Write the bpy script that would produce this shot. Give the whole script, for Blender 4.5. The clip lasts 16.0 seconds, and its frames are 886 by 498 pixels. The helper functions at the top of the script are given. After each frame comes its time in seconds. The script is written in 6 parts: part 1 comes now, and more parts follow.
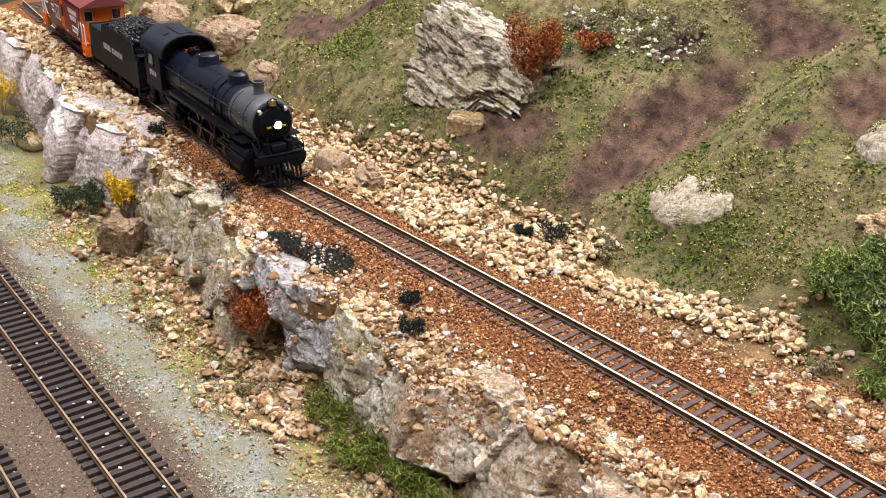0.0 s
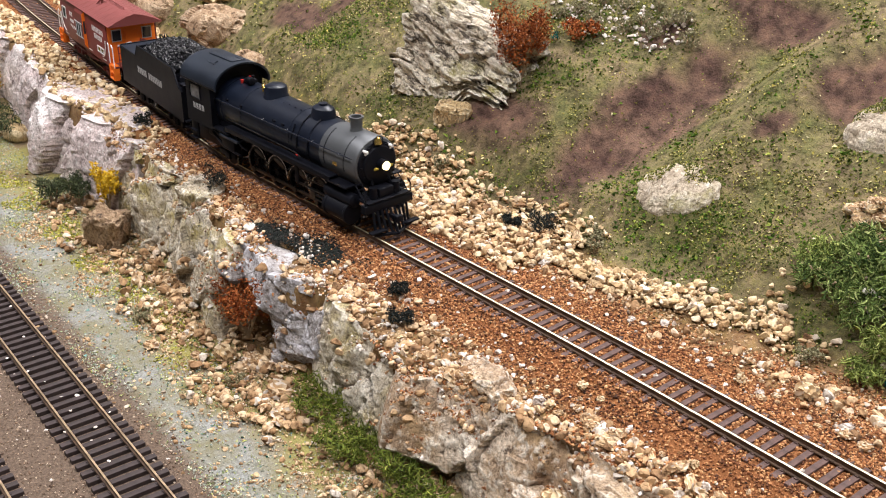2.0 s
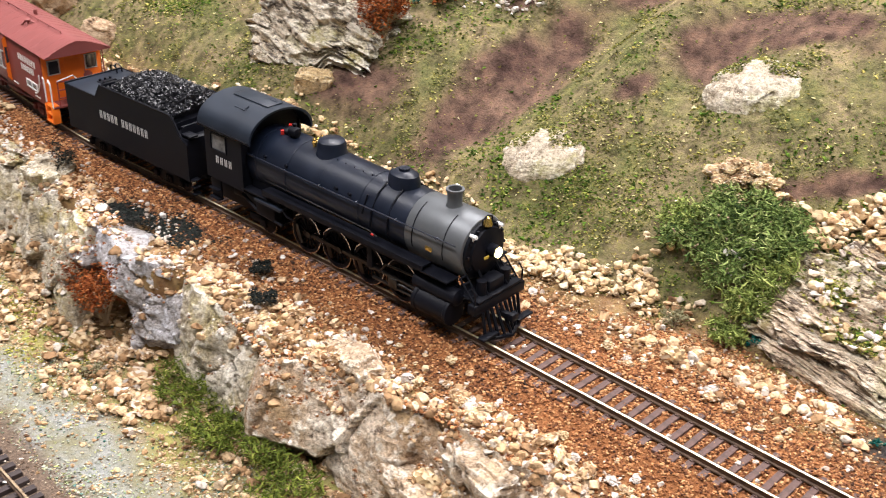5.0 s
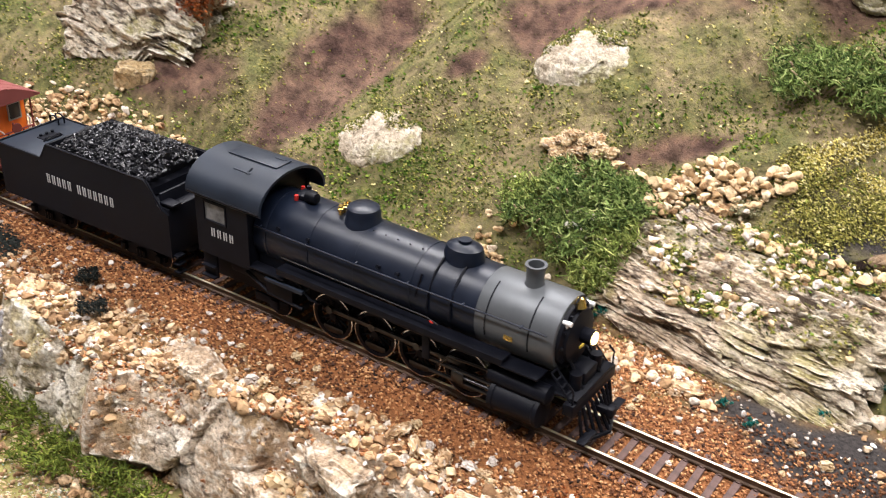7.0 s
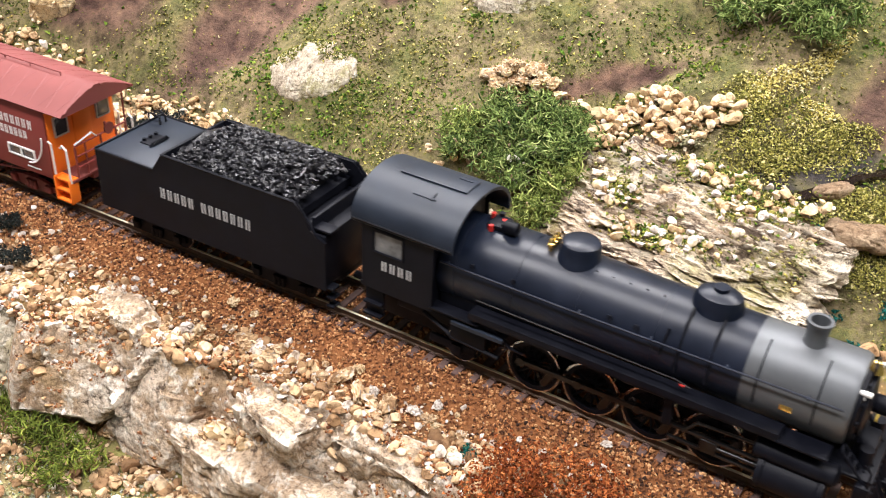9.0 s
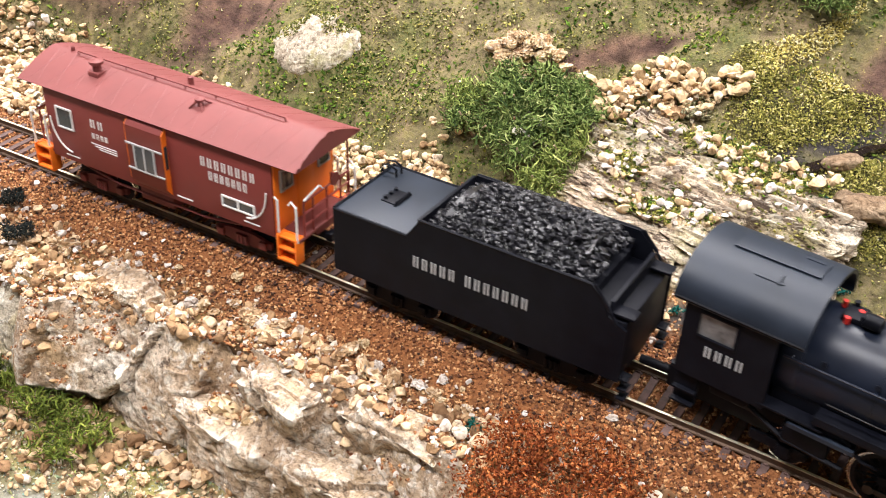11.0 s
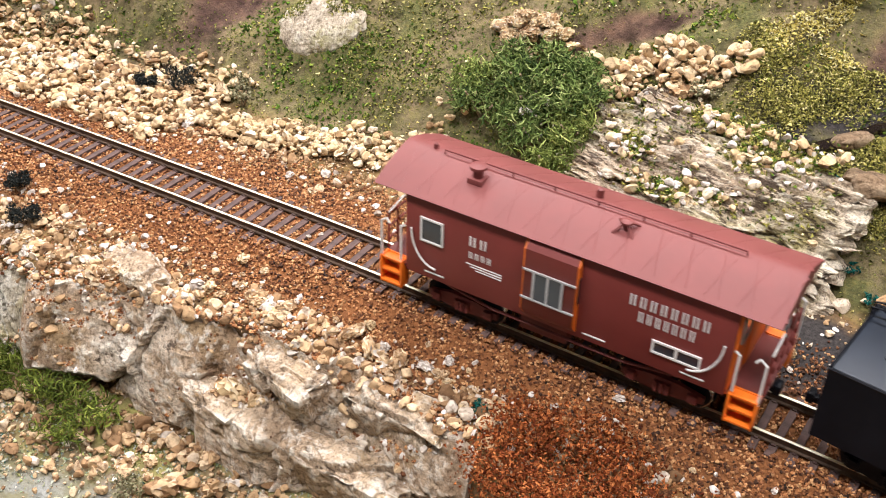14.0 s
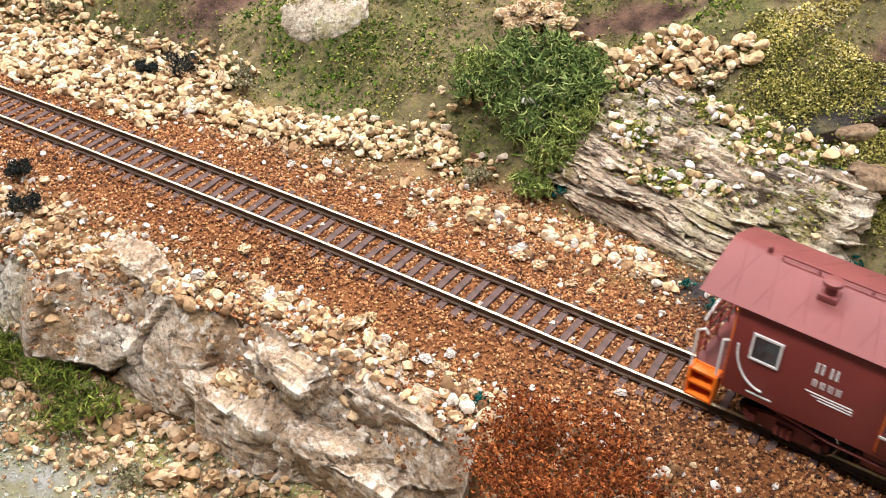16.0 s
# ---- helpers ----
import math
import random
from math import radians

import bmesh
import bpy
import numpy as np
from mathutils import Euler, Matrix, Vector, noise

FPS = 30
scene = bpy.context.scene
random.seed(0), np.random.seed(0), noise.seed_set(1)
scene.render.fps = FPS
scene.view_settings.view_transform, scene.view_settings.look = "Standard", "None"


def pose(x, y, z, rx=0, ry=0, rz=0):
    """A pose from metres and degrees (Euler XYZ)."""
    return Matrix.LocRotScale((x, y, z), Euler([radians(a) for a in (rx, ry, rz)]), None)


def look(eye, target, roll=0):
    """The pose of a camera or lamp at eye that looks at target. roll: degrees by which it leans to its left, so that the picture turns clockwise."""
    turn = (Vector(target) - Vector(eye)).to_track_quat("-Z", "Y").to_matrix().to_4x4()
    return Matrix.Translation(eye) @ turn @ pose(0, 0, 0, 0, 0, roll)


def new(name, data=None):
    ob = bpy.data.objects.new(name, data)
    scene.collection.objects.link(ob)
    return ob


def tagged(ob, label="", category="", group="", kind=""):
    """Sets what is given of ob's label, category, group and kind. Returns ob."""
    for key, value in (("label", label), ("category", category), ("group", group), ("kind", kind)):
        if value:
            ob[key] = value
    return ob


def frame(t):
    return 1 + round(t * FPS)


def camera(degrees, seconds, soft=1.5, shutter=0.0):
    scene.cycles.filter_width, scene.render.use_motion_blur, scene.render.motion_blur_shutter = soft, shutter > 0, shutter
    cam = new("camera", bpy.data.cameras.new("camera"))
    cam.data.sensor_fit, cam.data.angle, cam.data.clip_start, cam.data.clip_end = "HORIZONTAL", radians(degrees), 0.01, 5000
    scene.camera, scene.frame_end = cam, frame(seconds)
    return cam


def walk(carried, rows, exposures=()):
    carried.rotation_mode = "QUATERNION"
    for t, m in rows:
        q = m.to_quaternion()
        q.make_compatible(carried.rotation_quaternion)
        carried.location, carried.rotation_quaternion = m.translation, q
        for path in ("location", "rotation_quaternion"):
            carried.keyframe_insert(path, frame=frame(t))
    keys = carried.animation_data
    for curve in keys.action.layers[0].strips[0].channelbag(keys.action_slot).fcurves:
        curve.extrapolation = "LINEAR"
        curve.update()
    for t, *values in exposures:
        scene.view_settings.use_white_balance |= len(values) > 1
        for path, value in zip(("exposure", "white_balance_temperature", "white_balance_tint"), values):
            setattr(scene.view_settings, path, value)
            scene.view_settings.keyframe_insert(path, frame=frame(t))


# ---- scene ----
from mathutils.bvhtree import BVHTree


cam = camera(45.6, 16.0, soft=1.0, shutter=0.5)


def aim(eye, yaw, pitch, roll):
    """A camera pose: yaw to the left from +y, pitch up, roll, in degrees."""
    a, b = radians(yaw), radians(pitch)
    ahead = Vector((-math.sin(a) * math.cos(b), math.cos(a) * math.cos(b), math.sin(b)))
    return look(eye, Vector(eye) + ahead, roll)


PATH = [
    (0, (0.1651, -0.2838, 0.2203), 51.12, -25.45, 0.79),
    (0.5, (0.1640, -0.2835, 0.2209), 50.65, -25.87, 0.91),
    (1, (0.1643, -0.2825, 0.2200), 50.54, -25.88, 0.84),
    (1.5, (0.1643, -0.2826, 0.2208), 50.37, -25.98, 0.77),
    (2, (0.1639, -0.2836, 0.2210), 50.33, -26.09, 0.79),
    (2.5, (0.1629, -0.2814, 0.2204), 50.17, -26.17, 0.89),
    (3, (0.1619, -0.2802, 0.2201), 49.75, -26.51, 0.78),
    (5.5, (0.1593, -0.2656, 0.2217), 40.81, -28.17, 1.80),
    (6, (0.1604, -0.2633, 0.2186), 38.46, -27.45, 1.74),
    (6.5, (0.1596, -0.2617, 0.2210), 36.77, -27.61, 1.92),
    (7, (0.1564, -0.2568, 0.2159), 34.14, -28.64, 1.99),
    (7.5, (0.1542, -0.2503, 0.2154), 32.93, -30.35, 2.28),
    (8, (0.1508, -0.2456, 0.2143), 30.56, -32.05, 2.57),
    (8.5, (0.1500, -0.2465, 0.2147), 30.24, -32.36, 2.76),
    (9, (0.1495, -0.2462, 0.2142), 30.22, -32.59, 2.69),
    (9.5, (0.1492, -0.2453, 0.2132), 30.41, -33.17, 2.59),
    (12, (0.1495, -0.2430, 0.2123), 30.67, -34.23, 2.15),
    (12.5, (0.1485, -0.2417, 0.2125), 30.59, -34.58, 2.18),
    (13, (0.1489, -0.2417, 0.2116), 30.85, -34.84, 1.91),
    (13.5, (0.1492, -0.2421, 0.2116), 31.08, -34.97, 1.71),
    (14, (0.1503, -0.2423, 0.2110), 31.33, -34.91, 1.60),
    (14.5, (0.1496, -0.2418, 0.2115), 31.22, -35.08, 1.80),
    (15, (0.1490, -0.2418, 0.2107), 31.12, -35.11, 1.83),
    (15.5, (0.1485, -0.2411, 0.2103), 31.21, -35.37, 1.82),
    (16, (0.1486, -0.2400, 0.2129), 31.37, -35.89, 1.85),
]
walk(cam, [(t, aim(eye, yaw, pitch, roll)) for t, eye, yaw, pitch, roll in PATH], exposures=[(0, 0.0), (3, 0.02), (5.5, 0.42), (6.5, 0.42), (7.5, 0.33), (8.2, 0.5), (9.5, 0.62), (12, 0.47), (14, 0.22), (16, 0.17)])

# ---- light: a hall with rows of ceiling lamps over the layout ----
world = bpy.data.worlds.new("hall_air")
world.use_nodes = True
world.node_tree.nodes["Background"].inputs[0].default_value = (0.9, 0.95, 1.0, 1)
world.node_tree.nodes["Background"].inputs[1].default_value = 0.05
scene.world = world
CEILING_LAMPS = [(-0.75, 0.75), (0.55, 0.75), (-0.75, -0.55), (0.55, -0.55)]
for lx, ly in CEILING_LAMPS:
    lamp = bpy.data.lights.new("lamp_light", "AREA")
    lamp.shape, lamp.size, lamp.size_y = "RECTANGLE", 1.1, 0.22
    lamp.energy, lamp.color = (30.0 if ly > 0 else 22.0) * (1.22 if lx < 0 else 0.84), (1.0, 0.965, 0.985)
    new("lamp_light", lamp).matrix_world = look((lx, ly, 1.57), (lx, ly, 0))

# ---- materials ----
MM = 0.001


def mat(name, rough=0.8, metal=0.0, spec=0.5):
    m = bpy.data.materials.new(name)
    m.use_nodes = True
    b = m.node_tree.nodes["Principled BSDF"]
    b.inputs["Roughness"].default_value, b.inputs["Metallic"].default_value = rough, metal
    b.inputs["Specular IOR Level"].default_value = spec
    return m, m.node_tree, b


def node(nt, kind, **put):
    n = nt.nodes.new(kind)
    for k, v in put.items():
        n.inputs[k.replace("_", " ")].default_value = v
    return n


def noise_fac(nt, scale, detail=5, rough=0.6, stretch=None):
    co = nt.nodes.new("ShaderNodeTexCoord")
    out = co.outputs["Object"]
    if stretch:
        mp = nt.nodes.new("ShaderNodeMapping")
        mp.inputs["Scale"].default_value, mp.inputs["Rotation"].default_value = stretch[:3], stretch[3:] or (0, 0, 0)
        nt.links.new(out, mp.inputs[0])
        out = mp.outputs[0]
    n = node(nt, "ShaderNodeTexNoise", Scale=scale, Detail=detail, Roughness=rough)
    nt.links.new(out, n.inputs["Vector"])
    return n.outputs["Fac"]


def ramp(nt, fac, stops):
    r = nt.nodes.new("ShaderNodeValToRGB")
    while len(r.color_ramp.elements) < len(stops):
        r.color_ramp.elements.new(0.5)
    for e, (p, c) in zip(r.color_ramp.elements, stops):
        e.position, e.color = p, (*c, 1)
    nt.links.new(fac, r.inputs[0])
    return r.outputs[0]


def mix(nt, fac, a, b, blend="MIX"):
    n = nt.nodes.new("ShaderNodeMix")
    n.data_type, n.blend_type = "RGBA", blend
    for sock, v in ((n.inputs[0], fac), (n.inputs[6], a), (n.inputs[7], b)):
        if isinstance(v, (int, float)):
            sock.default_value = v
        elif isinstance(v, tuple):
            sock.default_value = (*v, 1)
        else:
            nt.links.new(v, sock)
    return n.outputs[2]


def bump(nt, b, fac, strength, mm):
    n = node(nt, "ShaderNodeBump", Strength=strength, Distance=mm * MM)
    nt.links.new(fac, n.inputs["Height"])
    nt.links.new(n.outputs[0], b.inputs["Normal"])


def grains(name, stops, rough=0.85, grain=900, bumpy=0.5, spec=0.3):
    """Stones, grains or leaves: each joined piece takes a colour of its own, with fine mottling."""
    m, nt, b = mat(name, rough, 0, spec)
    geo = nt.nodes.new("ShaderNodeNewGeometry")
    info = nt.nodes.new("ShaderNodeObjectInfo")
    add = nt.nodes.new("ShaderNodeMath")
    add.operation = "ADD"
    nt.links.new(geo.outputs["Random Per Island"], add.inputs[0])
    nt.links.new(info.outputs["Random"], add.inputs[1])
    fr = nt.nodes.new("ShaderNodeMath")
    fr.operation = "FRACT"
    nt.links.new(add.outputs[0], fr.inputs[0])
    col = ramp(nt, fr.outputs[0], stops)
    n = noise_fac(nt, grain, 4)
    col = mix(nt, 1.0, col, ramp(nt, n, [(0.36, (0.40, 0.34, 0.30)), (0.48, (0.95, 0.94, 0.93)), (0.64, (1.2, 1.2, 1.2))]), "MULTIPLY")
    nt.links.new(col, b.inputs["Base Color"])
    if bumpy:
        bump(nt, b, n, bumpy, 0.5)
    return m


def rock_paint(name, deep, body, dry, scale=1.0, tint=None, stretch=(1.3, 1.3, 1.5), dark=(0.05, 0.038, 0.03), seams=0.4, lines=0.36):
    """Cast plaster rock: a wash that stays dark in the cracks and pale dry-brushed ridges."""
    m, nt, b = mat(name, 0.85, 0, 0.25)
    big = noise_fac(nt, 30 * scale, 6, 0.65)
    fine = noise_fac(nt, 150 * scale, 8, 0.7, stretch)
    crack = noise_fac(nt, 75 * scale, 10, 0.75, stretch)
    col = ramp(nt, big, [(0.3, deep), (0.5, body), (0.72, dry)])
    if tint:
        col = mix(nt, ramp(nt, noise_fac(nt, 42 * scale, 3), [(0.5, (0, 0, 0)), (0.68, (1, 1, 1))]), col, tint)
    col = mix(nt, ramp(nt, fine, [(0.53, (0, 0, 0)), (0.61, (0.75, 0.75, 0.75))]), col, dry)
    col = mix(nt, ramp(nt, crack, [(lines + 0.01, (0.9, 0.9, 0.9)), (lines + 0.04, (0, 0, 0))]), col, dark)
    seam = nt.nodes.new("ShaderNodeTexVoronoi")
    seam.feature, seam.inputs["Scale"].default_value = "DISTANCE_TO_EDGE", 58 * scale
    co = nt.nodes.new("ShaderNodeTexCoord")
    warp = nt.nodes.new("ShaderNodeVectorMath")
    warp.operation = "MULTIPLY_ADD"
    wn = node(nt, "ShaderNodeTexNoise", Scale=70.0 * scale, Detail=6.0)
    nt.links.new(co.outputs["Object"], wn.inputs["Vector"])
    nt.links.new(wn.outputs["Color"], warp.inputs[0])
    warp.inputs[1].default_value = (0.018, 0.018, 0.018)
    nt.links.new(co.outputs["Object"], warp.inputs[2])
    nt.links.new(warp.outputs[0], seam.inputs["Vector"])
    if seams:
        col = mix(nt, ramp(nt, seam.outputs["Distance"], [(0.0, (seams, seams, seams)), (0.035, (0, 0, 0))]), col, dark)
    speck = noise_fac(nt, 640 * scale, 6, 0.75)
    col = mix(nt, 1.0, col, ramp(nt, speck, [(0.36, (0.42, 0.37, 0.33)), (0.5, (1, 1, 1)), (0.66, (1.25, 1.25, 1.25))]), "MULTIPLY")
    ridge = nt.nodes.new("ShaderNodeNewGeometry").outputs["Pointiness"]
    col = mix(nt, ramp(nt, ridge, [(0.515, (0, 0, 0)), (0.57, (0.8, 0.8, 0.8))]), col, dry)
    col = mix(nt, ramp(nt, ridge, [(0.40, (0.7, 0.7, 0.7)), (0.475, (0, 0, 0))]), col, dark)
    nt.links.new(col, b.inputs["Base Color"])
    bump(nt, b, mix(nt, 0.4, fine, speck), 1.0, 3.6)
    return m


def plain(name, colour, rough=0.5, metal=0.0, spec=0.5, vary=0.12, scale=60, grain=0.0):
    """Painted or moulded surface with slight unevenness and dust."""
    m, nt, b = mat(name, rough, metal, spec)
    n = noise_fac(nt, scale, 6)
    lo, hi = tuple(c * (1 - vary) for c in colour), tuple(min(1, c * (1 + vary) + 0.01 * vary) for c in colour)
    nt.links.new(ramp(nt, n, [(0.3, lo), (0.7, hi)]), b.inputs["Base Color"])
    rr = nt.nodes.new("ShaderNodeMapRange")
    rr.inputs[3].default_value, rr.inputs[4].default_value = max(0, rough - 0.1), min(1, rough + 0.1)
    nt.links.new(n, rr.inputs[0])
    nt.links.new(rr.outputs[0], b.inputs["Roughness"])
    if grain:
        bump(nt, b, noise_fac(nt, 1500, 3), grain, 0.2)
    return m


def glow(name, colour, strength):
    m, nt, b = mat(name)
    b.inputs["Base Color"].default_value = (*colour, 1)
    b.inputs["Emission Color"].default_value, b.inputs["Emission Strength"].default_value = (*colour, 1), strength
    return m


BALLAST = grains("rusty_ballast", [(0.0, (0.085, 0.03, 0.013)), (0.3, (0.22, 0.085, 0.033)), (0.65, (0.40, 0.172, 0.066)), (1.0, (0.60, 0.35, 0.165))], grain=1800)
STONE = grains("tan_stone", [(0.0, (0.18, 0.098, 0.047)), (0.25, (0.36, 0.222, 0.112)), (0.55, (0.52, 0.36, 0.205)), (0.85, (0.64, 0.49, 0.32)), (1.0, (0.56, 0.51, 0.45))], grain=420)
CREAM = grains("cream_stone", [(0.0, (0.28, 0.17, 0.08)), (0.3, (0.52, 0.375, 0.205)), (0.8, (0.66, 0.52, 0.33)), (1.0, (0.72, 0.64, 0.50))], grain=380)
WHITE = grains("white_pebble", [(0.0, (0.40, 0.33, 0.27)), (0.4, (0.58, 0.52, 0.46)), (1.0, (0.76, 0.72, 0.68))], grain=500)
COAL = grains("coal", [(0.0, (0.004, 0.004, 0.006)), (1.0, (0.012, 0.012, 0.016))], rough=0.34, grain=600, spec=0.5)
TURF = grains("green_turf", [(0.0, (0.045, 0.055, 0.016)), (0.35, (0.12, 0.135, 0.035)), (0.65, (0.21, 0.21, 0.065)), (0.88, (0.36, 0.32, 0.08)), (1.0, (0.62, 0.56, 0.30))], rough=0.95, spec=0.1, grain=1200)
FRESH = grains("fresh_turf", [(0.0, (0.022, 0.045, 0.008)), (0.6, (0.09, 0.165, 0.02)), (1.0, (0.26, 0.29, 0.06))], rough=0.95, spec=0.1, grain=1200)
MOSS = grains("yellow_moss", [(0.0, (0.05, 0.05, 0.018)), (0.4, (0.19, 0.185, 0.045)), (0.8, (0.40, 0.365, 0.09)), (1.0, (0.60, 0.53, 0.26))], rough=0.95, spec=0.1, grain=1200)
BRIGHTMOSS = grains("bright_yellow_turf", [(0.0, (0.13, 0.14, 0.03)), (0.5, (0.34, 0.33, 0.05)), (1.0, (0.60, 0.55, 0.13))], rough=0.95, spec=0.1, grain=1200)
PALE = grains("pale_turf", [(0.0, (0.30, 0.33, 0.28)), (0.5, (0.44, 0.45, 0.38)), (0.8, (0.40, 0.42, 0.14)), (1.0, (0.16, 0.30, 0.28))], rough=0.95, spec=0.1, grain=900)
LEAF = grains("dark_green_leaf", [(0.0, (0.025, 0.05, 0.015)), (0.45, (0.12, 0.18, 0.045)), (0.8, (0.22, 0.29, 0.085)), (1.0, (0.38, 0.43, 0.17))], rough=0.9, spec=0.15, grain=1200)
BLACKLEAF = grains("blackish_leaf", [(0.0, (0.008, 0.01, 0.01)), (1.0, (0.035, 0.04, 0.035))], rough=0.95, spec=0.1, grain=1200)
RUSTLEAF = grains("rust_leaf", [(0.0, (0.09, 0.02, 0.008)), (0.5, (0.24, 0.062, 0.018)), (1.0, (0.48, 0.17, 0.055))], rough=0.95, spec=0.1, grain=1200)
YELLOWLEAF = grains("yellow_leaf", [(0.0, (0.40, 0.22, 0.01)), (0.6, (0.62, 0.40, 0.02)), (1.0, (0.70, 0.52, 0.08))], rough=0.95, spec=0.1, grain=1200)
TEALLEAF = grains("teal_foam", [(0.0, (0.005, 0.06, 0.05)), (1.0, (0.015, 0.12, 0.10))], rough=0.95, spec=0.1, grain=1200)
GREYLEAF = grains("grey_green_leaf", [(0.0, (0.13, 0.12, 0.06)), (1.0, (0.30, 0.28, 0.17))], rough=0.95, spec=0.1, grain=1200)

PINK_ROCK = rock_paint("pinkish_plaster_rock", (0.50, 0.40, 0.39), (0.72, 0.61, 0.59), (0.88, 0.83, 0.81), dark=(0.20, 0.15, 0.145))
MOTTLED_ROCK = rock_paint("mottled_plaster_rock", (0.24, 0.195, 0.13), (0.54, 0.46, 0.335), (0.82, 0.77, 0.67), tint=(0.52, 0.43, 0.18))
LEDGE_ROCK = rock_paint("pale_grey_plaster_rock", (0.24, 0.21, 0.20), (0.44, 0.41, 0.40), (0.70, 0.70, 0.75), dark=(0.08, 0.065, 0.055))
CLIFF_ROCK = rock_paint("grey_tan_plaster_rock", (0.36, 0.235, 0.145), (0.58, 0.435, 0.30), (0.85, 0.78, 0.67), tint=(0.50, 0.34, 0.18), lines=0.36, dark=(0.10, 0.066, 0.046))
SLATE_ROCK = rock_paint("striped_plaster_rock", (0.34, 0.235, 0.155), (0.62, 0.485, 0.345), (0.86, 0.77, 0.62), seams=0.0, dark=(0.075, 0.048, 0.034), stretch=(0.85, 2.5, 2.5), lines=0.425, tint=(0.40, 0.34, 0.15))
PALE_SLATE = rock_paint("pale_striped_plaster_rock", (0.38, 0.30, 0.215), (0.70, 0.61, 0.47), (0.90, 0.85, 0.74), seams=0.0, dark=(0.06, 0.045, 0.036), stretch=(0.85, 2.5, 2.5), lines=0.425, tint=(0.42, 0.37, 0.16))
WHITE_ROCK = rock_paint("whitish_plaster_rock", (0.34, 0.26, 0.18), (0.60, 0.51, 0.39), (0.84, 0.78, 0.67), tint=(0.30, 0.27, 0.10), dark=(0.12, 0.085, 0.055), seams=0.15, lines=0.38)
BROWN_ROCK = rock_paint("brown_rock", (0.16, 0.10, 0.06), (0.30, 0.20, 0.12), (0.46, 0.34, 0.22))
EARTH_ROCK = rock_paint("earthy_tan_rock", (0.24, 0.15, 0.09), (0.42, 0.285, 0.175), (0.60, 0.47, 0.33), seams=0.1)
TAN_ROCK = rock_paint("tan_rock", (0.36, 0.23, 0.11), (0.58, 0.42, 0.22), (0.74, 0.62, 0.42))

RAIL = plain("rail_side", (0.085, 0.05, 0.03), 0.6, 0.4, vary=0.4, scale=300)
RAILTOP = plain("worn_nickel_rail_head", (0.92, 0.83, 0.62), 0.5, 1.0, vary=0.25, scale=200)
LOWRAIL = plain("rusty_rail_head", (0.34, 0.25, 0.16), 0.55, 0.7, vary=0.3, scale=200)
TIE = plain("brown_plastic_tie", (0.080, 0.044, 0.036), 0.75, vary=0.5, scale=240, grain=0.5)
DARKTIE = plain("dark_plastic_tie", (0.028, 0.017, 0.016), 0.7, vary=0.4, scale=240, grain=0.4)
BLACK = plain("black_engine_paint", (0.0025, 0.003, 0.006), 0.5, 0.0, 0.13, 0.25, 120)
BOILER = plain("blue_black_boiler_paint", (0.003, 0.006, 0.015), 0.38, 0.0, 0.34, 0.3, 90)
SILVER = plain("graphite_smokebox_paint", (0.095, 0.101, 0.108), 0.45, 0.35, 0.5, 0.12, 120)
GREYROOF = plain("dusty_black_roof", (0.009, 0.014, 0.024), 0.48, 0.0, 0.35, 0.25, 60)
DARKSTEEL = plain("oily_dark_steel", (0.055, 0.055, 0.056), 0.32, 1.0, vary=0.3)
STEEL = plain("bright_steel", (0.52, 0.52, 0.52), 0.22, 1.0, vary=0.2)
GOLD = plain("brass", (0.75, 0.52, 0.16), 0.25, 1.0, vary=0.15)
REDTRIM = plain("red_valve_paint", (0.45, 0.02, 0.015), 0.4)
MAROON = plain("boxcar_red_paint", (0.185, 0.032, 0.027), 0.5, 0.0, 0.4, 0.12, 40)
ROOFRED = plain("dusty_red_roof_paint", (0.185, 0.047, 0.043), 0.55, 0.0, 0.4, 0.12, 50)
ORANGE = plain("orange_paint", (0.80, 0.17, 0.012), 0.45, vary=0.1)
UNDER = plain("dark_red_brown_underframe", (0.14, 0.026, 0.022), 0.6, vary=0.3)
WHITEPAINT = plain("white_paint", (0.72, 0.71, 0.69), 0.5, vary=0.06)
GREYPAINT = plain("weathered_grey_lettering", (0.42, 0.42, 0.42), 0.55, vary=0.1)
GLASSDARK = plain("dark_window_glass", (0.03, 0.035, 0.045), 0.08, 0.0, 0.8, 0.1)
# patchy pale grey in the base colour stands in for the pane's bright reflection
CABGLASS = plain("cab_glass_painted_reflection", (0.11, 0.11, 0.11), 0.15, 0.0, 0.6, 0.7, 160)
LAMPGLOW = glow("lit_headlight", (1.0, 0.78, 0.34), 6.0)
BOARDGLOW = glow("lit_number_board", (0.4, 0.28, 0.03), 0.1)
HALLWHITE = plain("hall_white", (0.62, 0.61, 0.58), 0.8)
HALLWALL = plain("hall_drab_wall", (0.13, 0.125, 0.12), 0.85)
HALLGREY = plain("hall_grey_floor", (0.22, 0.21, 0.20), 0.5)
FASCIA = plain("painted_board", (0.08, 0.10, 0.08), 0.6)
LAMPPANEL = glow("lamp_panel", (1.0, 0.96, 0.9), 3.0)
WATERMAT, _nt, _b = mat("dark_stream_resin", 0.06, 0, 0.6)
_b.inputs["Base Color"].default_value = (0.012, 0.008, 0.007, 1)


# ---- mesh helpers, in millimetres ----
def obj(name, mesh, material, parent=None, label=""):
    ob = new(name, mesh)
    mesh.materials.append(material)
    if parent is not None:
        ob.parent = parent
    return tagged(ob, label) if label else ob


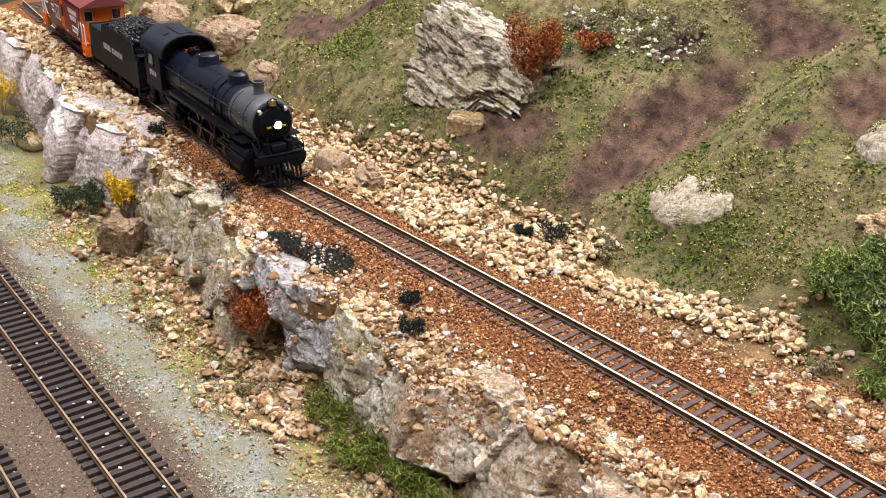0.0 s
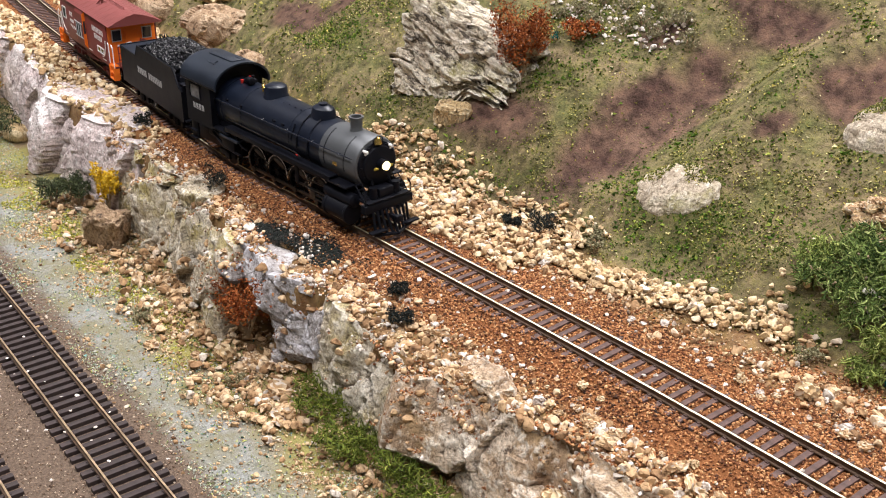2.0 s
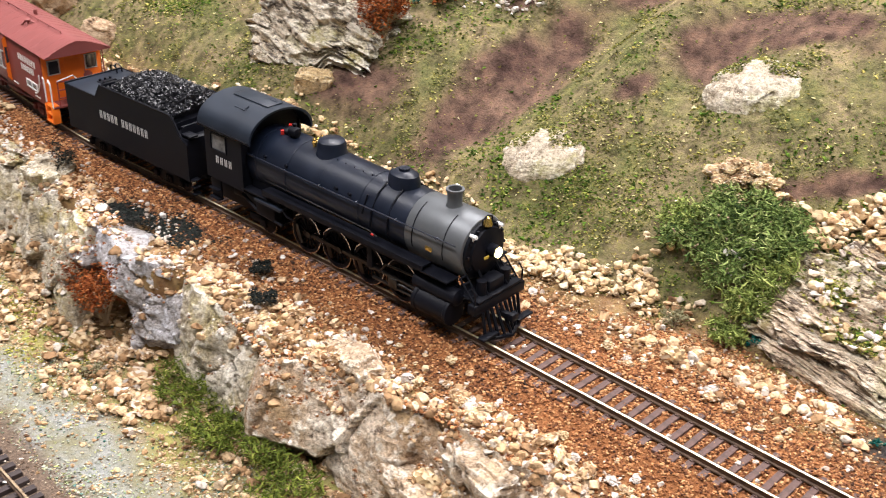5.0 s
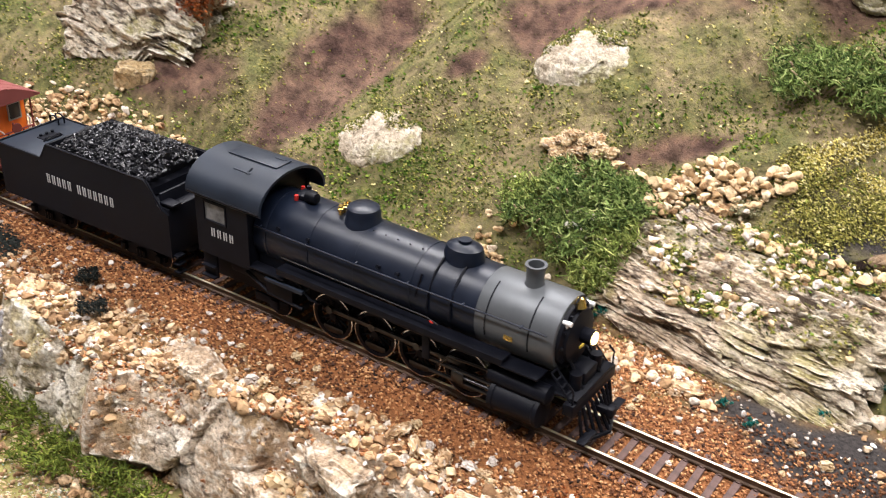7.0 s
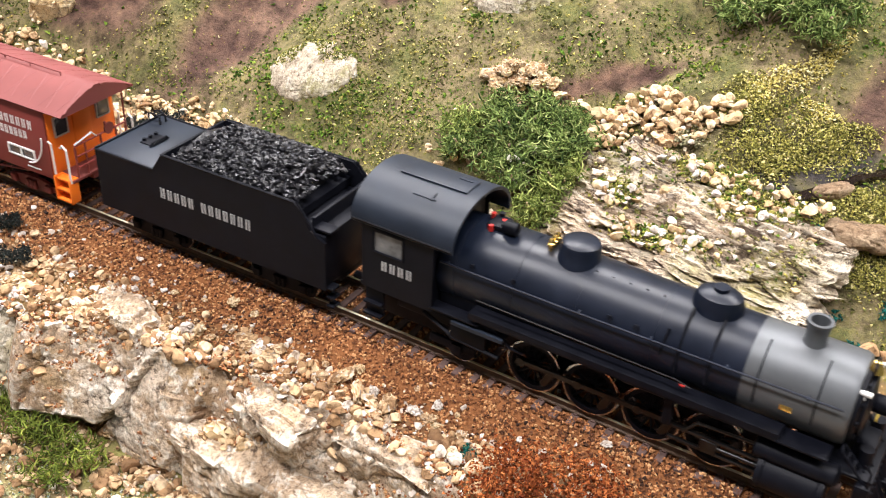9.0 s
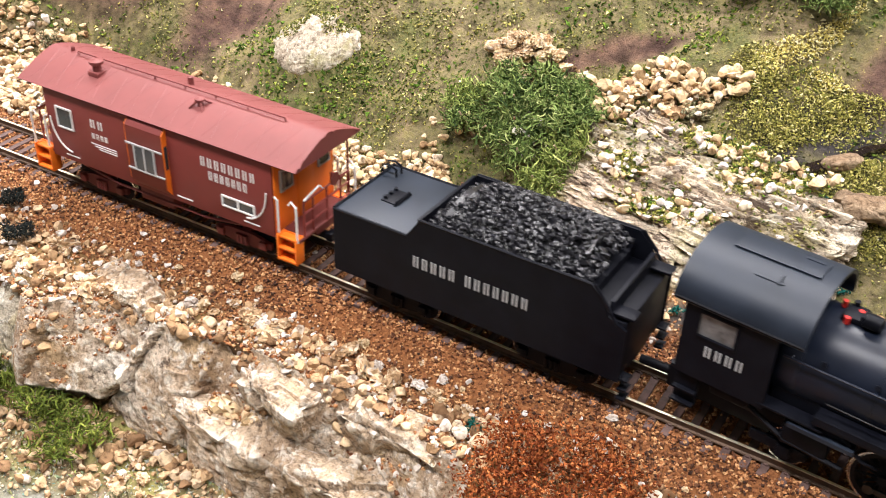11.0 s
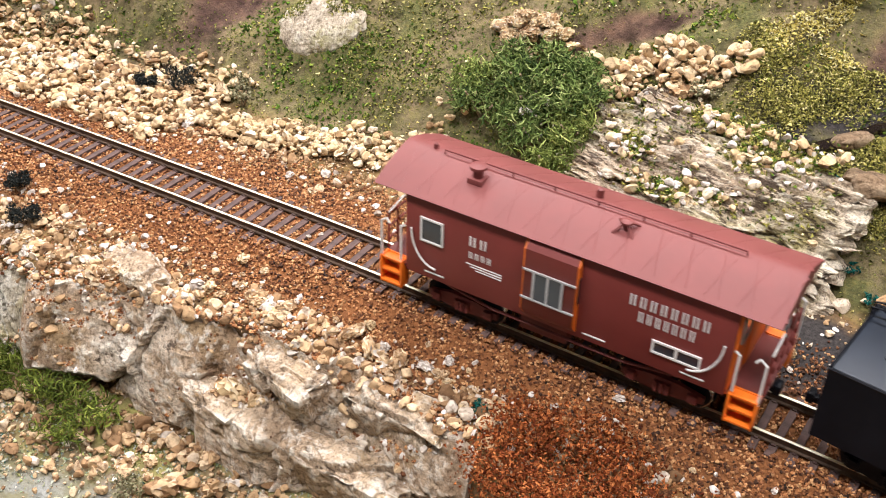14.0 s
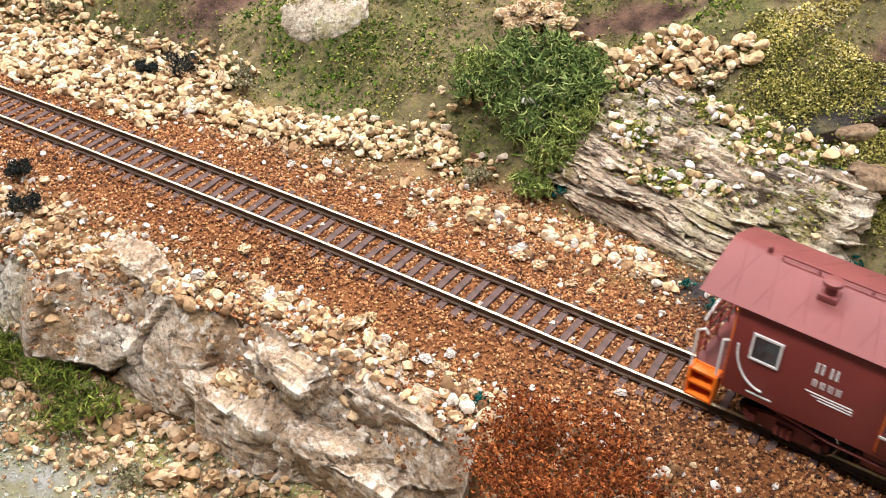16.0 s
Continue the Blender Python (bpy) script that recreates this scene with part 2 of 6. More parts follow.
def part(name, bm, material, parent=None, label="", shade=True):
    """Links a bmesh, in millimetres, as one mesh object under a thing or part."""
    bmesh.ops.recalc_face_normals(bm, faces=bm.faces)
    bm.transform(Matrix.Scale(MM, 4))
    mesh = bpy.data.meshes.new(name)
    bm.to_mesh(mesh)
    bm.free()
    if shade:
        mesh.shade_smooth()
        mesh.set_sharp_from_angle(angle=radians(38))
    return obj(name, mesh, material, parent, label)


def thing(name, label, category, group="", m=None):
    ob = new(name)
    ob.empty_display_size = 0.01
    if m is not None:
        ob.matrix_basis = m
    return tagged(ob, label, category, group)


def box(bm, c, s, bevel=0.0, turn=None):
    m = Matrix.Translation(c) @ (turn or Matrix()) @ Matrix.Diagonal((*s, 1))
    made = bmesh.ops.create_cube(bm, size=1, matrix=m)
    if bevel:
        edges = list({e for v in made["verts"] for e in v.link_edges})
        bmesh.ops.bevel(bm, geom=edges, offset=bevel, segments=2, profile=0.5, affect="EDGES")
    return bm


def rod(bm, a, b, r, r2=None, seg=10):
    a, b = Vector(a), Vector(b)
    d = b - a
    turn = d.to_track_quat("Z", "Y").to_matrix().to_4x4()
    bmesh.ops.create_cone(bm, cap_ends=True, segments=seg, radius1=r, radius2=r if r2 is None else r2, depth=d.length,
                          matrix=Matrix.Translation((a + b) / 2) @ turn)
    return bm


def wire(bm, points, r, seg=6):
    """One bent tube through the points."""
    pts = [Vector(p) for p in points]
    side, rings = None, []
    for k, p in enumerate(pts):
        ahead = (pts[min(k + 1, len(pts) - 1)] - pts[max(k - 1, 0)]).normalized()
        side = ahead.orthogonal() if side is None else side - ahead * side.dot(ahead)
        side.normalize()
        up = ahead.cross(side)
        rings.append([bm.verts.new(p + r * (math.cos(2 * math.pi * q / seg) * side + math.sin(2 * math.pi * q / seg) * up)) for q in range(seg)])
    for a, b in zip(rings, rings[1:]):
        for q in range(seg):
            bm.faces.new((a[q], a[(q + 1) % seg], b[(q + 1) % seg], b[q]))
    bm.faces.new(rings[0][::-1]), bm.faces.new(rings[-1])
    return bm


def prism(bm, profile, x0, x1):
    """A closed outline of (y, z) pulled along x."""
    a = [bm.verts.new((x0, y, z)) for y, z in profile]
    b = [bm.verts.new((x1, y, z)) for y, z in profile]
    n = len(profile)
    bm.faces.new(a), bm.faces.new(b[::-1])
    for i in range(n):
        bm.faces.new((a[i], a[(i + 1) % n], b[(i + 1) % n], b[i]))
    return bm


def turned(bm, profile, base, seg=20, axis="Z"):
    """A closed body of (radius, height) pairs turned round an axis."""
    rings = []
    for r, h in profile:
        ring = []
        for k in range(seg):
            a = 2 * math.pi * k / seg
            u, v = r * math.cos(a), r * math.sin(a)
            p = (u, v, h) if axis == "Z" else (h, u, v) if axis == "X" else (u, h, v)
            ring.append(bm.verts.new(Vector(base) + Vector(p)))
        rings.append(ring)
    for a, b in zip(rings, rings[1:]):
        for k in range(seg):
            bm.faces.new((a[k], a[(k + 1) % seg], b[(k + 1) % seg], b[k]))
    bm.faces.new(rings[0]), bm.faces.new(rings[-1][::-1])
    return bm


def fresh():
    return bmesh.new()


# ---- lie of the land ----
CURVE = (-0.16837, 0.21105, 0.67070, 0.40278, 0.07559)


def track_y(x):
    """Sideways place of the upper track's centre line, in mm."""
    def f(v):
        u = v / 400.0
        return 100.0 * sum(k * u ** (n + 2) for n, k in enumerate(CURVE))
    lo, hi = -780.0, 110.0
    xc = np.clip(x, lo, hi)
    slope = (f(xc + 0.5) - f(xc - 0.5))
    return f(xc) + slope * (x - xc) - np.where(x > hi, 0.0009 * (x - hi) ** 2, 0.0) - 4.0 * np.exp(-((x + 345) / 70.0) ** 2)


EDGE_X = (-900, -769, -681, -596, -568, -545, -482, -455, -415, -398, -350, -320, -290, -250, -226, -190, -160, -122, -87, -50, -18, 30, 70, 130, 300)
EDGE_Y = (-16, -14, -18, -31, -36, -44, -41, -37, -37, -43, -41, -44, -54, -60, -62, -54, -56, -60, -48, -42, -39, -42, -46, -56, -80)
TOE_X = (-900, -450, -300, -220, -150, -80, 0, 60, 120, 300)
TOE_Y = (50, 48, 50, 58, 62, 58, 52, 54, 60, 80)
LOW = -57.0


def smooth(a, b, v):
    u = np.clip((v - a) / (b - a), 0, 1)
    return u * u * (3 - 2 * u)


def wave(x, y, s, k):
    """Gentle unevenness, in about -1 to 1."""
    return (np.sin(x / s + 1.3 * k + 1.7 * np.sin(y / s * 0.8 + k)) + np.sin(y / s * 1.21 + 2.1 * k + 1.3 * np.sin(x / s * 0.9))) * 0.5


def height(x, y):
    """The ground's height over the plan, in mm; the rail heads lie at 0."""
    ty = track_y(x)
    off = np.abs(y - ty)
    bench = -3.6 - 1.2 * smooth(16, 25, off) - np.interp(x, (-170, -100, 100), (0.05, 0.2, 0.3)) * np.clip(ty - 18 - y, 0, 60) + wave(x, y, 9, 1) * 0.5 * smooth(13, 20, off)
    edge = np.interp(x, EDGE_X, EDGE_Y) + 3.0 * wave(x, y * 0, 7, 3)
    notch = 18 * np.exp(-((x + 243) / 18.0) ** 4)
    drop = edge + notch - y
    steep = np.interp(x, (-900, 40, 100, 300), (5, 5, 42, 42))
    low = LOW + np.interp(x, (-460, -400), (3, 13)) * np.exp(-np.clip(drop, 0, 300) / 16.0) + wave(x, y, 25, 2) * 1.2 * smooth(0, 10, drop) * (1 - smooth(55, 75, drop))
    z = bench + (low - bench) * smooth(-2, 1, (drop - 4.5) / steep * 2 - 1)
    d = y - ty - np.interp(x, TOE_X, TOE_Y)
    up = np.clip(d, 0, 1000)
    rise = 0.72 * up * smooth(0, 35, up) - 0.00045 * np.clip(up - 60, 0, 400) ** 2 * 0.6
    rise = rise + wave(x, y, 38, 5) * 5 * smooth(5, 60, d) + wave(x, y, 15, 7) * 1.2 * smooth(5, 40, d)
    gully = 11 * np.exp(-((x + 186 - 0.5 * (y - 90)) / 24.0) ** 2) + 8 * np.exp(-((x + 74) / 17.0) ** 2) * smooth(60, 100, d) + 8 * np.exp(-((x - 14 - 0.6 * (y - 125)) / 15.0) ** 2)
    ridge = 7 * np.exp(-((x + 112) / 18.0) ** 2) * smooth(20, 60, d) + 6 * np.exp(-((x - 66) / 14.0) ** 2) * smooth(40, 70, d) + 9 * np.exp(-((x + 400) / 40.0) ** 2)
    return z + rise + (ridge - gully) * smooth(8, 45, d)


def link_np(name, verts, faces, material, parent=None, label="", smooth=False):
    """Links numpy vertices (mm) and equal-sized faces as one mesh object."""
    mesh = bpy.data.meshes.new(name)
    nv, (nf, k) = len(verts), faces.shape
    mesh.vertices.add(nv)
    mesh.vertices.foreach_set("co", (verts * MM).astype(np.float32).ravel())
    mesh.loops.add(nf * k)
    mesh.loops.foreach_set("vertex_index", faces.astype(np.int32).ravel())
    mesh.polygons.add(nf)
    mesh.polygons.foreach_set("loop_start", np.arange(0, nf * k, k, dtype=np.int32))
    mesh.polygons.foreach_set("use_smooth", np.full(nf, smooth))
    mesh.update(calc_edges=True)
    mesh.validate()
    return obj(name, mesh, material, parent, label)


def base_solid(sub, rng, jag):
    """A lumpy stone of radius about 1: vertices and triangles."""
    bm = bmesh.new()
    bmesh.ops.create_icosphere(bm, subdivisions=sub, radius=1)
    v = np.array([w.co[:] for w in bm.verts])
    f = np.array([[w.index for w in q.verts] for q in bm.faces])
    bm.free()
    ends = rng.normal(size=(11, 3))
    ends /= np.linalg.norm(ends, axis=1)[:, None]
    for e, lim in zip(ends, rng.uniform(0.34, 0.8, 11)):
        v = v - np.clip(v @ e - lim, 0, None)[:, None] * e * 0.96
    return v * (1 + rng.normal(size=(len(v), 1)) * jag), f


def octa():
    v = np.array([(1, 0, 0), (-1, 0, 0), (0, 1, 0), (0, -1, 0), (0, 0, 1), (0, 0, -1)], float)
    return v, np.array([(0, 2, 4), (2, 1, 4), (1, 3, 4), (3, 0, 4), (2, 0, 5), (1, 2, 5), (3, 1, 5), (0, 3, 5)])


def leaf_pair():
    """A small bent flake, closed, like cut foam or a leaf."""
    v = np.array([(-1, -0.5, 0), (1, -0.35, 0.2), (0.1, 0.8, 0.35), (0, 0, -0.5)], float)
    return v, np.array([(0, 1, 2), (0, 3, 1), (1, 3, 2), (2, 3, 0)])


def any_turn(rng, n):
    q = rng.normal(size=(n, 4))
    q /= np.linalg.norm(q, axis=1)[:, None]
    w, x, y, z = q.T
    return np.stack([1 - 2 * (y * y + z * z), 2 * (x * y - w * z), 2 * (x * z + w * y), 2 * (x * y + w * z), 1 - 2 * (x * x + z * z),
                     2 * (y * z - w * x), 2 * (x * z - w * y), 2 * (y * z + w * x), 1 - 2 * (x * x + y * y)], 1).reshape(n, 3, 3)


def strew(places, sizes, solids, rng, flat=0.75, jitter=0.0):
    """Copies of small solids, joined: returns vertices and triangles."""
    vs, fs, base = [], [], 0
    pick = rng.integers(0, len(solids), len(places))
    for k, (v, f) in enumerate(solids):
        at = places[pick == k]
        if not len(at):
            continue
        n, sc = len(at), sizes[pick == k][:, None, None] * rng.uniform(0.7, 1.25, (len(at), 1, 3))
        w = np.einsum("nij,nvj->nvi", any_turn(rng, n), v[None] * sc)
        if jitter:
            w = w * (1 + rng.normal(size=w.shape) * jitter)
        w[:, :, 2] *= flat
        w = w + at[:, None]
        vs.append(w.reshape(-1, 3))
        fs.append((f[None] + (np.arange(n) * len(v))[:, None, None]).reshape(-1, 3) + base)
        base += n * len(v)
    return np.concatenate(vs), np.concatenate(fs)


RNG = np.random.default_rng(4)
SOLIDS = [base_solid(1, RNG, 0.03) for _ in range(8)]
FINE_SOLIDS = [base_solid(2, RNG, 0.025) for _ in range(10)]
GRAINS = [octa()]
FLAKES = [leaf_pair()]

# ---- the hall round the layout ----
hall = [("floor", (0, 0, -1000), (3600, 3200, 60), HALLGREY), ("ceiling", (0, 0, 1640), (3600, 3200, 60), HALLWHITE), ("wall_north", (0, 1580, 320), (3600, 60, 2580), HALLWALL),
        ("wall_south", (0, -1580, 320), (3600, 60, 2580), HALLWALL), ("wall_east", (1780, 0, 320), (60, 3100, 2580), HALLWALL), ("wall_west", (-1780, 0, 320), (60, 3100, 2580), HALLWALL)]
for name, c, s, m in hall:
    tagged(part(name, box(fresh(), c, s), m, shade=False), "plain surface of the exhibition hall", name.split("_")[0], kind="structure")
for lx, ly in CEILING_LAMPS:
    th = thing("ceiling_lamp", "long white fluorescent lamp under the hall ceiling", "lamp", "hall lamps", Matrix.Translation((lx, ly, 0)))
    part("housing", box(fresh(), (0, 0, 1596), (1180, 260, 28), 6), HALLWHITE, th)
    part("diffuser", box(fresh(), (0, 0, 1579), (1100, 220, 6), 2), LAMPPANEL, th)

# ---- ground sheet ----
X0, X1, Y0, Y1, STEP = -880, 300, -300, 380, 2.5
gx, gy = np.arange(X0, X1 + 0.1, STEP), np.arange(Y0, Y1 + 0.1, STEP)
GX, GY = np.meshgrid(gx, gy)
GZ = height(GX, GY)
verts = np.stack([GX.ravel(), GY.ravel(), GZ.ravel()], 1)
nx, ny = len(gx), len(gy)
ids = np.arange(nx * ny).reshape(ny, nx)
faces = np.stack([ids[:-1, :-1].ravel(), ids[:-1, 1:].ravel(), ids[1:, 1:].ravel(), ids[1:, :-1].ravel()], 1)

# bare dirt on the hill: x, y, half length, half width, turn
DIRT = [(-174, 128, 66, 26, 70), (-248, 94, 36, 16, 8), (-148, 202, 40, 15, 5), (-80, 172, 30, 17, 40), (-50, 188, 62, 15, 3), (-462, 106, 44, 15, -5), (-430, 124, 30, 12, 30),
        (106, 144, 16, 20, 0), (10, 128, 30, 6, 35), (-101, 136, 6, 13, -30), (-330, 190, 60, 20, 0), (60, 215, 60, 24, 0), (-196, 170, 16, 8, 40)]


def in_patches(x, y, patches):
    """How far inside any of the patches a place lies, 0 to 1."""
    best = np.zeros_like(x)
    for cx, cy, a, b, turn in patches:
        c, s = math.cos(radians(turn)), math.sin(radians(turn))
        u, v = ((x - cx) * c + (y - cy) * s) / a, (-(x - cx) * s + (y - cy) * c) / b
        best = np.maximum(best, 1 - smooth(0.55, 1.15, np.sqrt(u * u + v * v) + 0.22 * wave(x, y, 6, 4)))
    return best


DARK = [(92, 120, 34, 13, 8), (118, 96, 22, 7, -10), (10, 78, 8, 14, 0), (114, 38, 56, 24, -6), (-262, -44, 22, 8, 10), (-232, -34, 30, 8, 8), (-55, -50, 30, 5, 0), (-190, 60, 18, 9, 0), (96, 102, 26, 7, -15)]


def layers(x, y):
    ty = track_y(x)
    edge = np.interp(x, EDGE_X, EDGE_Y)
    rust = (1 - 0.55 * smooth(24, 44, np.abs(y - ty))) * (1 - smooth(58, 74, y - ty)) * (y > edge - 14)
    low = smooth(8, 20, edge - y)
    grey = low * (1 - smooth(70, 92, np.abs(y + 100 + 0.03 * (x + 260)) + 40 * 0)) * smooth(40, 60, edge - y)
    bed = low * smooth(-126, -137, y + 0.03 * (x + 260))
    dirt = in_patches(x, y, DIRT)
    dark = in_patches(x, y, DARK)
    return rust, low, grey, bed, dirt, dark


rust, low, grey, bed, dirt, dark = layers(GX.ravel(), GY.ravel())
g, nt, b = mat("layout_ground", 0.95, 0, 0.15)


def layer(name):
    n = nt.nodes.new("ShaderNodeAttribute")
    n.attribute_name = name
    return n.outputs["Fac"]


n_fine, n_mid = noise_fac(nt, 700, 6, 0.7), noise_fac(nt, 38, 8, 0.7)
col = mix(nt, ramp(nt, n_mid, [(0.38, (0, 0, 0)), (0.6, (1, 1, 1))]), (0.25, 0.185, 0.115), (0.095, 0.10, 0.038))
col = mix(nt, ramp(nt, n_fine, [(0.45, (0, 0, 0)), (0.62, (0.8, 0.8, 0.8))]), col, (0.17, 0.15, 0.055))
soil = mix(nt, ramp(nt, n_mid, [(0.36, (0, 0, 0)), (0.64, (1, 1, 1))]), (0.055, 0.029, 0.024), (0.17, 0.105, 0.075))
col = mix(nt, layer("dirt"), col, soil)
col = mix(nt, 1.0, col, ramp(nt, noise_fac(nt, 150, 5, 0.65), [(0.34, (0.38, 0.38, 0.36)), (0.52, (1, 1, 1)), (0.68, (1.45, 1.42, 1.3))]), "MULTIPLY")
lowcol = mix(nt, ramp(nt, n_mid, [(0.4, (0, 0, 0)), (0.6, (1, 1, 1))]), (0.21, 0.15, 0.09), (0.27, 0.25, 0.08))
col = mix(nt, layer("low"), col, lowcol)
gravel = mix(nt, ramp(nt, n_mid, [(0.41, (0, 0, 0)), (0.57, (0.85, 0.85, 0.85))]), ramp(nt, n_fine, [(0.3, (0.15, 0.155, 0.145)), (0.7, (0.37, 0.375, 0.355))]), (0.19, 0.17, 0.09))
col = mix(nt, layer("grey"), col, gravel)
col = mix(nt, layer("bed"), col, ramp(nt, n_fine, [(0.3, (0.06, 0.042, 0.032)), (0.7, (0.20, 0.145, 0.105))]))
col = mix(nt, layer("rust"), col, ramp(nt, n_fine, [(0.3, (0.10, 0.037, 0.015)), (0.7, (0.34, 0.14, 0.053))]))
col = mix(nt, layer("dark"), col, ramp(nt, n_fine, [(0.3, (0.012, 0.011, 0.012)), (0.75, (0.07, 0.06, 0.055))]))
nt.links.new(col, b.inputs["Base Color"])
bump(nt, b, n_fine, 0.8, 1.2)
ground = tagged(link_np("ground", verts, faces, g, smooth=True), "scenic plaster ground of a model railway with soil, turf and gravel", "ground", kind="structure")
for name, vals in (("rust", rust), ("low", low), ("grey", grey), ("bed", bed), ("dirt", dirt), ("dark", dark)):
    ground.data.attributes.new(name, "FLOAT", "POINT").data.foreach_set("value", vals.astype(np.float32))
# the table under it
for name, c, s in (("trim_south", (-290, Y0 - 9, -110), (1196, 14, 130)), ("trim_north", (-290, Y1 + 9, -20), (1196, 14, 330)), ("trim_east", (X1 + 9, 40, -60), (14, 700, 250)), ("trim_west", (X0 - 9, 40, -60), (14, 700, 250))):
    tagged(part(name, box(fresh(), c, s, 2), FASCIA), "dark painted board along the layout's edge", "trim", kind="structure")
tagged(part("table_deck", box(fresh(), (-290, 40, -190), (1180, 680, 20), 2), FASCIA), "wooden deck under the layout", "table", kind="structure")
for cx in (-850, 270):
    for cy in (-270, 350):
        tagged(part("table_leg", box(fresh(), (cx, cy, -585), (45, 45, 770), 3), FASCIA), "square wooden leg of the layout table", "table leg", "table legs")


# ---- tracks ----
def rail_strip(bm_side, bm_top, line, side, top, tall):
    """One rail with foot, web and head along a line of (x, y)."""
    pts = np.array(line)
    tan = np.gradient(pts, axis=0)
    tan /= np.linalg.norm(tan, axis=1)[:, None]
    nrm = np.stack([-tan[:, 1], tan[:, 0]], 1)
    prof = [(-1.1, -tall), (1.1, -tall), (1.0, -tall + 0.35), (0.35, -tall + 0.6), (0.35, -0.75), (0.42, -0.6), (0.42, -0.02), (-0.42, -0.02), (-0.42, -0.6), (-0.35, -0.75), (-0.35, -tall + 0.6), (-1.0, -tall + 0.35)]
    for bm, outline, up in ((bm_side, prof, 0), (bm_top, [(-0.44, -0.2), (0.44, -0.2), (0.44, 0.02), (0.24, 0.07), (-0.24, 0.07), (-0.44, 0.02)], 0)):
        rings = [[bm.verts.new((p[0] + q[0] * (side + o), p[1] + q[1] * (side + o), top + z)) for o, z in outline] for p, q in zip(pts, nrm)]
        n = len(outline)
        for a, c in zip(rings, rings[1:]):
            for i in range(n):
                bm.faces.new((a[i], a[(i + 1) % n], c[(i + 1) % n], c[i]))
        bm.faces.new(rings[0]), bm.faces.new(rings[-1][::-1])


def tie_mesh(name, size, material):
    bm = box(fresh(), (0, 0, 0), size, 0.18)
    for s in (-8.7, 8.7):
        for o in (-1.4, 1.4):
            box(bm, (0, s + o, size[2] / 2 + 0.2), (1.2, 0.7, 0.5))
    bmesh.ops.recalc_face_normals(bm, faces=bm.faces)
    bm.transform(Matrix.Scale(MM, 4))
    mesh = bpy.data.meshes.new(name)
    bm.to_mesh(mesh)
    bm.free()
    mesh.materials.append(material)
    return mesh


def build_track(name, label, line, top, pitch, size, material, tall, wobble, head=None):
    th = thing(name, label, "railway track", "tracks")
    for side in (-8.7, 8.7):
        a, c = fresh(), fresh()
        rail_strip(a, c, line, side, top, tall)
        rail = part("rail", a, RAIL, th)
        part("rail_head", c, head or RAILTOP, rail, "worn rail head")
    mesh = tie_mesh("tie", size, material)
    pts = np.array(line)
    run = np.r_[0, np.cumsum(np.linalg.norm(np.diff(pts, axis=0), axis=1))]
    rng = np.random.default_rng(9)
    for s in np.arange(2, run[-1] - 1, pitch):
        x, y = np.interp(s, run, pts[:, 0]), np.interp(s, run, pts[:, 1])
        x2, y2 = np.interp(s + 1, run, pts[:, 0]), np.interp(s + 1, run, pts[:, 1])
        ob = new("tie", mesh)
        ob.parent = th
        ob.matrix_basis = pose(x * MM, y * MM, (top - tall - size[2] / 2 + rng.uniform(-0.25, 0.1)) * MM, 0, 0, math.degrees(math.atan2(y2 - y, x2 - x)) + rng.normal() * wobble)
    return th


xs = np.arange(-860, 290.1, 5.0)
build_track("railway_track", "single model track with brown ties in rusty ballast", [(x, float(track_y(x))) for x in xs], 0.0, 5.84, (2.5, 29.5, 1.6), TIE, 2.5, 1.0)


def low_track_y(x, base):
    return base - 0.03 * (x + 260) + 0.00006 * np.clip(-x - 400, 0, 500) ** 2


for base in (-158.3, -210.5):
    build_track("railway_track", "straight model track with dark ties on the lower ground", [(x, float(low_track_y(x, base))) for x in np.arange(-870, 290, 20.0)], LOW + 4.2, 6.1, (2.9, 30, 2.2), DARKTIE, 2.1, 0.4, LOWRAIL)


# ---- the train; x is the place along the track at 7 s, in mm ----
def letters(bm, words, x0, x1, y, z0, tall, tilt=0.0):
    """Plain bars standing where lettering is: words are given as letter counts."""
    slots = sum(words) + 0.8 * (len(words) - 1)
    w = (x1 - x0) / slots
    x = x0
    for n in words:
        for k in range(n):
            for o in (0.2, 0.58):
                box(bm, (x + w * o, y, z0 + tall / 2), (w * 0.17, 0.3, tall))
            x += w
        x += 0.8 * w
    return bm


def wheel(bm, r, width, y, spokes=0, hub=1.6, seg=28):
    """A flanged wheel on a cross axle."""
    if not spokes:
        turned(bm, [(0.6, -width / 2), (r * 0.96, -width / 2), (r, -width / 2 + 0.3), (r, width / 2 - 0.5), (r + 0.7, width / 2 - 0.2), (r + 0.7, width / 2), (0.6, width / 2)], (0, y, 0), seg, "Y")
        return bm
    prof = [(r * 0.80, -width / 2), (r * 0.97, -width / 2), (r, -width / 2 + 0.3), (r, width / 2), (r * 0.80, width / 2), (r * 0.80, -width / 2)]
    rings = []
    for rad, h in prof:
        rings.append([bm.verts.new((rad * math.cos(2 * math.pi * k / seg), y + h, rad * math.sin(2 * math.pi * k / seg))) for k in range(seg)])
    for a, c in zip(rings, rings[1:]):
        for k in range(seg):
            bm.faces.new((a[k], a[(k + 1) % seg], c[(k + 1) % seg], c[k]))
    turned(bm, [(0.5, -width / 2 - 0.3), (hub, -width / 2 - 0.3), (hub, width / 2), (0.5, width / 2)], (0, y, 0), 14, "Y")
    return bm


SPINNERS, RODS = [], []


